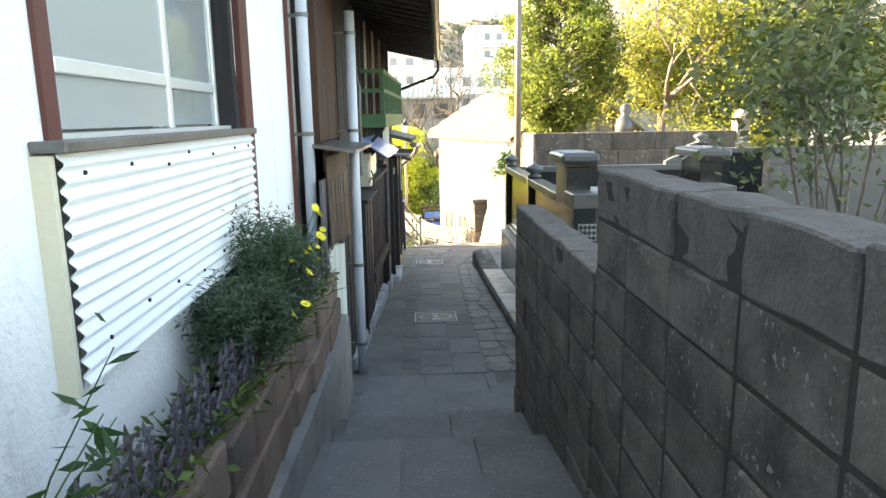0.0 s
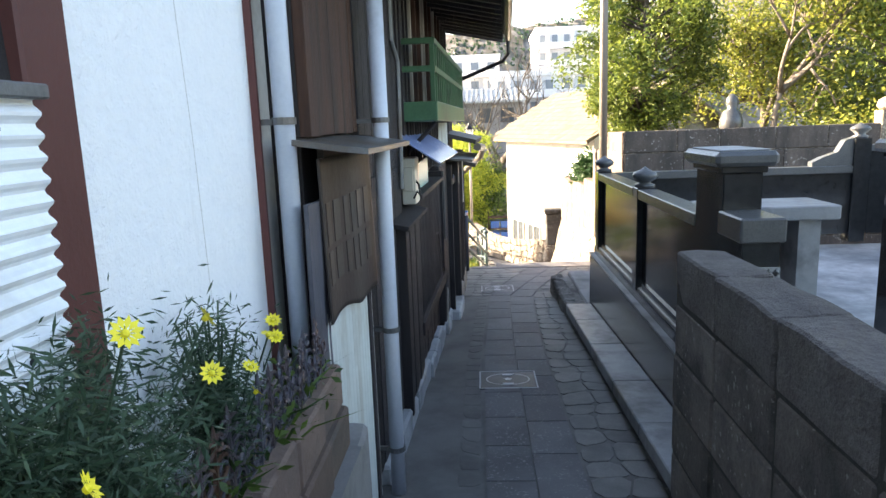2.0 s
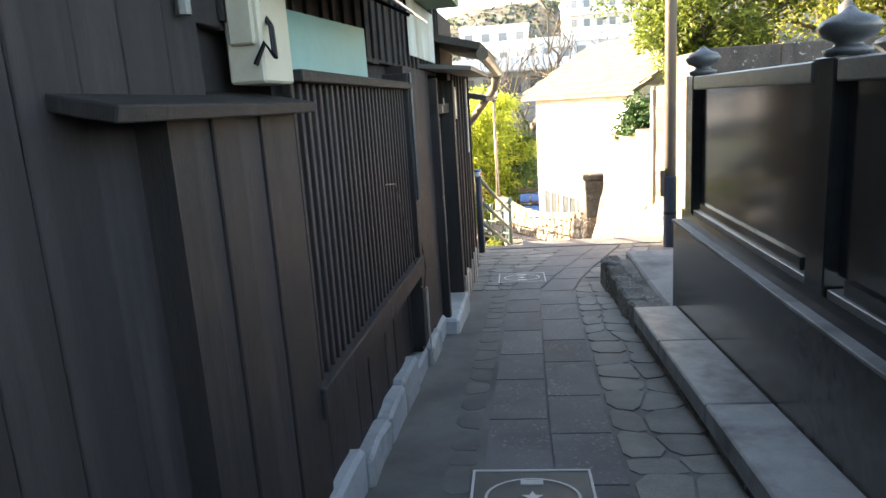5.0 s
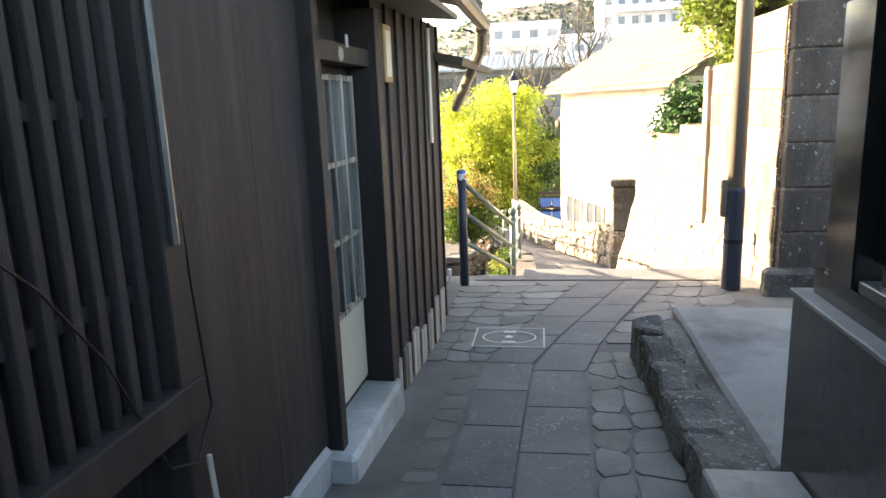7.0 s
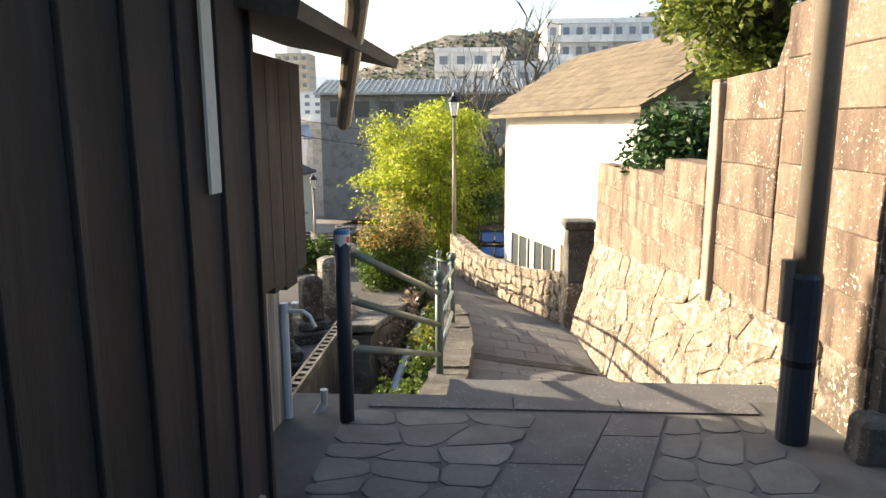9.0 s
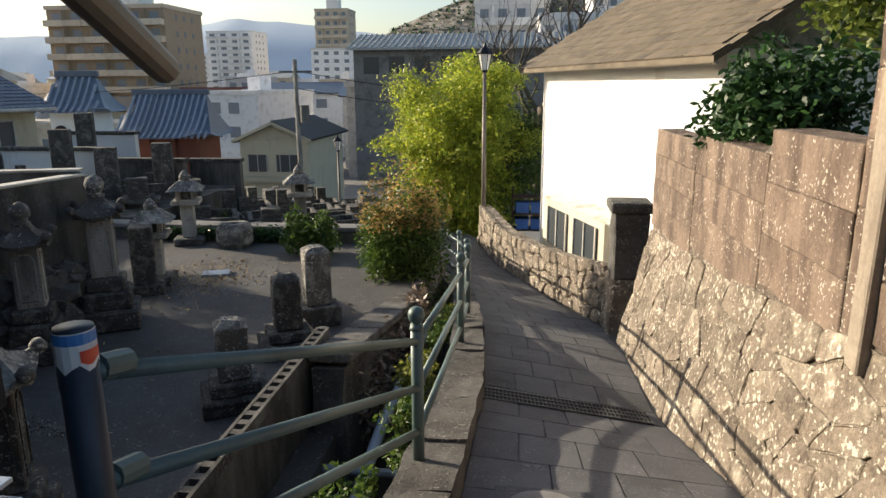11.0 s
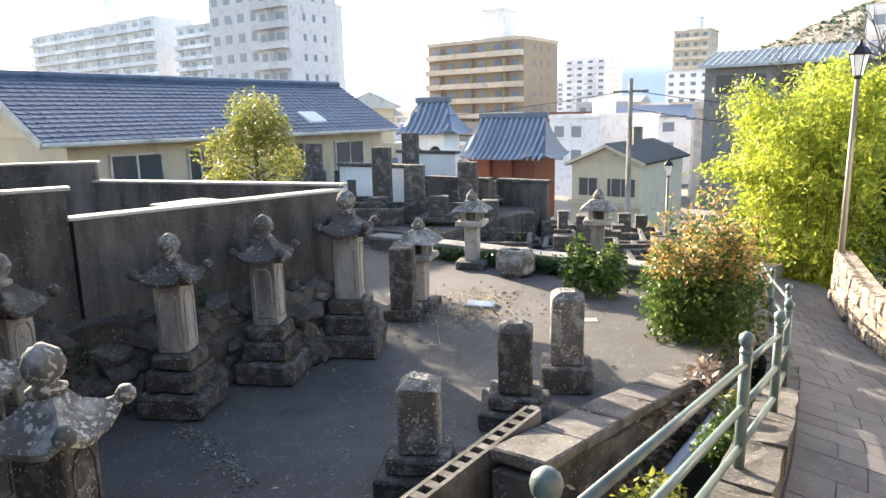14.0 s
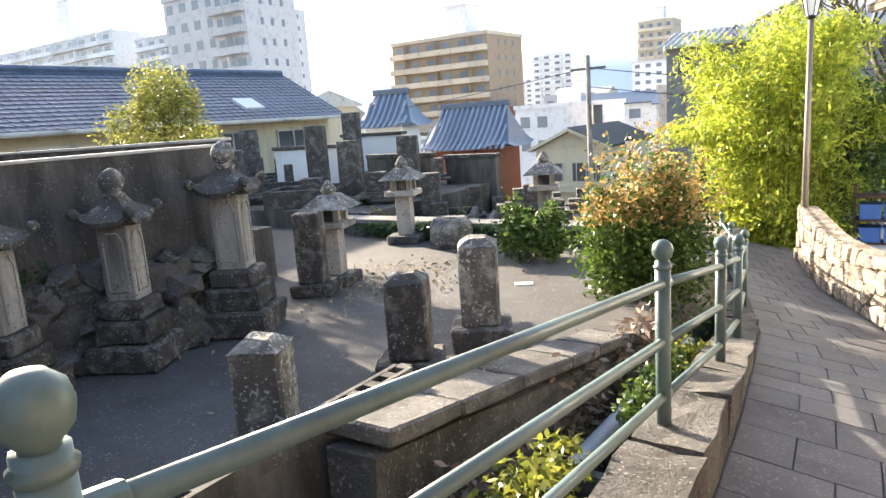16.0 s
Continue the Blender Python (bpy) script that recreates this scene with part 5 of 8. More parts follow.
# drainpipes
for y, x, z0, z1, r in ((5.15, -0.06, 0.9, 4.6, 0.043), (6.26, 0.14, lane_z(6.2) - 0.02, 3.5, 0.046)):
    p = part("drainpipe", tube([(x, S(y), z0), (x, S(y), z1)], r, 14), M["pvc"], dh, "pale blue-grey plastic drainpipe", smooth=True)
    for z in (0.42, 1.2, 2.45, 3.3):
        if z0 < z < z1:
            part("clamp", lathe([(r + 0.008, 0), (r + 0.008, 0.03)], 14, None, (x, S(y), z)), M["zinc"], p)
            part("bracket", box(x - 0.16, x - 0.04, S(y) - 0.01, S(y) + 0.01, z, z + 0.025), M["zinc"], p)
part("conduit", tube([(0.05, S(7.5), 1.95), (0.06, S(7.5), 2.9), (0.03, S(7.42), 3.05), (0.03, S(7.42), 3.6)], 0.02, 8), M["zinc"], dh, "galvanised conduit")
box_m = part("meter_box", box(0.0, 0.115, S(7.82), S(8.06), 1.79, 2.17, 0.008), M["beige_box"], dh, "beige electric meter box")
part("meter_cover", box(0.02, 0.1, S(7.8), S(7.82), 1.9, 2.1, 0.006), M["beige_box"], box_m)
part("meter_cable", tube([(0.1, S(7.79), 1.84), (0.13, S(7.8), 1.9), (0.15, S(7.82), 1.86), (0.14, S(7.84), 1.95), (0.11, S(7.88), 1.98)], 0.009, 6), M["black_metal"], box_m)
aw = part("blue_awning", rough(cut(box(-0.02, 0.4, S(7.7), S(9.6), 2.34, 2.35), 3), 0.015, 3), M["blue_sheet"], dh, "blue plastic sheet awning", tilt(0, 2.34, 33))
part("awning_strut", tube([(0.34, S(9.4), 2.33), (0.02, S(9.4), 2.3)], 0.01, 5), M["black_metal"], aw)
part("awning_cheek", side_prism([(S(8.0), 1.84), (S(9.4), 1.84), (S(9.4), 2.1), (S(8.0), 2.05)], 0.02, 0.035), M["teal_sheet"], dh, "teal corrugated plastic sheet")
# green balcony
bal = part("balcony", box(0.0, 0.3, S(8.0), S(11.6), 2.46, 2.62, 0.006), M["green_paint"], dh, "green-painted wooden balcony rail")
for z in (2.86, 3.08):
    part("rail", box(0.24, 0.29, S(8.0), S(11.6), z, z + 0.045), M["green_paint"], bal)
    part("rail", box(0.0, 0.24, S(8.0), S(8.05), z, z + 0.045), M["green_paint"], bal)
for i in range(20):
    part("baluster", box(0.25, 0.285, S(8.0 + i * 0.188), S(8.03 + i * 0.188), 2.62, 3.1), M["green_paint"], bal)
part("bracket", tube([(0.25, S(8.3), 2.45), (0.0, S(8.3), 2.2)], 0.02, 5), M["wood"], bal)

# out-of-view block added to throw shade over the lane's end and crest
part("rear_wing", box(-10.3, -3.9, S(14.6), S(17.45), -2.4, 2.85), M["wood"], dh, "unseen added block that shades the head of the slope")

# standpipe with a tap beside the end wall
tap = thing("standpipe", "grey plastic standpipe with a chrome tap", "tap", (-0.665, 15.36, -0.75))
part("pipe", tube([(0, 0, 0), (0, 0, 1.05)], 0.028, 10), M["pvc"], tap)
part("elbow", tube([(0.02, 0.0, 0.0), (0.1, 0.06, 0.22), (0.2, 0.12, 0.36), (0.2, 0.12, 0.45)], 0.026, 8), M["pvc"], tap)
t2 = part("tap", tube([(0, 0, 1.0), (0.12, 0, 1.0), (0.16, 0, 0.97), (0.19, 0, 0.9)], 0.013, 8), M["alu"], tap, "chrome tap")
part("tap_handle", box(0.05, 0.09, -0.03, 0.03, 1.04, 1.055, 0.003), M["alu"], t2)
part("foot", box(-0.15, 0.3, -0.15, 0.2, -0.2, 0.0, 0.01), M["brick"], tap)


# ---- black granite family grave beside the lane ----
fg = thing("granite_plinth", "polished black granite plinth of the family grave", "plinth", (1.43, 0, 0))
part("plinth_front", box(0, 0.14, 4.95, 11.12, -0.3, 0.69), M["granite_face"], fg)
part("plinth_end", box(0.14, 9.0, 11.02, 11.12, -0.3, 0.69), M["granite_face"], fg)
part("plinth_strip", box(-0.012, 0.16, 4.95, 11.13, 0.69, 0.71, 0.003), M["granite_pale"], fg, "pale bevelled edge strip")
part("upper_step", box(0.05, 0.2, 4.95, 11.07, 0.71, 0.8), M["granite"], fg)
part("grave_bed", box(0.14, 9.0, 4.95, 11.02, -0.3, 0.68), M["concrete"], fg)
part("paving", box(0.2, 6.5, 5.4, 10.97, 0.68, 0.76), M["marble"], fg, "pale marbled granite paving")
fence = thing("granite_fence", "polished black granite fence with panels between posts", "fence", (1.5, 0, 0.8))
for y0, y1 in ((6.98, 8.65), (8.87, 10.74)):
    part("panel", box(0.02, 0.1, y0, y1, 0.1, 0.9), M["granite"], fence)
    part("panel_sill", box(-0.02, 0.12, y0, y1, 0.0, 0.04, 0.004), M["granite_mid"], fence)
    part("panel_cap", box(-0.03, 0.15, y0, y1, 0.88, 0.97, 0.008), M["granite_mid"], fence, "grey bevelled cap rail")
    part("panel_slot", box(0.0, 0.03, y0 + 0.1, y1 - 0.1, 0.04, 0.1), M["granite"], fence)


def finial_post(y, x=0.06, h=0.98):
    p = part("post", box(x - 0.09, x + 0.09, y - 0.09, y + 0.09, 0, h, 0.006), M["granite"], fence)
    part("finial", lathe([(0.085, 0), (0.095, 0.025), (0.06, 0.035), (0.05, 0.05), (0.1, 0.075), (0.12, 0.11), (0.1, 0.14), (0.04, 0.165), (0.015, 0.185), (0.0, 0.195)], 18, None, (x, y, h)), M["granite_mid"], p, "turned onion finial", smooth=True)
    return p


finial_post(8.76)
finial_post(10.85)
# return run along the back of the plot
part("panel", box(0.12, 3.1, 10.95, 11.03, 0.1, 0.86), M["granite"], fence)
part("panel_cap", box(0.12, 3.1, 10.91, 11.07, 0.86, 0.95, 0.008), M["granite_mid"], fence, "grey bevelled cap rail")
part("panel", box(3.3, 6.4, 10.95, 11.05, 0.1, 1.12), M["granite"], fence)
part("panel_cap", box(3.3, 6.4, 10.91, 11.09, 1.12, 1.2, 0.008), M["granite_mid"], fence, "grey bevelled cap rail")
part("post", box(0.0, 0.16, 10.8, 11.05, 0, 0.9, 0.006), M["granite"], fence)
for x, h in ((1.38, 1.0), (3.2, 1.28)):
    p = part("post", box(x - 0.1, x + 0.1, 10.90, 11.10, 0, h, 0.006), M["granite"], fence)
    part("finial", lathe([(0.085, 0), (0.095, 0.025), (0.05, 0.045), (0.12, 0.11), (0.1, 0.14), (0.03, 0.17), (0.0, 0.19)], 16, None, (x, 11.00, h)), M["granite_mid"], p, "turned onion finial", smooth=True)
part("scroll", side_prism([(0, 0.9), (0.5, 0.9), (0.5, 1.3), (0.38, 1.26), (0.3, 1.12), (0.12, 1.06), (0.0, 1.0)], -0.06, 0.06), M["granite_mid"], fence, "grey scrolled shoulder", pose(2.62, 11.00, 0, 0, 0, -90))


def gate_pillar_black(name, at, label):
    """A square granite pillar with a flat cap on a wider pedestal with a pierced frieze."""
    t = thing(name, label, "pillar", at)
    part("pedestal", box(-0.04, 0.17, -0.8, -0.45, 0, 1.0, 0.006), M["granite"], t)
    part("pedestal_cap", box(-0.06, 0.19, -0.83, -0.45, 1.0, 1.14, 0.01), M["granite_mid"], t)
    fr = part("frieze", box(0.0, 0.17, -0.812, -0.8, 0.7, 0.86), M["granite_pale"], t, "pale pierced frieze tile")
    for i in range(4):
        for j in range(3):
            part("pattern", lathe([(0.02, 0), (0.024, 0.004), (0.012, 0.008)], 4), M["granite"], fr, "", pose(0.023 + i * 0.041, -0.812, 0.73 + j * 0.05, 90))
    part("shaft", box(-0.03, 0.2, -0.45, 0.06, 0, 1.36, 0.006), M["granite"], t)
    part("neck", box(-0.05, 0.22, -0.47, 0.08, 1.36, 1.4, 0.005), M["granite"], t)
    part("cap", box(-0.1, 0.27, -0.52, 0.13, 1.4, 1.49, 0.025), M["granite_mid"], t)
    part("cap_plate", box(-0.06, 0.23, -0.46, 0.07, 1.49, 1.5, 0.004), M["granite_pale"], t)
    return t


gate_pillar_black("granite_pillar", (1.5, 6.9, 0.72), "polished black granite gate pillar on a patterned pedestal")
gate_pillar_black("granite_pillar", (3.0, 7.36, 0.72), "polished black granite gate pillar facing the entrance steps")
for i in range(3):
    solid("granite_step", box(2.0, 3.3, 5.3 + i * 0.4, 5.7 + i * 0.4, 0.3, 0.72 + 0.09 * i, 0.006), M["granite_mid"], "polished dark granite entrance step", "step", group="entrance steps")
bench = thing("stone_bench", "pale granite bench slab on two blocks", "bench", (1.98, 8.3, 0.76))
part("seat", box(-0.05, 1.0, -0.3, 0.3, 0.78, 0.9, 0.01), M["granite_pale"], bench)
part("support", box(0.05, 0.18, -0.22, 0.22, 0, 0.78), M["granite_pale"], bench)
part("support", box(0.7, 0.88, -0.22, 0.22, 0, 0.78), M["granite_pale"], bench)
part("back_block", box(0.18, 0.7, 0.1, 0.2, 0, 0.78), M["brick"], bench)
ep = thing("stone_post", "pale old stone post with a rounded head", "post", (7.35, 15.1, 0.72))
part("shaft", box(-0.14, 0.14, -0.14, 0.14, 0, 1.68, 0.01), M["tuff_pale"], ep)
part("head", lathe([(0.1, 1.68), (0.17, 1.76), (0.14, 1.86), (0.05, 1.92)], 12), M["tuff_pale"], ep, smooth=True)
pt = thing("plot_wall", "low dark granite plot surround", "wall", (5.0, 8.4, 0.72), kind="structure")
part("kerb", box(-0.8, 4, -0.1, 0.1, 0, 0.2, 0.01), M["granite"], pt)
part("panel", box(0.2, 4.0, 1.3, 1.5, 0, 1.35, 0.01), M["granite_mid"], pt)
part("floor_pale", box(-0.6, 3.5, 0.1, 1.3, 0, 0.06), M["coping"], pt)
# small stone figure beyond the wall, kept plain
solid("stone_figure", rough(lathe([(0.22, 0), (0.24, 0.3), (0.2, 0.5), (0.1, 0.58), (0.13, 0.68), (0.12, 0.8), (0.04, 0.88)], 12), 0.02, 4), M["granite_mid"], "small weathered stone figure behind the wall", "statue", (5.3, 17.0, 1.95), smooth=True)
solid("figure_base", box(-0.3, 0.3, -0.3, 0.3, -1.4, 0, 0.02), M["tuff"], "square stone pedestal behind the wall", "pedestal", (5.3, 17.0, 1.95))

# kerb strip of pale granite and the broken stone kerb
kb = thing("kerb_granite", "pale speckled granite kerb beside the lane", "kerb", kind="structure")
y = 4.9
rnd = random.Random(41)
while y < 10.95:
    e = min(10.98, y + rnd.uniform(0.9, 1.2))
    if 10.98 - e < 0.4:
        e = 10.98
    zt = interp((y + e) / 2, [(4.9, 0.42), (7.5, 0.25), (10.98, 0.05)])
    bm = box(1.1, 1.427, y + 0.003, e - 0.003, -0.12, 0.0, 0.01)
    for v in bm.verts:
        v.co.z += interp(v.co.y, [(4.9, 0.42), (7.5, 0.25), (10.98, 0.05)])
    part("kerb_stone", bm, M["granite_pale"], kb)
    part("kerb_bed", rough(cut(box(1.125, 1.425, y, e, zt - 0.75, zt - 0.16)), 0.015, 5, y), M["rough_stone"], kb)
    y = e
bk = thing("kerb_broken", "broken rough stone kerb with a worn concrete pad", "kerb", kind="structure")
y = 11.0
while y < 12.8:
    e = y + rnd.uniform(0.3, 0.5)
    part("kerb_stone", rough(cut(box(1.12, 1.3, y + 0.005, e, -0.55, 0.02 - rnd.uniform(0, 0.05) - 0.03 * (y - 11), 0.02), 3), 0.045, 5, y), M["rough_stone"], bk)
    y = e
part("pad", rough(cut(box(1.42, 7.4, 11.14, 13.3, -0.6, -0.03, 0.02), 4), 0.012, 4), M["concrete"], bk, "worn concrete pad")
part("kerb_stone", rough(cut(box(1.28, 1.44, 11.14, 13.1, -0.6, -0.06, 0.02), 4), 0.03, 5), M["rough_stone"], bk)

# ---- utility pole at the head of the slope ----
up = thing("utility_pole", "tall brown steel utility pole, its lower shade put in as a dark jacket", "pole", (2.32, 15.18, -0.42))
part("shaft", tube([(0, 0, 0), (0, 0, 8.5)], 0.078, 16, None, 0.065), M["pole"], up, smooth=True)
# dark jacket stands in for the shade over the pole's lower metre
part("sleeve", lathe([(0.088, 0), (0.088, 0.95), (0.08, 0.98)], 16), M["post_dark"], up, "dark jacket standing in for shade on the pole's foot")
part("band", lathe([(0.092, 0.45), (0.092, 0.49)], 16), M["black_metal"], up)
part("cable_box", box(-0.13, -0.07, -0.03, 0.03, 0.7, 1.05, 0.005), M["pole"], up)

# ---- railing ----
POSTS = [(0.115, 17.89, -1.06), (0.1, 20.95, -1.47), (0.02, 22.8, -1.8), (-0.12, 24.3, -2.07), (-0.5, 26.9, -2.5), (-1.15, 29.5, -2.85), (-1.75, 31.8, -3.05)]
rl = thing("railing", "teal painted steel pipe railing with ball-topped posts", "railing", (0, 0, 0))
fp = thing("railing_post_end", "dark navy steel end post with a torn sticker on top", "post", (-0.285, 15.32, -0.43))
part("shaft", tube([(0, 0, 0), (0.0, 0, 1.2)], 0.046, 14), M["post_dark"], fp, smooth=True)


def wrap(r, z0, z1, a0, a1, ragged=0.0):
    """A patch of paper wrapped round the post."""
    bm = bmesh.new()
    n = 10
    cols = [[bm.verts.new((r * math.cos(a), r * math.sin(a), z)) for z in (z0 + ragged * math.sin(5 * a), z1)] for a in (radians(a0 + (a1 - a0) * k / n) for k in range(n + 1))]
    for p, q in zip(cols, cols[1:]):
        bm.faces.new((p[0], q[0], q[1], p[1]))
    return bm


st = part("sticker", wrap(0.0475, 1.105, 1.195, -180, 40, 0.012), M["label_white"], fp, "torn white, blue and red sticker")
part("sticker_band", wrap(0.0482, 1.165, 1.192, -175, 30), M["label_blue"], st, "blue band")
part("sticker_band", wrap(0.0482, 1.118, 1.15, -45, 35, 0.006), M["label_red"], st, "red band")
part("sticker_flap", wrap(0.049, 1.05, 1.17, -178, -140, 0.02), M["label_white"], st)
for x, y, z in POSTS:
    p = part("post", tube([(x, y, z - 0.1), (x, y, z + 0.92)], 0.04, 12), M["rail"], rl, smooth=True)
    part("ball", lathe([(0.044, 0.0), (0.048, 0.015), (0.03, 0.03), (0.028, 0.045), (0.05, 0.07), (0.056, 0.1), (0.048, 0.13), (0.025, 0.15), (0.0, 0.155)], 14, None, (x, y, z + 0.88)), M["rail"], p, smooth=True)
RAIL_A = 1.07
line = [(-0.285, 15.32, -0.52)] + POSTS
for a, b in zip(line, line[1:]):
    for h0, h1 in ((RAIL_A, 0.8), (RAIL_A - 0.305, 0.48), (RAIL_A - 0.615, 0.17)):
        if a is not line[0]:
            h0 = h1
        part("rail", tube([(a[0], a[1], a[2] + h0 + (0.1 if a is line[0] else 0)), (b[0], b[1], b[2] + h1)], 0.026, 10), M["rail"], rl, smooth=True)
        if a is not line[0]:
            v = (Vector(b) - Vector(a)).normalized()
            p = Vector((a[0], a[1], a[2] + h0))
            part("sleeve", tube([tuple(p + v * 0.03), tuple(p + v * 0.1)], 0.034, 10), M["rail"], rl)
        if a is line[0]:
            v = (Vector(b) - Vector(a)).normalized()
            p = Vector((a[0], a[1], a[2] + h0 + 0.1))
            part("sleeve", tube([tuple(p + v * 0.06), tuple(p + v * 0.16)], 0.036, 10), M["rail"], rl)

# second handrail on the far side of the bend
r2 = thing("railing_inner", "short dark steel railing at the bend of the footpath", "railing")
for x, y, z in ((-0.95, 26.5, -2.5), (-1.35, 28.3, -2.8), (-1.8, 30.2, -3.0)):
    part("post", tube([(x, y, z - 0.3), (x, y, z + 0.95)], 0.04, 10), M["post_dark"], r2)

# ---- street lamps ----
def street_lamp(at, h, label):
    t = thing("street_lamp", label, "lamp", at, group="street lamps")
    part("pole", tube([(0, 0, 0), (0, 0, h)], 0.075, 12, None, 0.05), M["pole"], t, smooth=True)
    part("collar", lathe([(0.06, h), (0.09, h + 0.04), (0.06, h + 0.08)], 12), M["black_metal"], t)
    hd = part("head", lathe([(0.2, h + 0.5), (0.22, h + 0.53), (0.12, h + 0.66), (0.06, h + 0.7), (0.03, h + 0.8), (0.0, h + 0.82)], 6), M["black_metal"], t)
    part("glass", lathe([(0.1, h + 0.08), (0.18, h + 0.5)], 6), M["lamp_glass"], t)
    for k in range(6):
        a = 2 * math.pi * k / 6
        part("rib", tube([(0.1 * math.cos(a), 0.1 * math.sin(a), h + 0.08), (0.19 * math.cos(a), 0.19 * math.sin(a), h + 0.5)], 0.012, 4), M["black_metal"], hd)
    return t


street_lamp((-0.42, 33.4, -3.35), 5.0, "tall brown street lamp with a six-sided lantern head")
street_lamp((-8.3, 46.0, -6.8), 5.0, "distant brown street lamp with a lantern head")


# ---- old cemetery ----
def grave_pillar(at, w, h, top, seed, rz, label, material="tomb", steps=2, d=None, foot=0.17):
    """A square memorial stone on stepped bases, its head domed or flat."""
    d = d or w
    t = thing("gravestone", label, "gravestone", at, rz, group="memorial stones")
    z = 0.0
    for i in range(steps):
        k = 1.0 + 0.55 * (steps - i)
        hh = foot if i == 0 else 0.14
        part("base", rough(cut(box(-w * k / 2, w * k / 2, -d * k / 2, d * k / 2, z, z + hh, 0.02), 2), 0.02, 5, seed + i), M["tomb_dark"], t)
        z += hh
    bm = box(-w / 2, w / 2, -d / 2, d / 2, z, z + h, 0.02)
    cut(bm, 3)
    part("shaft", rough(bm, 0.012, 6, seed), M[material], t)
    if top == "dome":
        part("head", rough(cut(prism([(-w / 2, -d / 2), (w / 2, -d / 2), (w / 2, d / 2), (-w / 2, d / 2)], z + h, z + h + 0.07, None, 0.45), 2), 0.012, 6, seed), M[material], t)
    return t


def roofed_tomb(at, s, seed, rz, label, knob=True, pale=True):
    """A tall roofed memorial: stepped base, framed shaft, curled roof, jewel."""
    t = thing("roofed_tomb", label, "tomb", at, rz, group="roofed tombs")
    z = 0.0
    for i, (w, h) in enumerate(((0.8, 0.3), (0.62, 0.26), (0.5, 0.2))):
        part("base", rough(cut(box(-w * s / 2, w * s / 2, -w * s / 2, w * s / 2, z, z + h * s, 0.03), 2), 0.025, 5, seed + i), M["tomb_dark"], t)
        z += h * s
    w = 0.34 * s
    stone = "tomb_pale" if pale else "tomb_dark"
    part("shaft", rough(cut(box(-w / 2, w / 2, -w / 2, w / 2, z, z + 0.85 * s, 0.012), 2), 0.008, 6, seed), M[stone], t)
    for a in (0, 90):
        fr = [(-0.11, 0.1), (0.11, 0.1), (0.11, 0.66), (0.06, 0.75), (-0.06, 0.75), (-0.11, 0.66)]
        for p, q in zip(fr, fr[1:] + fr[:1]):
            part("moulding", tube([(p[0] * s, -w / 2 - 0.004, z + p[1] * s), (q[0] * s, -w / 2 - 0.004, z + q[1] * s)], 0.011 * s, 4), M[stone], t, "", pose(0, 0, 0, 0, 0, a))
    z += 0.85 * s
    bm = bmesh.new()
    n = 24
    rings = []
    for r, hz, curl in ((0.18, -0.02, 0), (0.34, -0.02, 0.1), (0.36, 0.03, 0.12), (0.26, 0.1, 0.03), (0.15, 0.2, 0), (0.1, 0.27, 0)):
        ring = []
        for j in range(n):
            a = 2 * math.pi * j / n
            sq = 1 / max(abs(math.cos(a)), abs(math.sin(a)))
            corner = (sq - 1) / 0.414
            ring.append(bm.verts.new((r * s * sq * 0.86 * math.cos(a), r * s * sq * 0.86 * math.sin(a), z + (hz + curl * corner ** 2) * s)))
        rings.append(ring)
    for a, b in zip(rings, rings[1:]):
        for j in range(n):
            bm.faces.new((a[j], a[(j + 1) % n], b[(j + 1) % n], b[j]))
    bm.faces.new(rings[0][::-1])
    bm.faces.new(rings[-1])
    top = M["tomb_roof" if pale else "tomb"]
    part("roof", rough(bm, 0.015, 6, seed), top, t, "lichen-covered curled stone roof")
    for k in range(4):
        a = math.pi / 4 + k * math.pi / 2
        part("curl", lathe([(0.02, -0.05), (0.055, -0.02), (0.06, 0.02), (0.03, 0.06)], 8, None, (0.43 * s * math.cos(a), 0.43 * s * math.sin(a), z + 0.13 * s)), top, t, smooth=True)
    if knob:
        part("jewel", rough(lathe([(0.1 * s, 0.26 * s), (0.12 * s, 0.3 * s), (0.07 * s, 0.33 * s), (0.11 * s, 0.38 * s), (0.13 * s, 0.45 * s), (0.1 * s, 0.53 * s), (0.02 * s, 0.58 * s)], 12, None, (0, 0, z)), 0.01, 8, seed), M["tomb"], t, smooth=True)
    return t


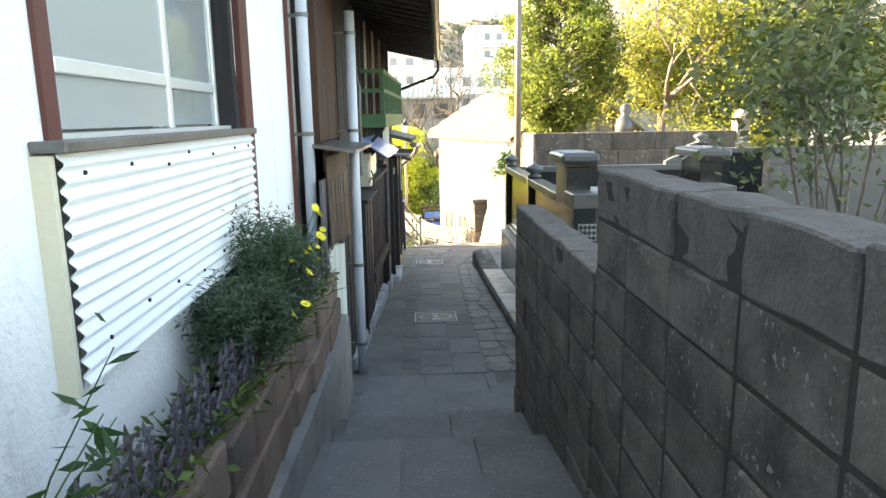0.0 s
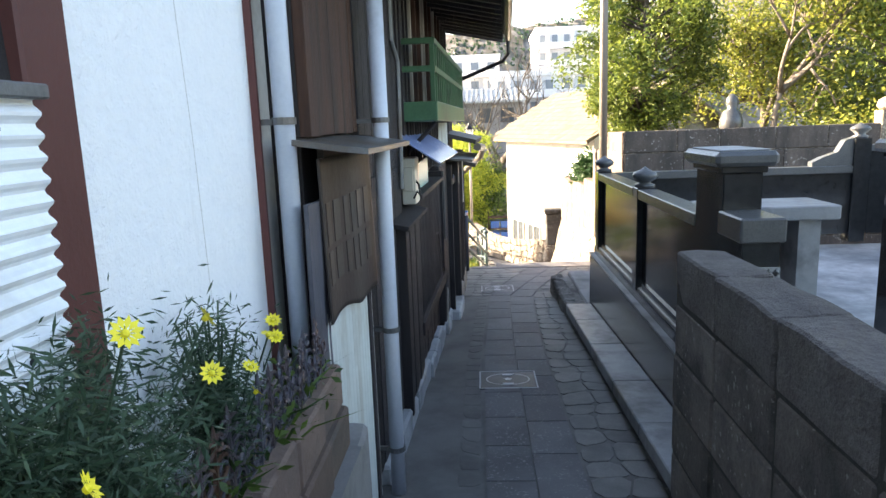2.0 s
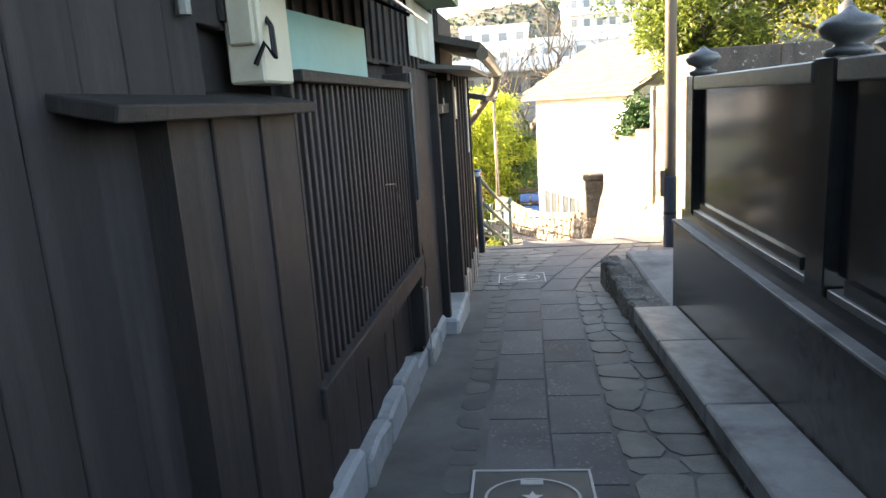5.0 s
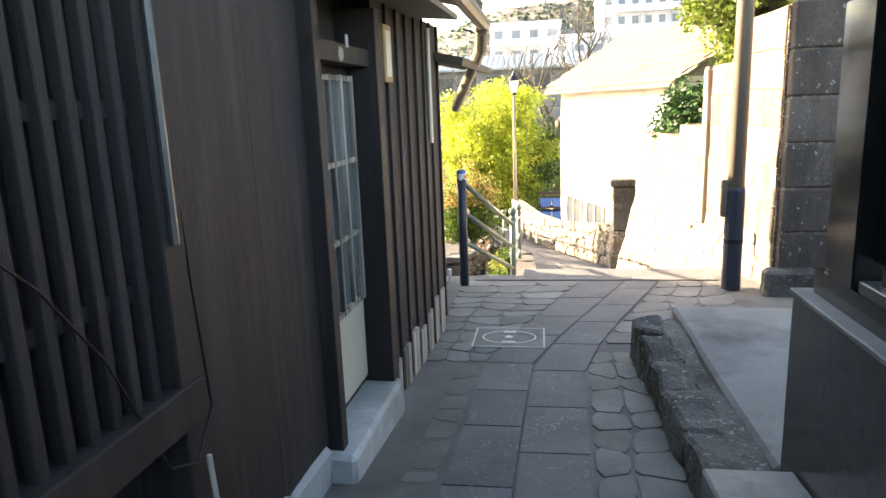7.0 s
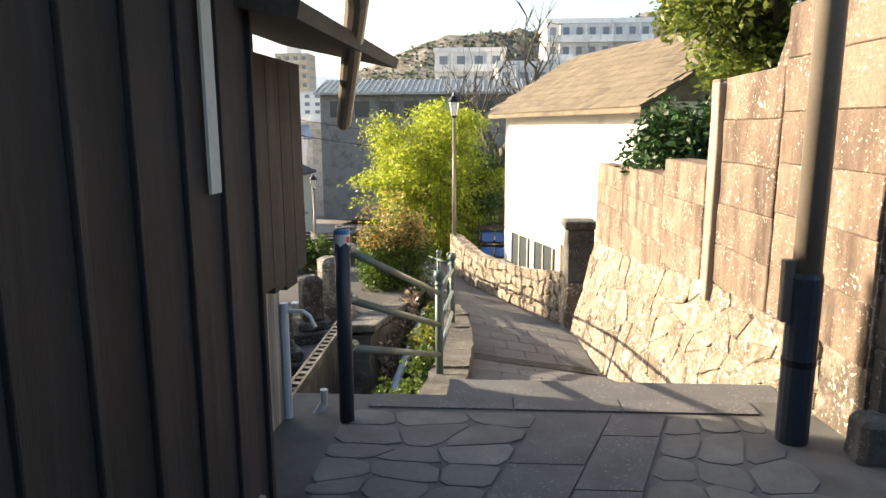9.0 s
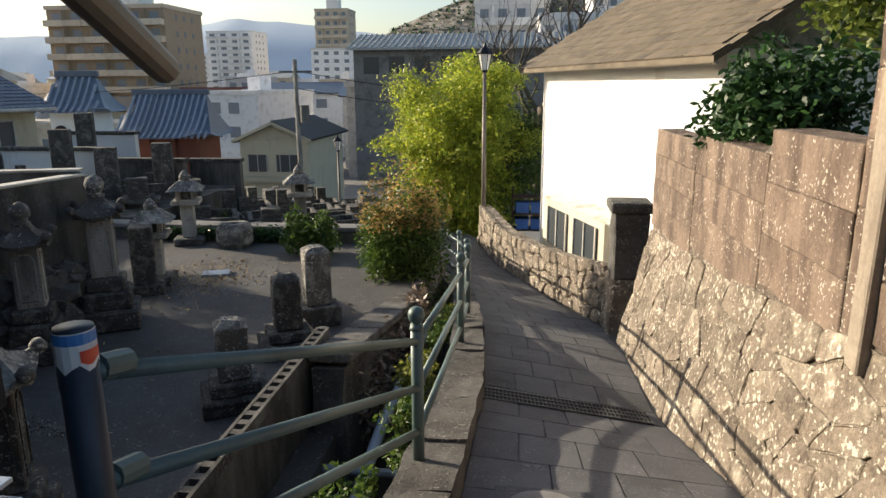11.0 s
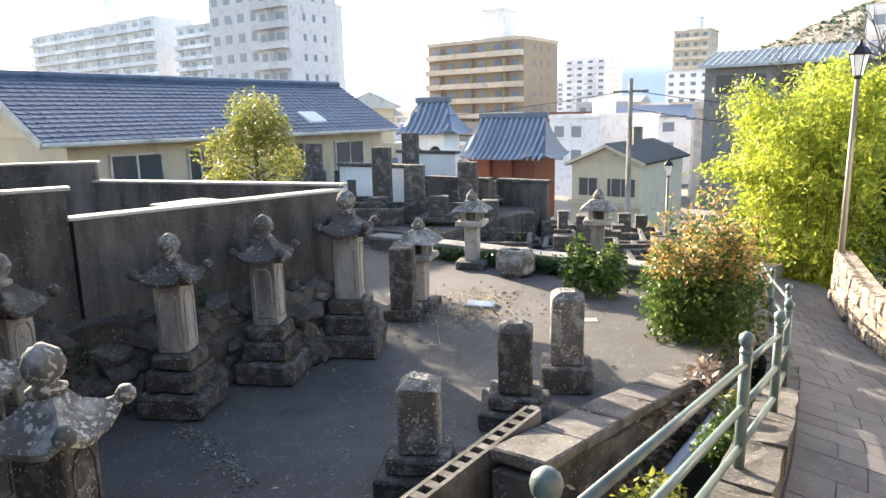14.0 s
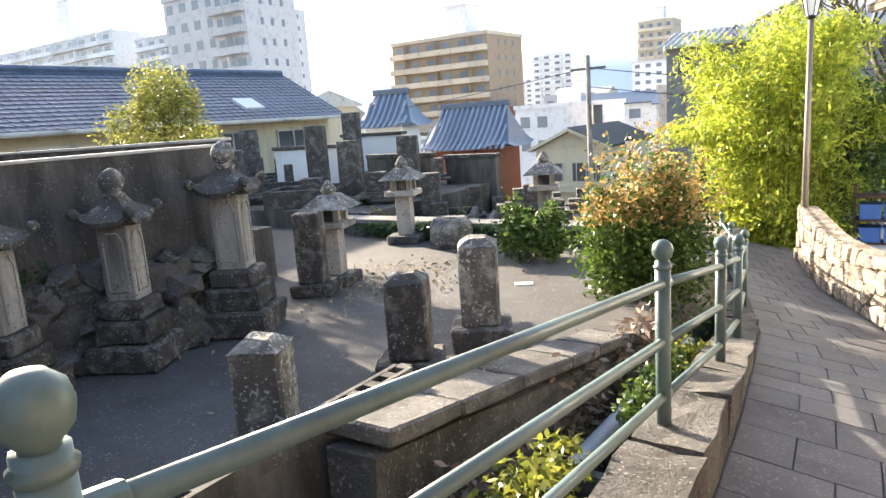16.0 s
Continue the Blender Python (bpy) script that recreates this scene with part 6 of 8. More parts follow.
def lantern(at, s, seed, label):
    t = thing("stone_lantern", label, "lantern", at, 20, group="stone lanterns")
    part("base", rough(cut(box(-0.3 * s, 0.3 * s, -0.3 * s, 0.3 * s, 0, 0.15 * s, 0.02)), 0.015, 5, seed), M["tomb_dark"], t)
    part("shaft", rough(cut(box(-0.13 * s, 0.13 * s, -0.13 * s, 0.13 * s, 0.15 * s, 0.85 * s, 0.01)), 0.01, 5, seed), M["tomb_pale"], t)
    part("table", box(-0.28 * s, 0.28 * s, -0.28 * s, 0.28 * s, 0.85 * s, 0.95 * s, 0.02), M["tomb_pale"], t)
    for x, y in ((-1, -1), (1, -1), (1, 1), (-1, 1)):
        part("fire_box_post", box(x * 0.15 * s - 0.04, x * 0.15 * s + 0.04, y * 0.15 * s - 0.04, y * 0.15 * s + 0.04, 0.95 * s, 1.15 * s), M["tomb_pale"], t)
    part("fire_box", box(-0.1 * s, 0.1 * s, -0.1 * s, 0.1 * s, 0.95 * s, 1.15 * s), M["tomb_dark"], t)
    part("roof", rough(prism([(-0.36 * s, -0.36 * s), (0.36 * s, -0.36 * s), (0.36 * s, 0.36 * s), (-0.36 * s, 0.36 * s)], 1.15 * s, 1.35 * s, None, 0.35), 0.02, 5, seed), M["tomb"], t)
    part("jewel", lathe([(0.1 * s, 1.35 * s), (0.12 * s, 1.42 * s), (0.07 * s, 1.5 * s), (0.01 * s, 1.56 * s)], 10), M["tomb"], t, smooth=True)
    return t


F = -1.97
grave_pillar((-2.25, 20.24, F), 0.33, 0.57, "dome", 1, 28, "lichen-stained square memorial stone on a stepped base")
grave_pillar((-2.19, 21.74, F), 0.34, 0.64, "dome", 2, 28, "dark square memorial stone with a domed head", "tomb_dark")
grave_pillar((-2.12, 22.78, F), 0.36, 0.75, "dome", 3, 28, "tall lichen-spotted memorial stone on a block base", "tomb", 1, None, 0.3)
roofed_tomb((-5.3, 20.0, F), 0.88, 5, 30, "tall roofed tomb with a pale framed shaft")
roofed_tomb((-5.2, 21.15, F), 0.9, 6, 30, "taller roofed tomb with pale shaft and curled roof corners")
roofed_tomb((-5.02, 22.35, F), 0.98, 7, 30, "pale roofed tomb at the end of the concrete wall")
roofed_tomb((-5.3, 18.4, F), 0.92, 8, 30, "shaded roofed tomb beside the rubble footing")
roofed_tomb((-2.68, 17.6, F), 0.88, 9, 30, "roofed tomb with a thick lichen-covered jewel", True, False)
roofed_tomb((-3.5, 17.45, F), 0.94, 10, 30, "dark weathered roofed tomb overgrown with moss", True, False)
grave_pillar((-5.36, 23.85, F), 0.36, 0.95, "flat", 11, 28, "dark upright memorial slab", "tomb_dark", 1, 0.3)
lantern((-5.5, 24.45, F), 0.95, 12, "weathered stone lantern beside the dark slab")
lantern((-6.38, 27.35, F), 1.02, 13, "pale stone lantern in front of the low wall")
solid("stone_drum", rough(cut(lathe([(0.3, 0), (0.38, 0.1), (0.38, 0.38), (0.3, 0.5), (0.12, 0.5), (0.1, 0.4)], 14)), 0.02, 5), M["tomb"], "squat round lichen-spotted stone basin", "basin", (-5.3, 27.2, F))
solid("blue_tray", box(-0.24, 0.24, -0.16, 0.16, 0, 0.05, 0.01), M["tag_blue"], "pale blue slab lying on the ground", "slab", (-4.7, 25.0, F), 20)
solid("paper_scrap", box(-0.12, 0.12, -0.08, 0.08, 0, 0.01), M["label_white"], "white scrap lying on the concrete", "litter", (-2.9, 25.2, F), 30)
rnd = random.Random(51)
bm = bmesh.new()
for i in range(260):
    p = Vector((-4.9 + rnd.gauss(0, 0.45), 24.6 + rnd.gauss(0, 0.6), F + 0.01 + abs(rnd.gauss(0, 0.05))))
    d = Vector((rnd.gauss(0, 1), rnd.gauss(0, 1), abs(rnd.gauss(0, 0.4)))).normalized() * rnd.uniform(0.1, 0.28)
    s = d.cross(Vector((0, 0, 1))).normalized() * 0.006
    bm.faces.new([bm.verts.new(v) for v in (p - s, p + s, p + d)])
solid("dry_grass", bm, M["straw"], "heap of dry orange-brown grass", "grass", kind="stuff")
# rubble and moss at the foot of the wall
rnd = random.Random(52)
for i in range(150):
    s = rnd.uniform(0.1, 0.26)
    u = rnd.random()
    bm = bmesh.new()
    bmesh.ops.create_icosphere(bm, subdivisions=2, radius=s)
    for v in bm.verts:
        v.co.z *= 0.75
    h = abs(rnd.gauss(0, 0.5)) if i % 3 else 0.0
    solid("rubble_stone", rough(bm, s * 0.6, 1.4 / s, i), M["rough_stone"], "dark mossy lump of fallen wall stone", "stone",
          (-7.2 + 1.65 * u + 0.32 - 0.25 * min(h, 0.8) + rnd.uniform(0, 0.15), 16.0 + 6.2 * u, F + s * 0.4 + min(h, 0.8)), group="fallen wall stones")
for i, (x, y) in enumerate(((-6.6, 17.4), (-6.1, 19.0), (-5.9, 20.5))):
    bush("wall_moss", "dark creeping plants over the rubble footing", (x, y, F + 0.3), 0.3, 0.9, 0.85, 1100, 0.06, "leaf_dark", 160 + i, 14, category="creeper")

# far plots: rows of darker stones, low walls and flower holders
rnd = random.Random(53)
base = grave_pillar((-7.6, 30.0, -2.27), 0.42, 1.0, "flat", 60, 28, "dark polished family gravestone in the further rows", "tomb_dark", 2)
plot = thing("grave_plot", "low dark stone plot surround among the further graves", "grave plot", (-4.2, 29.6, -2.21), 28, group="grave plots")
for x0, x1, y0, y1 in ((-0.9, 0.9, -0.7, -0.58), (-0.9, 0.9, 0.58, 0.7), (-0.9, -0.78, -0.58, 0.58), (0.78, 0.9, -0.58, 0.58)):
    part("curb", box(x0, x1, y0, y1, 0, 0.42, 0.015), M["tomb_dark"], plot)
part("step", box(-0.5, 0.5, -0.2, 0.5, 0, 0.22, 0.015), M["tomb"], plot)
for r in range(9):
    for q in range(8):
        y = 29.4 + r * 1.75 + rnd.uniform(-0.3, 0.3)
        x = -3.2 - r * 0.42 - q * 1.9 + rnd.uniform(-0.3, 0.3)
        turn = 28 + rnd.choice([0, 0, 90, 180]) + rnd.uniform(-4, 4)
        c = copy_thing(base, pose(x, y + 0.15, plot_z(x, y) + 0.15, 0, 0, turn))
        c.scale = (rnd.uniform(0.7, 1.15), rnd.uniform(0.7, 1.15), rnd.uniform(0.3, 0.72))
        if (r + q) % 2 == 0:
            copy_thing(plot, pose(x, y, plot_z(x, y) + 0.005, 0, 0, turn))
pv = thing("wall_path_left", "pale rubble wall along the path below the bamboo", "wall", kind="structure")
for i in range(24):
    y = 30.2 + i * 0.55
    x = interp(y, SLOPE_L) - 0.35
    part("stone", rough(cut(box(x - 0.2, x + 0.15, y, y + 0.54, slope_z(y) - 0.3, slope_z(y) + 0.85, 0.04), 2), 0.05, 3, y), M["tuff_pale"], pv)
lantern((-4.8, 30.0, -2.27), 1.1, 14, "stone lantern among the further graves")
solid("plot_wall_far", cut(box(-14, -6.8, 24.2, 24.5, -2.2, -1.2)), M["concrete_wall"], "dark stained plot wall", "wall", kind="structure")
pw = thing("wall_white_plot", "white-rendered stepped plot wall with dark coping", "wall", kind="structure")
for i, (x0, x1, y, z) in enumerate(((-13.5, -10.6, 31.0, -0.35), (-10.6, -8.6, 31.6, -0.7), (-14.5, -12, 35, -0.2), (-9.4, -7.8, 33.5, -0.9))):
    part("panel", box(x0, x1, y - 0.1, y + 0.1, -4.5, z), M["concrete_wall" if i % 2 else "white_wall"], pw)
    part("coping", box(x0 - 0.05, x1 + 0.05, y - 0.16, y + 0.16, z, z + 0.1, 0.01), M["tomb_dark"], pw)
for i, (x, y, z, h) in enumerate(((-11.2, 30.2, -1.6, 1.7), (-9.6, 29.6, -1.6, 1.3), (-12.4, 33, -1.6, 2.0), (-8.9, 31.0, -1.6, 1.3), (-15.2, 31.5, -1.6, 1.7), (-13.6, 29.5, -1.6, 1.2))):
    grave_pillar((x, y, z), 0.5, h, "flat", 70 + i, 24, "tall dark memorial slab above the plot wall", "tomb_dark", 1, 0.3)
solid("plot_terrace", box(-20, -8.0, 28.2, 34, -4.0, -1.6), M["concrete_wall"], "raised stained terrace of the upper plots", "terrace", kind="structure")
for i, (x, y) in enumerate(((-8.2, 28.6), (-7.0, 30.4), (-9.6, 30.6))):
    v = thing("flower_vase", "stone grave vase with pale flowers", "vase", (x, y, plot_z(x, y)), group="grave vases")
    part("vase", lathe([(0.07, 0), (0.06, 0.2), (0.08, 0.3)], 10), M["granite_pale"], v)
    tagged(linked("flowers", leaf_mesh([Vector((rnd.gauss(0, 0.1), rnd.gauss(0, 0.1), 0.4 + rnd.gauss(0, 0.08))) for _ in range(120)], 0.07, rnd), M["leaf_olive"], v), kind="stuff")
slide = solid("stone_trough", rough(box(-0.9, 0.9, -0.15, 0.15, 0.2, 0.4, 0.05), 0.02, 4), M["granite_pale"], "pale stone trough set aslant", "trough", (-4.6, 31.5, -2.6), 20)

bm = bmesh.new()
for i in range(200):
    u = rnd.random()
    p = Vector((-4.9 + 1.5 * u + rnd.gauss(0, 0.05), 19.7 - 0.35 * u + rnd.gauss(0, 0.06), F))
    s = rnd.uniform(0.006, 0.02)
    bmesh.ops.create_icosphere(bm, subdivisions=1, radius=s, matrix=Matrix.Translation(p + Vector((0, 0, s * 0.4))))
solid("gravel_line", bm, M["tomb"], "loose pebbles along a crack in the concrete", "gravel", kind="stuff")
litter = [Vector((rnd.uniform(-5, -1.4), rnd.uniform(18, 27.4), F + 0.008)) for _ in range(110)] + [Vector((-4.6 + rnd.gauss(0, 0.5), 24.8 + rnd.gauss(0, 0.7), F + 0.01)) for _ in range(420)]
tagged(linked("leaf_litter", leaf_mesh(litter, 0.06, rnd, 0.5, 0.0), M["straw"]), "dry fallen leaves on the cemetery floor", "leaf litter", kind="stuff")

# plants
bush("hedge_bush", "large green bush with orange-brown tips by the railing", (-1.32, 25.4, -2.35), 0.95, 1.0, 2.15, 19000, 0.075, "leaf_green", 61, 40, stems=14, second="leaf_rust", share=0.55)
bush("round_bush", "bright green glossy bush on the concrete", (-3.5, 26.6, F), 0.62, 0.55, 0.95, 3000, 0.1, "leaf_green", 62, 16)
bush("ivy", "dark ivy over the low retaining wall", (-5.4, 27.55, F), 2.6, 0.12, 0.36, 2600, 0.08, "leaf_dark", 63, 30, category="ivy")
for i, (x, y, z) in enumerate(((-0.2, 18.9, -1.55), (-0.22, 20.0, -1.65), (-0.25, 21.9, -1.85), (-0.4, 23.4, -2.2), (-0.3, 17.6, -1.4))):
    bush("kerb_weeds", "light green weeds growing behind the kerb", (x, y, z), 0.22, 0.55, 0.36, 900, 0.06, "leaf_olive" if i % 2 else "leaf_green", 64 + i, 12, category="weeds")
for i, (y, s) in enumerate(((20.6, 0.5), (22.0, 0.6), (23.4, 0.6))):
    bush("dry_weeds", "dry greyish stalks hanging down the gully wall", (-0.85, y, -2.7), 0.18, 0.7, 1.1, 1100, 0.09, "twig", 80 + i, 14, category="weeds")
pp = thing("drain_pipe_gully", "long grey-white drain pipe lying in the gully", "pipe")
part("pipe", tube([(-0.55, 17.0, -2.2), (-0.6, 20.0, -2.0), (-0.62, 24.5, -2.25)], 0.06, 10), M["pvc"], pp, smooth=True)
part("branch", tube([(-0.3, 19.2, -2.05), (-1.2, 19.3, -2.1)], 0.04, 8), M["pvc"], pp)
for y in (18.5, 21.5):
    part("cross_pipe_stay", box(-0.95, -0.2, y - 0.04, y + 0.04, -2.35, -2.2), M["concrete"], pp)

# bamboo clump, street tree and shrubs
rnd = random.Random(90)
bam = thing("bamboo_grove", "tall sunlit yellow-green bamboo clump", "bamboo", (-1.5, 37.5, -3.9))
bm, spots = bmesh.new(), []
for i in range(64):
    a, r = rnd.uniform(0, 6.28), math.sqrt(rnd.random()) * 1.5
    b = Vector((r * math.cos(a) * 1.1, r * math.sin(a), 0))
    high = rnd.uniform(4.2, 6.9) - 0.55 * r
    way = Vector((math.cos(a), math.sin(a), 0)) * rnd.uniform(0.2, 1.0)
    path = [b, b * 1.08 + Vector((0, 0, high * 0.6)), b * 1.15 + way * 0.45 + Vector((0, 0, high * 0.92)), b * 1.2 + way * 1.0 + Vector((0, 0, high * 0.93))]
    tube([tuple(p) for p in path], 0.02, 4, bm, 0.005)
    for k in range(18):
        u = rnd.uniform(0.1, 1.0) ** 1.8
        f = min(2, int(u * 3))
        c = path[f].lerp(path[f + 1], u * 3 - f) + Vector((rnd.gauss(0, 0.3), rnd.gauss(0, 0.3), rnd.gauss(0, 0.12)))
        s_ = rnd.uniform(0.2, 0.42)
        for q in range(60):
            d = Vector((rnd.gauss(0, 1), rnd.gauss(0, 1), rnd.gauss(0.1, 0.5))) * s_ * 0.75
            spots.append(c + d - Vector((0, 0, 0.35 * d.xy.length)))
tagged(part("cane", bm, M["leaf_olive"], bam), kind="stuff")
linked("foliage", leaf_mesh(spots, 0.16, rnd, 0.3, 0.6), M["leaf_bamboo"], bam)
bush("green_shrub", "dark green shrub behind the bamboo", (0.4, 38.5, -3.6), 1.4, 1.4, 4.2, 9000, 0.14, "leaf_green", 91, 26)


# ---- white house beyond the retaining wall; its long front looks across the slope ----
wr = thing("house_white_barn", "white-walled house with a brown shingle roof and small lean-to windows", "house", (3.85, 25.3, 0), 19.1)
part("wall", box(0, 5.2, 0, 8.05, -3.4, 1.85), M["white_wall"], wr)
part("gable", prism([(0, 0), (5.2, 0), (2.6, 1.7)], 0, 0.1), M["tomb_pale"], wr, "", pose(0, 0.1, 1.85, 90, 0, 0))
roof = bmesh.new()
prof = [(-0.55, 1.72), (2.6, 3.62), (5.75, 1.72), (5.75, 1.62), (2.6, 3.5), (-0.55, 1.62)]
a = [roof.verts.new((x, -0.5, z)) for x, z in prof]
b = [roof.verts.new((x, 8.5, z)) for x, z in prof]
for i in range(6):
    roof.faces.new((a[i], a[(i + 1) % 6], b[(i + 1) % 6], b[i]))
roof.faces.new(a[::-1])
roof.faces.new(b)
bmesh.ops.recalc_face_normals(roof, faces=roof.faces)
rf = part("roof", roof, M["roof_brown"], wr)
rnd = random.Random(71)
sh = box(-0.16, 0.16, -0.2, 0.2, 0, 0.02)
me = bpy.data.meshes.new("shingle")
sh.to_mesh(me)
sh.free()
for i in range(11):
    for j in range(22):
        x = -0.42 + i * 0.275
        linked("shingle", me, M["roof_brown"], rf, pose(x, -0.28 + j * 0.41 + (0.2 if i % 2 else 0), 1.73 + (x + 0.55) * 0.603, 0, -31.1 + 3, rnd.uniform(-1.5, 1.5)))
part("eave_board", box(-0.5, -0.46, -0.5, 8.5, 1.6, 1.68), M["coping"], wr)
lean = part("lean_to_roof", box(-0.75, 0.0, 2.6, 6.3, -1.4, -1.34), M["cream_sheet"], wr, "small pale lean-to roof", pose(0, 0, 0, 0, -8, 0))
lw = part("lean_to_wall", box(-0.6, 0, 2.7, 6.2, -3.4, -1.45), M["cream_plaster"], wr)
for y in (3.0, 4.6):
    w = part("window", box(-0.63, -0.6, y, y + 1.2, -2.5, -1.6), M["dark_glass"], wr)
    for yy in (y, y + 0.58, y + 1.15):
        part("frame", box(-0.66, -0.63, yy, yy + 0.05, -2.5, -1.6), M["coping"], w)
shelf = thing("crate_rack", "rack of blue plastic crates beside the white house", "rack", (0.95, 36.2, -3.7))
for i in range(3):
    part("shelf", box(-0.6, 0.6, -0.3, 0.3, 0.3 + i * 0.55, 0.34 + i * 0.55), M["wood_brown"], shelf)
for x in (-0.6, 0.56):
    part("upright", box(x, x + 0.04, -0.3, 0.3, 0, 1.7), M["wood_brown"], shelf)
cr = thing("crate", "blue plastic crate on the rack", "crate", (0.7, 36.2, -3.36), group="blue crates")
part("bin", box(-0.22, 0.22, -0.25, 0.25, 0, 0.36, 0.02), M["blue_plastic"], cr)
part("rim", box(-0.24, 0.24, -0.27, 0.27, 0.33, 0.36, 0.005), M["blue_plastic"], cr)
for x, z in ((1.2, -3.36), (0.7, -2.81), (1.2, -2.81)):
    copy_thing(cr, pose(x, 36.2, z))

# ---- trees and shrubs on the right ----
clump_tree("camphor_tree", "dense evergreen tree rising behind the stone wall", (4.5, 21.2, 0.35), 6.6, 1.7, 1.9, 95, 430, 0.12, "leaf_sun", "bark_dark", 101, 0.52, 0.3)
tree("bare_shrub_tree", "pale-barked half-bare tree behind the wall", (6.7, 18.6, 0.6), 5.8, 0.13, 1.9, 2500, 0.14, "leaf_olive", "bark", 102, 4, puff=0.5, kids=3, trunk_share=0.3)
clump_tree("evergreen_tree", "tall sunlit evergreen beyond the graves", (10.2, 19.5, 0.5), 8.0, 0.5, 2.5, 110, 420, 0.13, "leaf_sun", "bark_dark", 103, 0.6, 0.35)
clump_tree("evergreen_tree", "bright green conifer beyond the graves", (13.6, 17.6, 0.6), 8.5, 0.5, 2.6, 120, 420, 0.11, "leaf_sun", "bark_dark", 104, 0.55, 0.35)
tree("evergreen_tree", "thin sunlit tree at the back of the burial ground", (8.6, 23.2, 0.3), 5.4, 0.2, 2.2, 12000, 0.13, "leaf_olive", "bark_dark", 105, 3, puff=0.8, kids=4, trunk_share=0.34)
bush("hedge_low", "low bright green hedge behind the far wall", (7.8, 16.4, 0.7), 2.2, 0.5, 1.9, 5000, 0.1, "leaf_olive", 106, 24)
bush("wall_shrub", "dark green clipped shrub on top of the retaining wall", (3.05, 20.6, 0.55), 0.75, 0.95, 1.15, 5000, 0.1, "leaf_dark", 107, 26)
bush("corner_shrub", "sparse shrub beside the pale stump", (3.9, 19.0, 0.6), 0.4, 0.4, 0.6, 900, 0.08, "leaf_green", 108, 10)
sk = tree("multi_stem_shrub", "many-stemmed shrub with small grey-green leaves behind the block wall", (2.62, 4.0, 1.05), 2.7, 0.03, 0.66, 2300, 0.07, "leaf_hedge", "bark", 109, 3, puff=0.34, kids=4, trunk_share=0.3, low=0.35, category="shrub")
for i in range(7):
    a = i * 0.9
    part("stem", tube([(0.05 * math.cos(a), 0.05 * math.sin(a), 0), (0.16 * math.cos(a), 0.16 * math.sin(a), 0.6), (0.34 * math.cos(a), 0.34 * math.sin(a), 1.4)], 0.018, 6, None, 0.008), M["bark"], sk)
tree("bare_tree", "large bare winter tree behind the bamboo", (1.2, 41.0, -4.2), 11.5, 0.42, 4.2, 0, 0.1, "twig", "bark_dark", 110, 5, 0.55, kids=3, trunk_share=0.33)
tree("bare_tree", "slender bare tree with pale twigs", (-4.0, 45.0, -5.2), 9, 0.26, 3, 0, 0.1, "twig", "bark_dark", 111, 5, 0.55, kids=3, trunk_share=0.33)
clump_tree("round_tree", "rounded olive-green tree behind the cemetery wall", (-11.0, 25.8, -3.0), 4.3, 1.5, 1.05, 30, 620, 0.075, "leaf_round", "bark_dark", 112, 0.46, 0.3, 0.11)


# ---- houses of the town ----
def window_unit(w, h):
    bm = box(-w / 2, w / 2, -0.03, 0.03, 0, h)
    me = bpy.data.meshes.new("window")
    bm.to_mesh(me)
    bm.free()
    return me


def frame_unit(w, h):
    bm = bmesh.new()
    for x0, x1, z0, z1 in ((-w / 2 - 0.06, -w / 2, -0.06, h + 0.06), (w / 2, w / 2 + 0.06, -0.06, h + 0.06), (-w / 2, w / 2, h, h + 0.06), (-w / 2, w / 2, -0.06, 0), (-0.03, 0.03, 0, h)):
        box(x0, x1, -0.07, 0.0, z0, z1, 0, bm)
    me = bpy.data.meshes.new("window_frame")
    bm.to_mesh(me)
    bm.free()
    return me


def apartment(label, x0, x1, y0, y1, z0, z1, floors, bays, wall, front, side_windows=True, balcony=True, tower=None):
    """A block of flats: balconies and windows on the front, windows on the end wall."""
    t = thing("apartment_building", label, "building", ((x0 + x1) / 2, y0, z0), group="blocks of flats")
    w, d, h = x1 - x0, y1 - y0, z1 - z0
    part("wall", box(-w / 2, w / 2, 0, d, 0, h), M[wall], t)
    part("parapet", box(-w / 2 - 0.2, w / 2 + 0.2, -0.3, d + 0.2, h, h + 0.7), M[front], t)
    fh, bw = h / floors, w / bays
    win = window_unit(bw * 0.46, fh * 0.44)
    for f in range(floors):
        z = f * fh
        if balcony:
            for b in range(bays):
                xc = -w / 2 + (b + 0.5) * bw
                part("balcony", box(xc - bw * 0.49, xc + bw * 0.49, -1.3, 0, z, z + fh * 0.36), M[front], t)
        for b in range(bays):
            xc = -w / 2 + (b + 0.5) * bw
            linked("window", win, M["haze_glass"], t, pose(xc, -0.03, z + fh * 0.36))
            if balcony and b % 2 == 0:
                part("divider", box(xc + bw * 0.46, xc + bw * 0.5, -1.2, 0, z, z + fh * 0.92), M[wall], t)
        if side_windows:
            for k in (0.3, 0.5, 0.72):
                linked("window", win, M["haze_glass"], t, pose(w / 2 + 0.02, d * k, z + fh * 0.4, 0, 0, 90) @ Matrix.Diagonal((0.35, 1, 0.8, 1)))
    if tower:
        part("tower", box(tower[0], tower[1], 3, 8, h + 0.5, h + tower[2]), M["apt_white"], t)
        part("tower_cap", box(tower[0] - 0.3, tower[1] + 0.3, 2.7, 8.3, h + tower[2], h + tower[2] + 0.5), M["apt_white"], t)
    return t


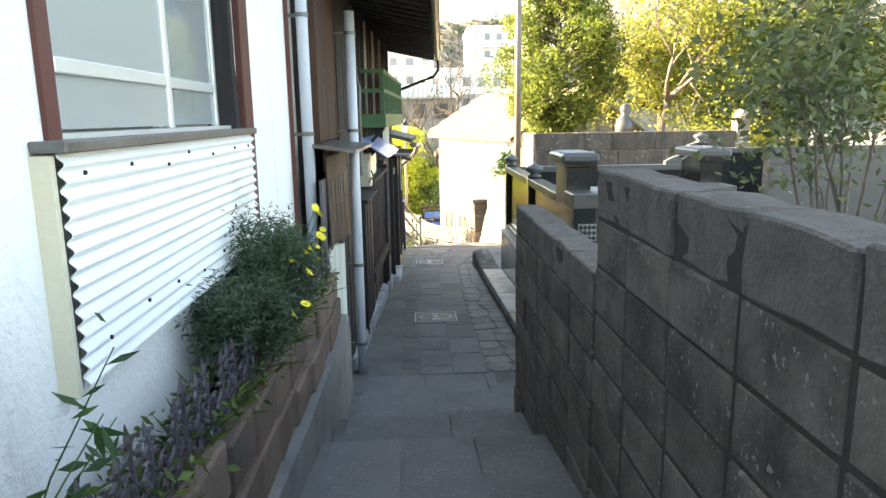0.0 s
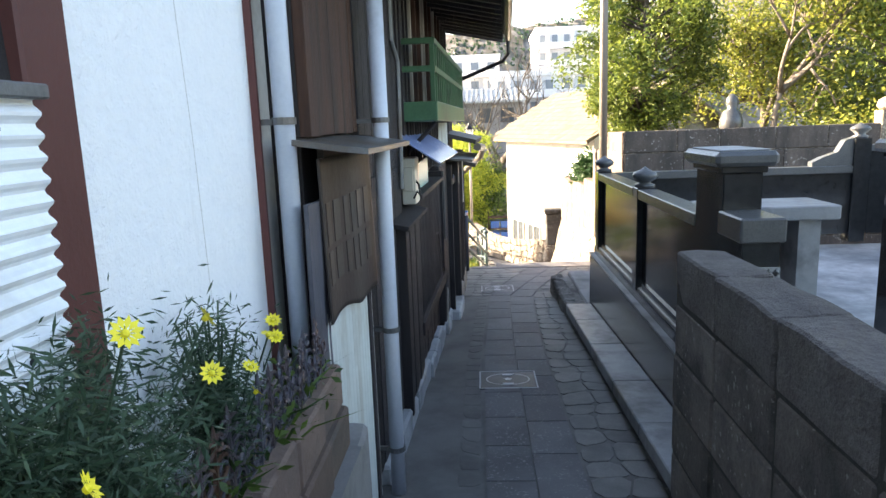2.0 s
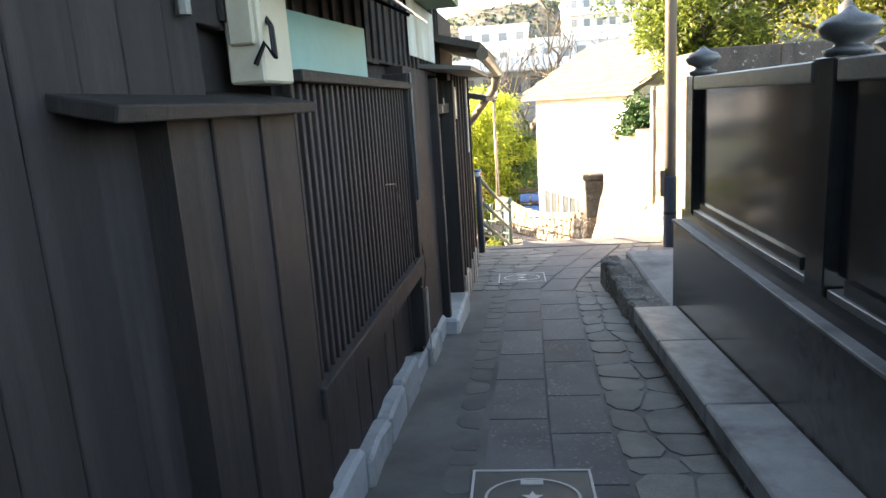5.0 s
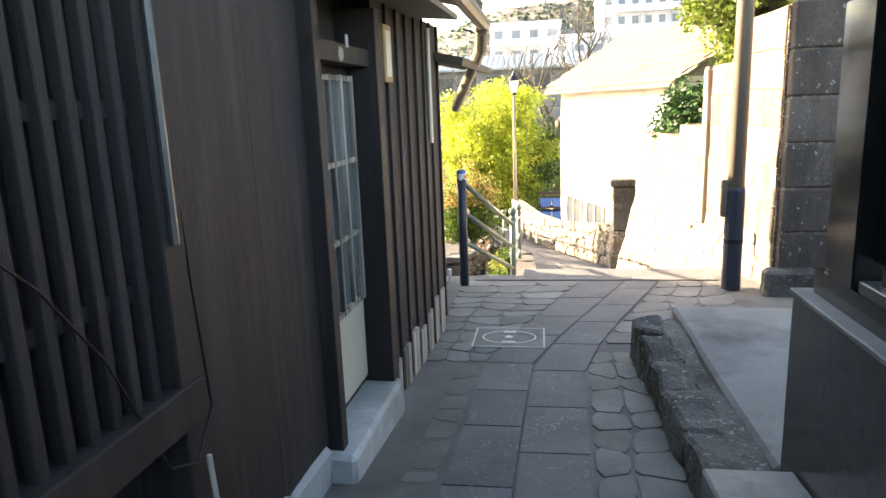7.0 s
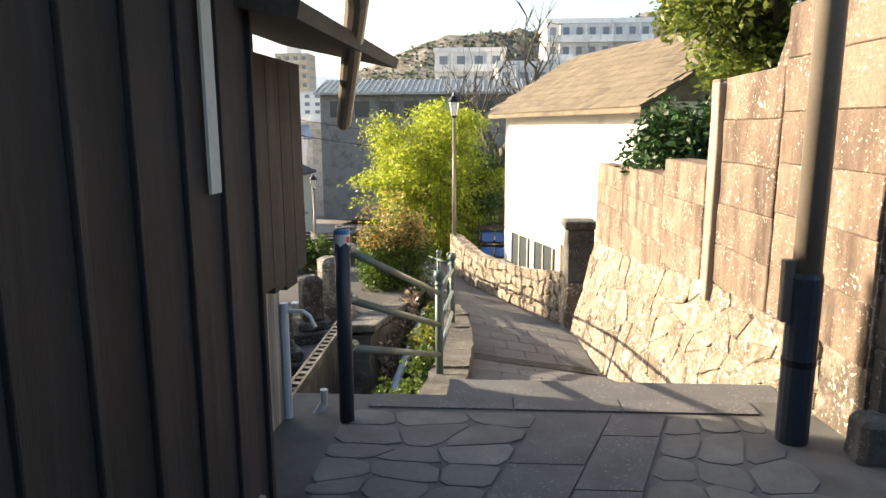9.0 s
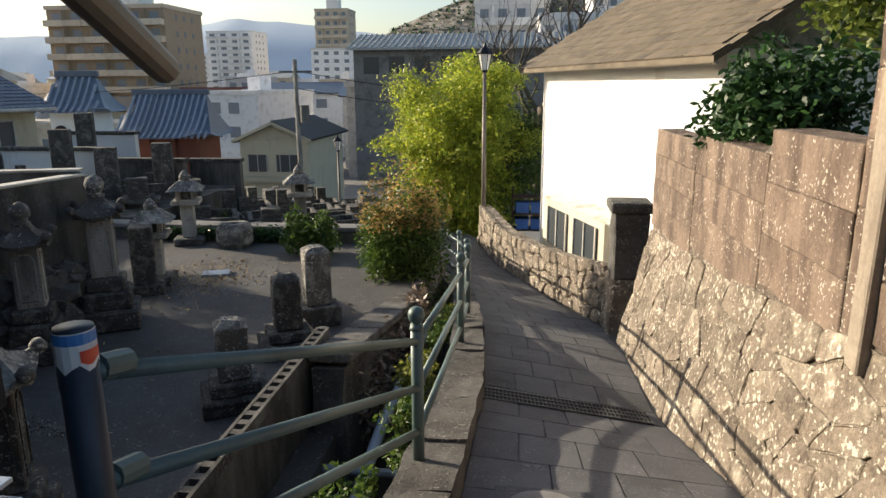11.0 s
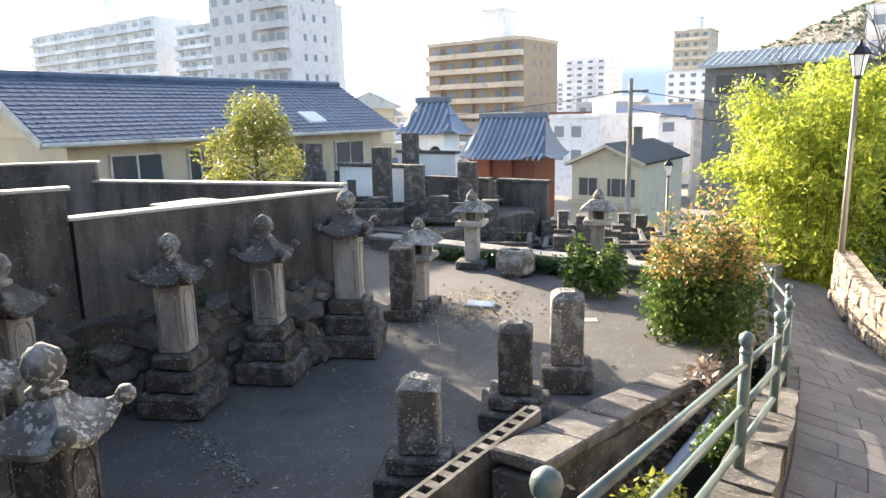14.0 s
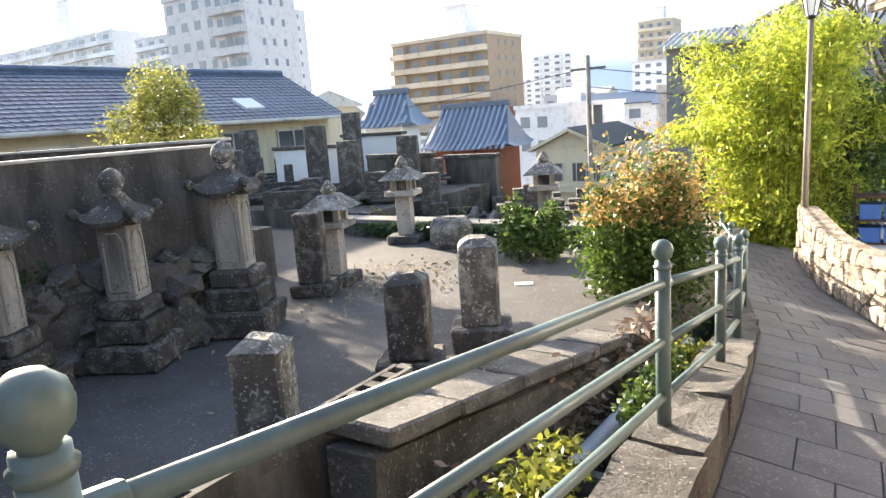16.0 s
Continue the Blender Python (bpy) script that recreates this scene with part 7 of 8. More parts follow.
apartment("beige block of flats with balconies and a white roof tower", -84, -62, 130, 144, -11, 14.6, 9, 6, "apt_tan", "apt_tan_light", True, True, (0.5, 5, 6))
apartment("grey block of flats with small windows", -107, -93, 95, 106, -10, 23, 10, 4, "apt_grey", "apt_grey", False, False, (2, 8, 4))
apartment("grey block of flats with curved balconies and an open stair", -93, -85, 94, 105, -10, 22, 10, 2, "apt_grey", "apt_grey", True, True)
apartment("long white block of flats beyond the blue roof", -300, -212, 150, 165, -10, 35, 12, 12, "apt_white", "apt_white", False, True, (8, 16, 14))
apartment("white slab block of flats", -200, -178, 150, 165, -10, 30, 12, 4, "apt_white", "apt_white", True, True)
apartment("pale slender tower of flats", -215, -198, 210, 225, -10, 45, 12, 3, "apt_white", "apt_white", True, True)
apartment("white tower of flats near the hill", -150, -128, 330, 350, -10, 26, 12, 4, "apt_white", "apt_white", True, True)
apartment("stepped white block of flats far off", -205, -178, 400, 420, -10, 19, 10, 5, "apt_white", "apt_white", True, True)
apartment("pale office block below the hill", -90, -55, 300, 320, -10, 16, 8, 8, "apt_white", "apt_white", True, False)
apartment("tan block of flats with a roof hut", -100, -84, 340, 355, -10, 36, 11, 4, "apt_tan_light", "apt_tan_light", True, True, (-3, 3, 6))
apartment("grey concrete house block", -19.5, -11.5, 90, 100, -9, 1.2, 4, 2, "town_wall", "town_wall", True, False)
apartment("small red-brick block among pale houses", -60, -50, 130, 140, -10, 0.5, 3, 3, "brick_red", "brick_red", False, False)
apartment("pale apartment house under the hill", 2, 16, 90, 104, -8, 8.0, 6, 7, "apt_white", "apt_white", False, True)
apartment("white terraced flats on the hillside", 10, 26, 120, 134, -6, 17, 8, 8, "apt_white", "apt_white", False, True)
apartment("pale cream block on the hillside", -8, 4, 130, 144, -6, 14, 6, 4, "apt_white", "apt_white", True, True)


def tiled_roof(w, d, z0, rise, over, t, material, curl=0.0, ridge_along="x", hip=0.5, ribs=0):
    """A hipped or gabled roof, with raised rows of tiles and curled corners."""
    bm = bmesh.new()
    W, D = w / 2 + over, d / 2 + over
    r = (W - D * hip) if ridge_along == "x" else 0
    n = 9
    rings = []
    for k in range(n):
        u = k / (n - 1)
        sag = u ** 1.35 if curl else u
        hx, hy = W + (max(r, 0.1) - W) * u, D * (1 - u) + 0.02
        ring = []
        for q in range(24):
            a = 2 * math.pi * (q + 0.5) / 24
            sq = 1 / max(abs(math.cos(a)), abs(math.sin(a)))
            cx, cy = math.cos(a) * sq, math.sin(a) * sq
            corner = min(abs(cx), abs(cy))
            ring.append(bm.verts.new((cx * hx, cy * hy, z0 + rise * sag + curl * corner ** 4 * (1 - u) ** 3)))
        rings.append(ring)
    for a, b in zip(rings, rings[1:]):
        for j in range(24):
            bm.faces.new((a[j], a[(j + 1) % 24], b[(j + 1) % 24], b[j]))
    bm.faces.new(rings[0][::-1])
    bm.faces.new(rings[-1])
    rf = part("roof", bm, M[material], t, "", None, False)
    for i in range(ribs):
        x = -W * 0.94 + 1.88 * W * i / (ribs - 1)
        pts = []
        for k in range(6):
            u = k / 5
            hx = W + (max(r, 0.1) - W) * u
            if abs(x) > hx:
                break
            pts.append((x, -(D * (1 - u) + 0.02), z0 + rise * (u ** 1.35 if curl else u) + 0.05))
        if len(pts) > 1:
            part("rib", tube(pts, 0.1, 5), M["roof_rib"], rf)
    part("ridge", box(-max(r, 0.4) - 0.2, max(r, 0.4) + 0.2, -0.2, 0.2, z0 + rise - 0.05, z0 + rise + 0.35, 0.05), M[material], rf)
    return rf


bh = thing("house_blue_roof", "long cream house with a blue tiled gable roof", "house", (-17.2, 24.6, 0))
part("wall", box(-6.2, -0.35, 0.3, 13.0, -4.2, 0.72), M["cream_wall"], bh)
prof = [(0.25, 0.62), (-3.1, 2.45), (-6.5, 0.62), (-6.5, 0.5), (-3.1, 2.3), (0.25, 0.5)]
bm = bmesh.new()
a = [bm.verts.new((x, -0.6, z)) for x, z in prof]
b = [bm.verts.new((x, 13.4, z)) for x, z in prof]
for i in range(6):
    bm.faces.new((a[i], a[(i + 1) % 6], b[(i + 1) % 6], b[i]))
bm.faces.new(a[::-1])
bm.faces.new(b)
bmesh.ops.recalc_face_normals(bm, faces=bm.faces)
rf = part("roof", bm, M["roof_blue"], bh)
part("gable", prism([(-6.1, 0), (-0.4, 0), (-3.1, 1.55)], -0.1, 0), M["cream_wall"], bh, "", pose(0, 0.2, 0.72, 90))
part("gable", prism([(-6.1, 0), (-0.4, 0), (-3.1, 1.55)], -0.1, 0), M["cream_wall"], bh, "", pose(0, 13.1, 0.72, 90))
course = bpy.data.meshes.new("tile_course")
bmt = box(-0.11, 0.13, 0, 14.0, 0.0, 0.035)
for i in range(47):
    tube([(-0.1, i * 0.3 + 0.1, 0.02), (0.13, i * 0.3 + 0.1, 0.035)], 0.03, 4, bmt)
bmt.to_mesh(course)
bmt.free()
for i in range(15):
    u = i / 15
    x = 0.2 - u * 3.3
    linked("tile_course", course, M["roof_blue"], rf, pose(x - 0.08, -0.6, 0.66 + u * 1.81, 0, 28.6 - 5, 0))
part("ridge", tube([(-3.1, -0.6, 2.5), (-3.1, 13.4, 2.5)], 0.12, 8), M["roof_blue"], rf)
part("gutter", tube([(0.27, -0.6, 0.55), (0.27, 13.4, 0.55)], 0.07, 8), M["coping"], bh, "white rain gutter")
part("barge_board", box(0, 3.85, -0.64, -0.58, -0.1, 0.1), M["coping"], bh, "white barge board", pose(-3.1, 0, 2.38, 0, 28.6))
part("skylight", box(-1.7, -1.0, 8.0, 8.8, 0, 0.06), M["label_white"], bh, "bright roof light", pose(0.4, 0, 1.02, 0, 28.6) @ pose(1.35, 0, 0.1))
fr, pn = frame_unit(1.5, 1.9), window_unit(1.5, 1.9)
fr2, pn2 = frame_unit(0.8, 0.9), window_unit(0.8, 0.9)
for y, f, p, z in ((2.2, fr, pn, -1.75), (4.3, fr2, pn2, -0.7), (8.2, fr2, pn2, -0.7), (11.0, fr, pn, -1.75)):
    w = linked("window", p, M["dark_glass"], bh, pose(-0.34, y, z, 0, 0, 90))
    linked("window_frame", f, M["coping"], w, pose(0, -0.0, 0))
part("porch_roof", box(-3.2, -0.6, -2.2, 0.2, -0.35, -0.2), M["coping"], bh, "small white porch roof")
part("porch_post", box(-0.75, -0.65, -2.1, -2.0, -4.2, -0.35), M["coping"], bh)

tm = thing("temple_red", "small temple with red walls and a curved grey-blue tiled roof", "temple", (-25.3, 62, -7.0), 6)
part("body", box(-2.6, 2.6, -2.2, 2.2, 0, 5.0), M["red_wood"], tm)
for x in (-2.5, -0.9, 0.9, 2.5):
    part("column", tube([(x, -2.4, 0), (x, -2.4, 5.0)], 0.14, 8), M["red_wood"], tm)
part("doorway", box(-0.7, 0.7, -2.24, -2.2, 1.2, 3.4), M["wood"], tm)
tiled_roof(5.4, 5.0, 4.8, 3.0, 1.0, tm, "roof_kawara", 0.8, "x", 0.3, 17)
ts = thing("temple_bell", "small white bell-tower with a curved tiled roof", "temple", (-27.7, 55, -5.0), 10)
part("body", box(-1.35, 1.35, -1.35, 1.35, 0, 4.9), M["white_wall"], ts)
for x in (-0.75, 0.75):
    part("arched_window", lathe([(0.42, 0), (0.42, 0.06)], 12), M["wood"], ts, "", pose(x, -1.36, 3.6, 90))
part("skirt_roof", prism([(-1.9, -1.9), (1.9, -1.9), (1.9, 1.9), (-1.9, 1.9)], 2.3, 2.9, None, 0.75), M["roof_kawara"], ts)
tiled_roof(3.0, 3.0, 4.8, 2.2, 0.8, ts, "roof_kawara", 0.7, "x", 0.5, 11)
gh = thing("house_gable", "cream two-storey house with a low gable and wide windows", "house", (-16.9, 60, -8.0))
part("wall", box(-2.5, 2.5, 0, 9, 0, 5.6), M["cream_wall"], gh)
part("gable", prism([(-2.5, 0), (2.5, 0), (0, 1.1)], -0.1, 0), M["cream_wall"], gh, "", pose(0, -0.04, 5.6, 90))
for s in (-1, 1):
    part("roof", box(0, 3.15, -0.5, 9.4, 0, 0.16), M["roof_dark"], gh, "", pose(0, 0, 6.85, 0, 23.7 if s > 0 else 180 - 23.7))
    part("barge_board", box(0, 3.15, -0.56, -0.5, -0.06, 0.14), M["cream_wall"], gh, "", pose(0, 0, 6.83, 0, 23.7 if s > 0 else 180 - 23.7))
for x in (-1.25, 1.1):
    w = part("window", box(x - 0.7 - 0.25 * (x > 0), x + 0.7 + 0.25 * (x > 0), -0.06, 0, 3.4, 4.6), M["dark_glass"], gh)
    for k in (-0.7, 0, 0.66):
        part("frame", box(x + k, x + k + 0.05, -0.1, -0.06, 3.4, 4.6), M["coping"], w)
part("balcony_band", box(-2.6, 2.6, -0.5, 0, 2.7, 3.05), M["cream_wall"], gh)
mr = thing("house_metal_roof", "long brown house with a ribbed pale metal roof", "house", (-5.5, 80, -8))
part("wall", box(-10.5, 10.5, 0, 10, 0, 12.8), M["town_dark"], mr)
part("roof", side_prism([(-0.8, 12.8), (5, 14.4), (5, 14.2), (-0.8, 12.6)], -11, 11), M["roof_metal"], mr)
for i in range(40):
    part("roof_rib", box(-10.9 + i * 0.56, -10.8 + i * 0.56, -0.8, 5.2, 0, 0.1), M["roof_metal"], mr, "", pose(0, 0, 13.02, 15.5))
for i in range(8):
    part("window", box(-9.5 + i * 2.5, -8.0 + i * 2.5, -0.04, 0, 10.4, 12.0), M["dark_glass"], mr)

# the rest of the town, low blocks with a few windows each
rnd = random.Random(120)
wshare = window_unit(1.6, 1.3)
for i in range(110):
    y = rnd.uniform(58, 420)
    az = rnd.uniform(-1.1, 0.12)
    x = az * y * 0.95
    if (y < 100 and az < -0.85) or (y < 75 and -0.55 < az < -0.2) or (y < 100 and az > -0.1):
        continue
    w, d, h = rnd.uniform(6, 14), rnd.uniform(6, 12), rnd.uniform(4.5, 8.5) * (1 + y / 320)
    t = thing("town_house", "pale town house below the hillside", "house", (x, y, interp(y, TERRAIN) - 0.3), rnd.uniform(-25, 25), group="town houses")
    wall = rnd.choice(["town_wall", "apt_white", "cream_wall", "apt_white", "apt_tan_light", "apt_grey"])
    part("wall", box(-w / 2, w / 2, 0, d, 0, h), M[wall], t)
    if rnd.random() < 0.55:
        mat_r = rnd.choice(["roof_kawara", "roof_brown", "roof_metal", "roof_dark", "roof_blue"])
        part("roof", side_prism([(-0.6, h), (d / 2, h + d * 0.22), (d + 0.6, h), (d + 0.6, h - 0.15), (-0.6, h - 0.15)], -w / 2 - 0.5, w / 2 + 0.5), M[mat_r], t)
    else:
        part("roof", box(-w / 2 - 0.15, w / 2 + 0.15, -0.15, d + 0.15, h, h + 0.5), M[wall], t)
        part("roof_tank", box(-1, 1, d / 2 - 1, d / 2 + 1, h + 0.5, h + 2.2), M["apt_white"], t)
    for fz in (h - 2.2, h - 5.0):
        if fz > 0.4:
            for k in range(int(w / 3)):
                linked("window", wshare, M["haze_glass"], t, pose(-w / 2 + 1.7 + k * 2.9, -0.02, fz))
pole = thing("wire_pole", "concrete utility pole with wires above the graves", "pole", (-11.6, 50, -7.2))
part("shaft", tube([(0, 0, 0), (0, 0, 9.9)], 0.16, 10, None, 0.11), M["tomb_pale"], pole)
part("cross_arm", box(-0.9, 0.9, -0.05, 0.05, 9.2, 9.32), M["zinc"], pole)
part("transformer", lathe([(0.28, 6.6), (0.28, 7.5)], 10, None, (0.4, 0, 0)), M["zinc"], pole)
for dz, xe in ((9.3, -40), (9.3, 20), (8.4, 20)):
    pts = [(xe * k / 8, 12 * k / 8 * (1 if xe < 0 else 0.4), dz - 1.2 * math.sin(math.pi * k / 8)) for k in range(9)]
    part("wire", tube(pts, 0.025, 4), M["black_metal"], pole)

# ---- hills ----
def ridge_line(name, label, pts, y, material, seed, back=400):
    bm = bmesh.new()
    cols = []
    x = pts[0][0]
    step = (pts[-1][0] - x) / 160
    for i in range(161):
        h = interp(x, pts)
        j = noise.noise(Vector((x * 6 / abs(pts[-1][0] - pts[0][0]), seed, 0))) * 0.1 * abs(h + 10) + noise.noise(Vector((x * 60 / abs(pts[-1][0] - pts[0][0]), seed, 5))) * 0.03 * abs(h + 10)
        cols.append([bm.verts.new((x, y, -12)), bm.verts.new((x, y + back * 0.5, (h + j - 12) * 0.55)), bm.verts.new((x, y + back, h + j)), bm.verts.new((x, y + back * 2, -12))])
        x += step
    for a, b in zip(cols, cols[1:]):
        for k in range(3):
            bm.faces.new((a[k], b[k], b[k + 1], a[k + 1]))
    return solid(name, bm, M[material], label, "hill", kind="structure", smooth=True)


# far ridge carries its haze as colour
ridge_line("backdrop_far_hills", "hills beyond the town, coloured pale blue for haze", [(-4200, 120), (-2600, 190), (-1500, 230), (-1150, 262), (-900, 235), (-500, 180), (400, 160), (2500, 150)], 2300, "hill_far", 1)
ridge_line("backdrop_near_hill", "wooded hillside dotted with houses", [(-175, -12), (-130, 20), (-95, 42), (-30, 66), (60, 74), (200, 88), (420, 80)], 430, "hill_near", 2, 90)
rnd = random.Random(130)
hill_spots = []
for i in range(9000):
    x = rnd.uniform(-150, 300)
    u = rnd.uniform(0.05, 1.0)
    h = interp(x, [(-175, -12), (-130, 20), (-95, 42), (-30, 66), (60, 74), (200, 88), (420, 80)])
    hill_spots.append(Vector((x, 430 + 90 * u, (h - 12) * 1.1 * min(u, 0.5) if u < 0.5 else (h - 12) * 0.55 + (h - (h - 12) * 0.55) * (u - 0.5) * 2)))
tagged(linked("hill_trees", leaf_mesh(hill_spots, 2.6, rnd, 0.8, -0.6), M["leaf_grey"]), "far woods on the near hill", "woods", kind="stuff")


# ---- small iron things in the paving ----
def lid(at, w, d, rz, tilt, label):
    t = thing("access_cover", label, "manhole cover", at, rz, group="access covers")
    t.matrix_basis = pose(*at, tilt, 0, rz)
    part("frame", box(-w / 2, w / 2, -d / 2, d / 2, -0.02, 0.012, 0.004), M["iron"], t)
    for x0, x1, y0, y1 in ((-w / 2, w / 2, -d / 2, -d / 2 + 0.012), (-w / 2, w / 2, d / 2 - 0.012, d / 2), (-w / 2, -w / 2 + 0.012, -d / 2 + 0.012, d / 2 - 0.012), (w / 2 - 0.012, w / 2, -d / 2 + 0.012, d / 2 - 0.012)):
        part("border", box(x0, x1, y0, y1, 0.012, 0.016), M["line_white"], t)
    bm = bmesh.new()
    n = 40
    rings = [[bm.verts.new((r * math.cos(2 * math.pi * j / n), r * 0.8 * math.sin(2 * math.pi * j / n), 0.017)) for j in range(n)] for r in (w * 0.36, w * 0.385)]
    for j in range(n):
        bm.faces.new((rings[0][j], rings[1][j], rings[1][(j + 1) % n], rings[0][(j + 1) % n]))
    part("ring", bm, M["line_white"], t)
    st = bmesh.new()
    star = [st.verts.new(((0.05 if j % 2 == 0 else 0.022) * math.sin(math.pi * j / 5), (0.05 if j % 2 == 0 else 0.022) * math.cos(math.pi * j / 5), 0.018)) for j in range(10)]
    c = st.verts.new((0, 0, 0.018))
    for j in range(10):
        st.faces.new((c, star[(j + 1) % 10], star[j]))
    part("emblem", st, M["line_white"], t)
    for y in (-0.13, 0.13):
        part("mark", box(-0.05, 0.05, y - 0.02, y + 0.02, 0.012, 0.018), M["line_white"], t)
    return t


lid((0.23, 8.42, lane_z(8.42)), 0.54, 0.5, 0, -3.2, "square iron cover with a worn white ring and star emblem")
lid((0.26, 13.5, lane_z(13.5)), 0.54, 0.5, 0, -3.0, "iron cover with worn white ring near the slope")
cov = thing("manhole_cover", "round concrete manhole cover in a square frame", "manhole cover", (0.95, 17.75, slope_at(0.95, 17.75)), 0)
cov.matrix_basis = pose(0.95, 17.75, slope_at(0.95, 17.75) + 0.012, math.degrees(math.atan2(slope_at(0.95, 18.05) - slope_at(0.95, 17.45), 0.6)), -math.degrees(math.atan2(slope_at(1.25, 17.75) - slope_at(0.65, 17.75), 0.6)))
part("frame", box(-0.33, 0.33, -0.3, 0.3, -0.03, 0.012, 0.004), M["slab"], cov)
part("disc", lathe([(0.25, 0.012), (0.25, 0.02), (0.235, 0.022), (0.0, 0.022)], 28), M["concrete"], cov)
part("boss", lathe([(0.05, 0.02), (0.045, 0.03), (0.0, 0.03)], 14), M["iron"], cov)
gr = thing("drain_grate", "rusty iron drain grate across the footpath", "grate", (0.36, 20.2, slope_z(20.2)), 4)
gr.matrix_basis = pose(0.36, 20.2, slope_at(0.4, 20.2) + 0.035, -9, 7.6, 2)
# dark sheet paints the shade of the open drain below the bars
part("recess", box(0, 1.72, -0.17, 0.17, -0.03, 0.002), M["joint"], gr)
for y in (-0.17, -0.055, 0.055, 0.17):
    part("bar", box(0, 1.72, y - 0.012, y + 0.012, 0.0, 0.014), M["iron"], gr)
for i in range(44):
    part("bar", box(i * 0.0398, i * 0.0398 + 0.009, -0.17, 0.17, 0.002, 0.013), M["iron"], gr)

# ---- paving of the lane ----
rnd = random.Random(140)
COL = [(6.1, 0.0, 0.33, 0.66), (9.2, 0.01, 0.34, 0.66), (11.7, 0.09, 0.4, 0.74), (12.9, 0.12, 0.45, 0.8), (13.6, 0.3, 0.66, 1.0), (15.5, 0.92, 1.36, 1.7)]


def col_x(y, k):
    return interp(y, [(r[0], r[1 + k]) for r in COL])


def quad_slab(ps, zf, parent, name="slab", material="slab", lift=0.012):
    bm = bmesh.new()
    lo = [bm.verts.new((x, y, zf(x, y) - 0.03)) for x, y in ps]
    hi = [bm.verts.new((x, y, zf(x, y) + lift)) for x, y in ps]
    n = len(ps)
    for i in range(n):
        bm.faces.new((lo[i], lo[(i + 1) % n], hi[(i + 1) % n], hi[i]))
    bm.faces.new(hi)
    bmesh.ops.recalc_face_normals(bm, faces=bm.faces)
    part(name, bm, M[material], parent)


G = 0.006


def lane_at_xy(x, y):
    return lane_z(y)


for k in (0, 1):
    y = 6.12 + (0.0 if k else 0.25)
    if k == 0:
        quad_slab([(col_x(6.12, 0) + G, 6.12), (col_x(6.12, 1) - G, 6.12), (col_x(y, 1) - G, y - G), (col_x(y, 0) + G, y - G)], lane_at_xy, lane)
    while y < 15.45:
        e = min(15.5, y + rnd.choice([0.55, 0.6, 0.66]))
        if 15.5 - e < 0.25:
            e = 15.5
        quad_slab([(col_x(y, k) + G, y + G), (col_x(y, k + 1) - G, y + G), (col_x(e, k + 1) - G, e - G), (col_x(e, k) + G, e - G)], lane_at_xy, lane)
        y = e
# treads of the upper steps and the start of the lane
for y0, y1, cuts in ((5.33, 6.1, (-0.5, 0.05, 0.62, 0.72)), (4.43, 5.29, (-0.5, 0.12, 0.72)), (3.63, 4.39, (-0.5, 0.2, 0.72)), (2.5, 3.59, (-0.5, -0.1, 0.3, 0.72)), (1.2, 2.48, (-0.5, 0.0, 0.4, 0.72)), (-0.2, 1.18, (-0.5, 0.1, 0.5, 0.72))):
    for a, b in zip(cuts, cuts[1:]):
        quad_slab([(a + G, y0), (b - G, y0), (b - G, y1), (a + G, y1)], lane_at_xy, lane)
# crest row
for a, b in ((-0.2, 0.75), (0.75, 1.45), (1.45, 2.3)):
    quad_slab([(a + G, 15.56), (b - G, 15.56), (b - G, 15.79), (a + G, 15.79)], lane_at_xy, lane)


def lane_at(lx, rx):
    return lambda u, v, h: (lx(v) + (rx(v) - lx(v)) * u, v, lane_z(v) + h)


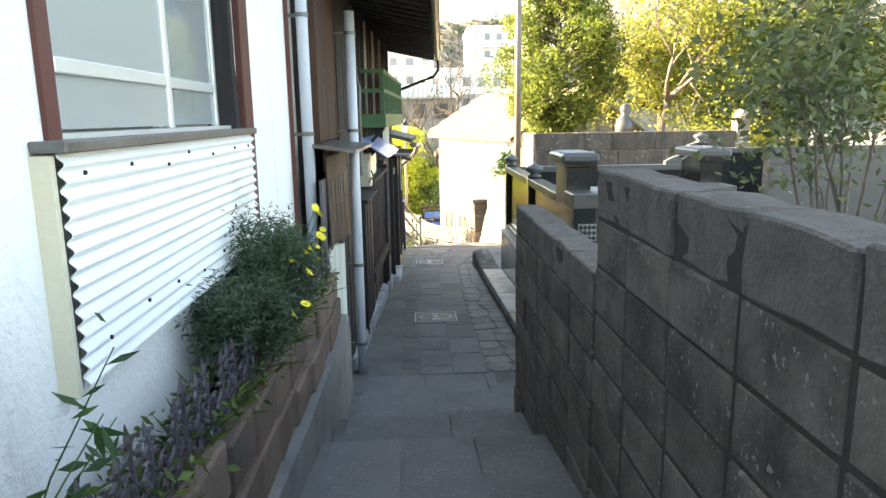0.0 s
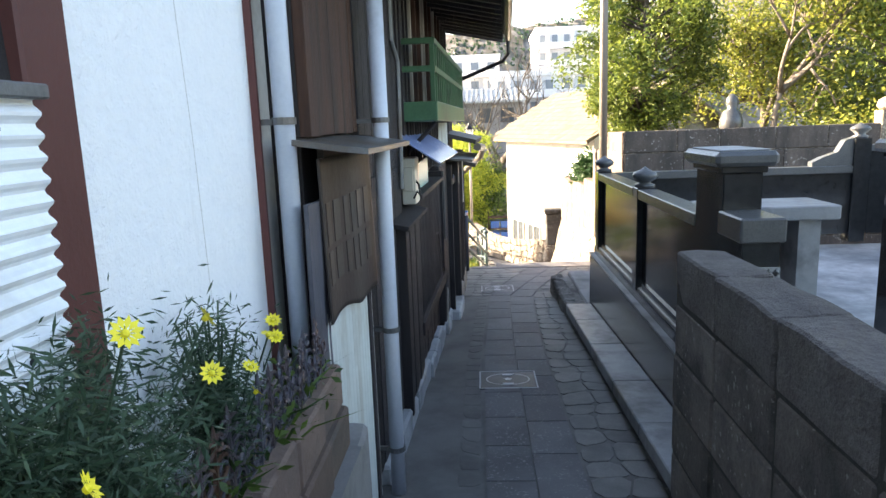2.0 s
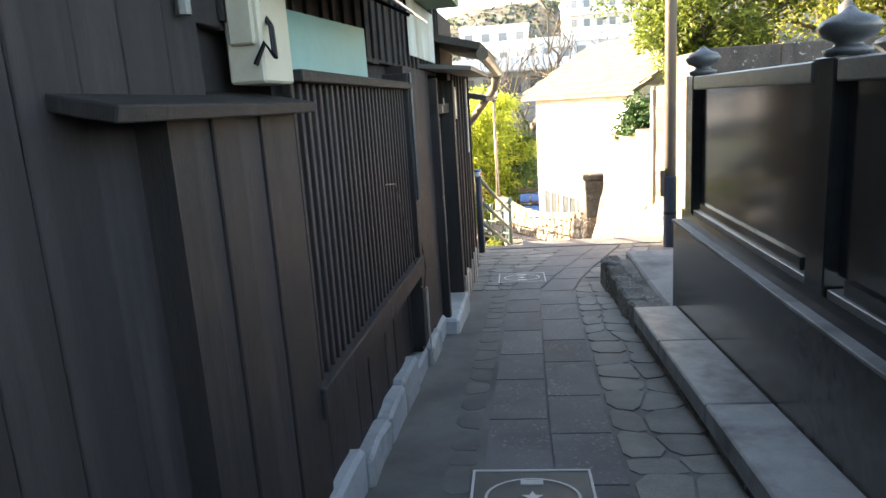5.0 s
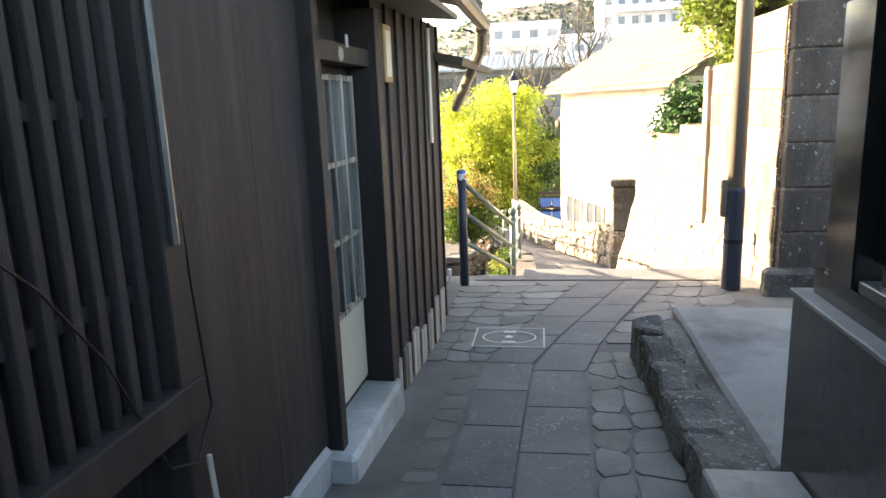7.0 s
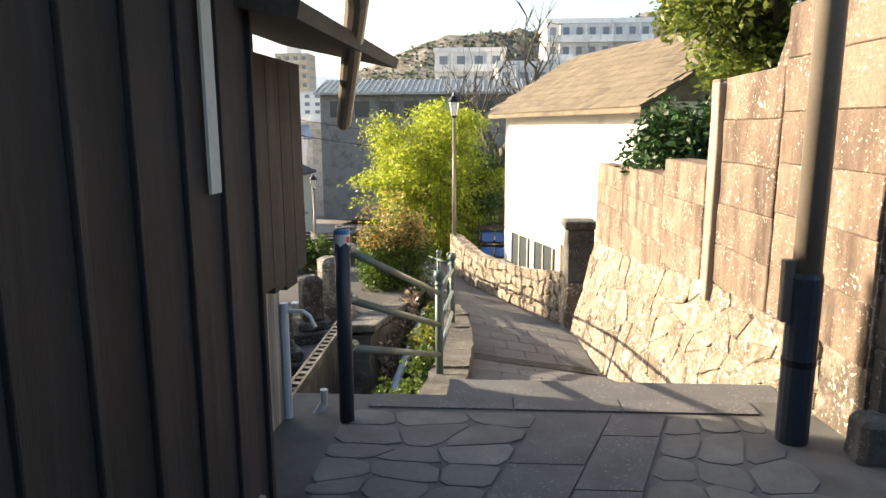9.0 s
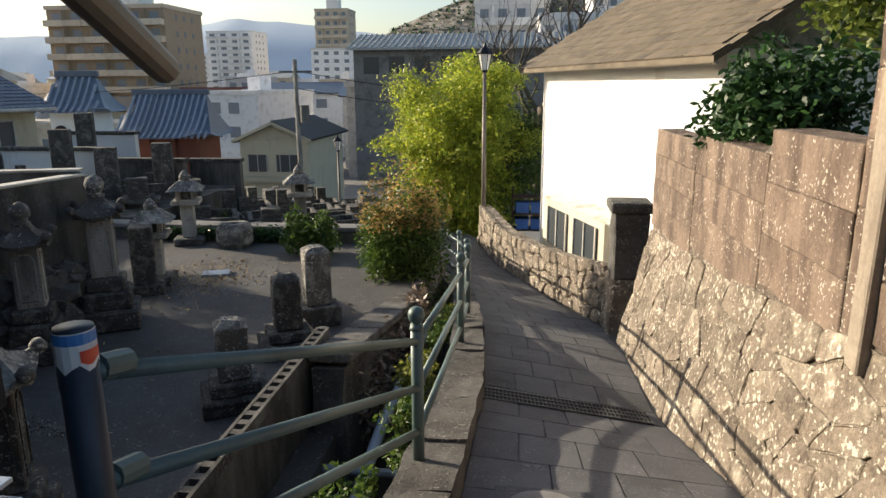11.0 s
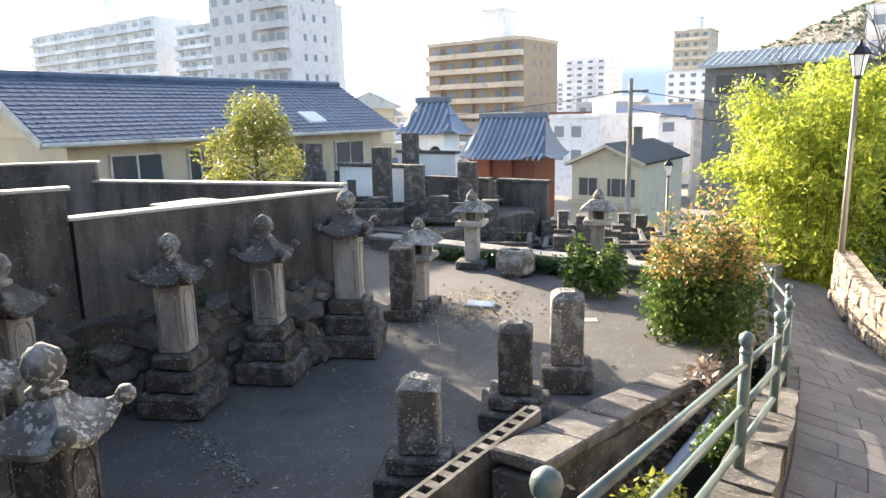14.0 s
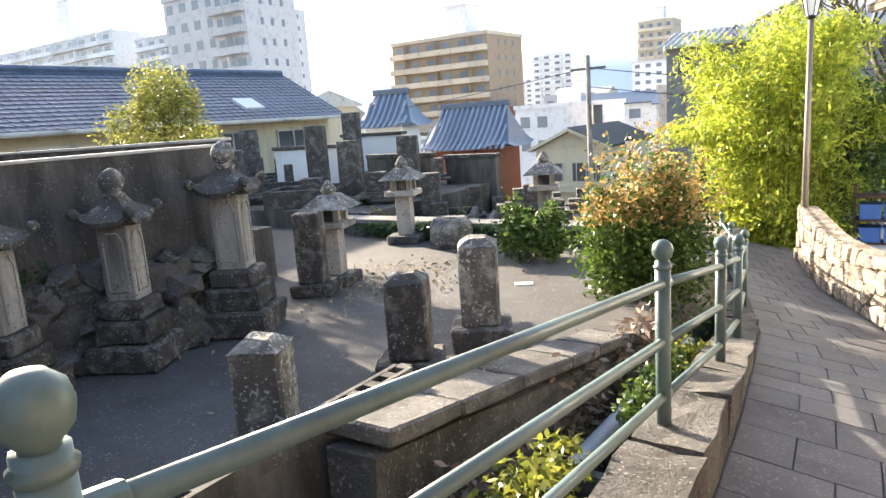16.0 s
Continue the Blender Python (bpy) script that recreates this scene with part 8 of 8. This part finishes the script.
for u1, v0, v1, su, sv, lx, rx in (
        (1.0, 6.15, 13.2, 0.5, 0.27, lambda y: col_x(y, 2) + 0.01, lambda y: 1.14),
        (1.0, 12.95, 15.5, 0.34, 0.24, lambda y: -0.32, lambda y: col_x(y, 0) - 0.01),
        (1.0, 13.4, 15.5, 0.3, 0.28, lambda y: col_x(y, 2) + 0.01, lambda y: 2.25)):
    for poly in cracked(0.0, u1, v0, v1, su, sv, 0.3, 0.0, rnd):
        cen = sum(poly, Vector((0, 0))) / len(poly)
        wid = rx(cen.y) - lx(cen.y)
        if wid < 0.1:
            continue
        poly = [cen + Vector(((p.x - cen.x) * (1 - 0.016 / max(0.2, wid * su)), (p.y - cen.y) * (1 - 0.012 / sv))) for p in poly]
        part("paving_stone", slabby(poly, lane_at(lx, rx), rnd.uniform(0.006, 0.012), 0.03, 0.85), M["crazy"], lane)
# thin line of stones beside the house, half sunk in mortar
for poly in cracked(0.0, 1.0, 6.3, 12.8, 1.0, 0.24, 0.3, 0.0, rnd):
    cen = sum(poly, Vector((0, 0))) / len(poly)
    poly = [cen + Vector(((p.x - cen.x) * 0.8, (p.y - cen.y) * 0.85)) for p in poly]
    part("paving_stone", slabby(poly, lane_at(lambda y: col_x(y, 0) - 0.2, lambda y: col_x(y, 0) - 0.012), 0.003, 0.03), M["sunk_stone"], lane)

# ---- paving of the slope ----
y, row = 17.42, 0
while y < 36:
    e = y + rnd.choice([0.42, 0.5, 0.56])
    n = 4
    for k in range(n):
        f0, f1 = k / n, (k + 1) / n
        if k:
            f0 += 0.06 * (1 if row % 2 else -1)
        if k < n - 1:
            f1 += 0.06 * (1 if row % 2 else -1)
        pts = []
        for f, yy in ((f0, y), (f1, y), (f1, e), (f0, e)):
            a, b = interp(yy, SLOPE_L) + 0.03, interp(yy, SLOPE_R) - 0.05
            pts.append((a + (b - a) * f + (G if f == f0 else -G), yy + (G if yy == y else -G)))
        quad_slab(pts, slope_at, slope, "slab", "slab", 0.012 + rnd.uniform(0, 0.004))
    y, row = e, row + 1
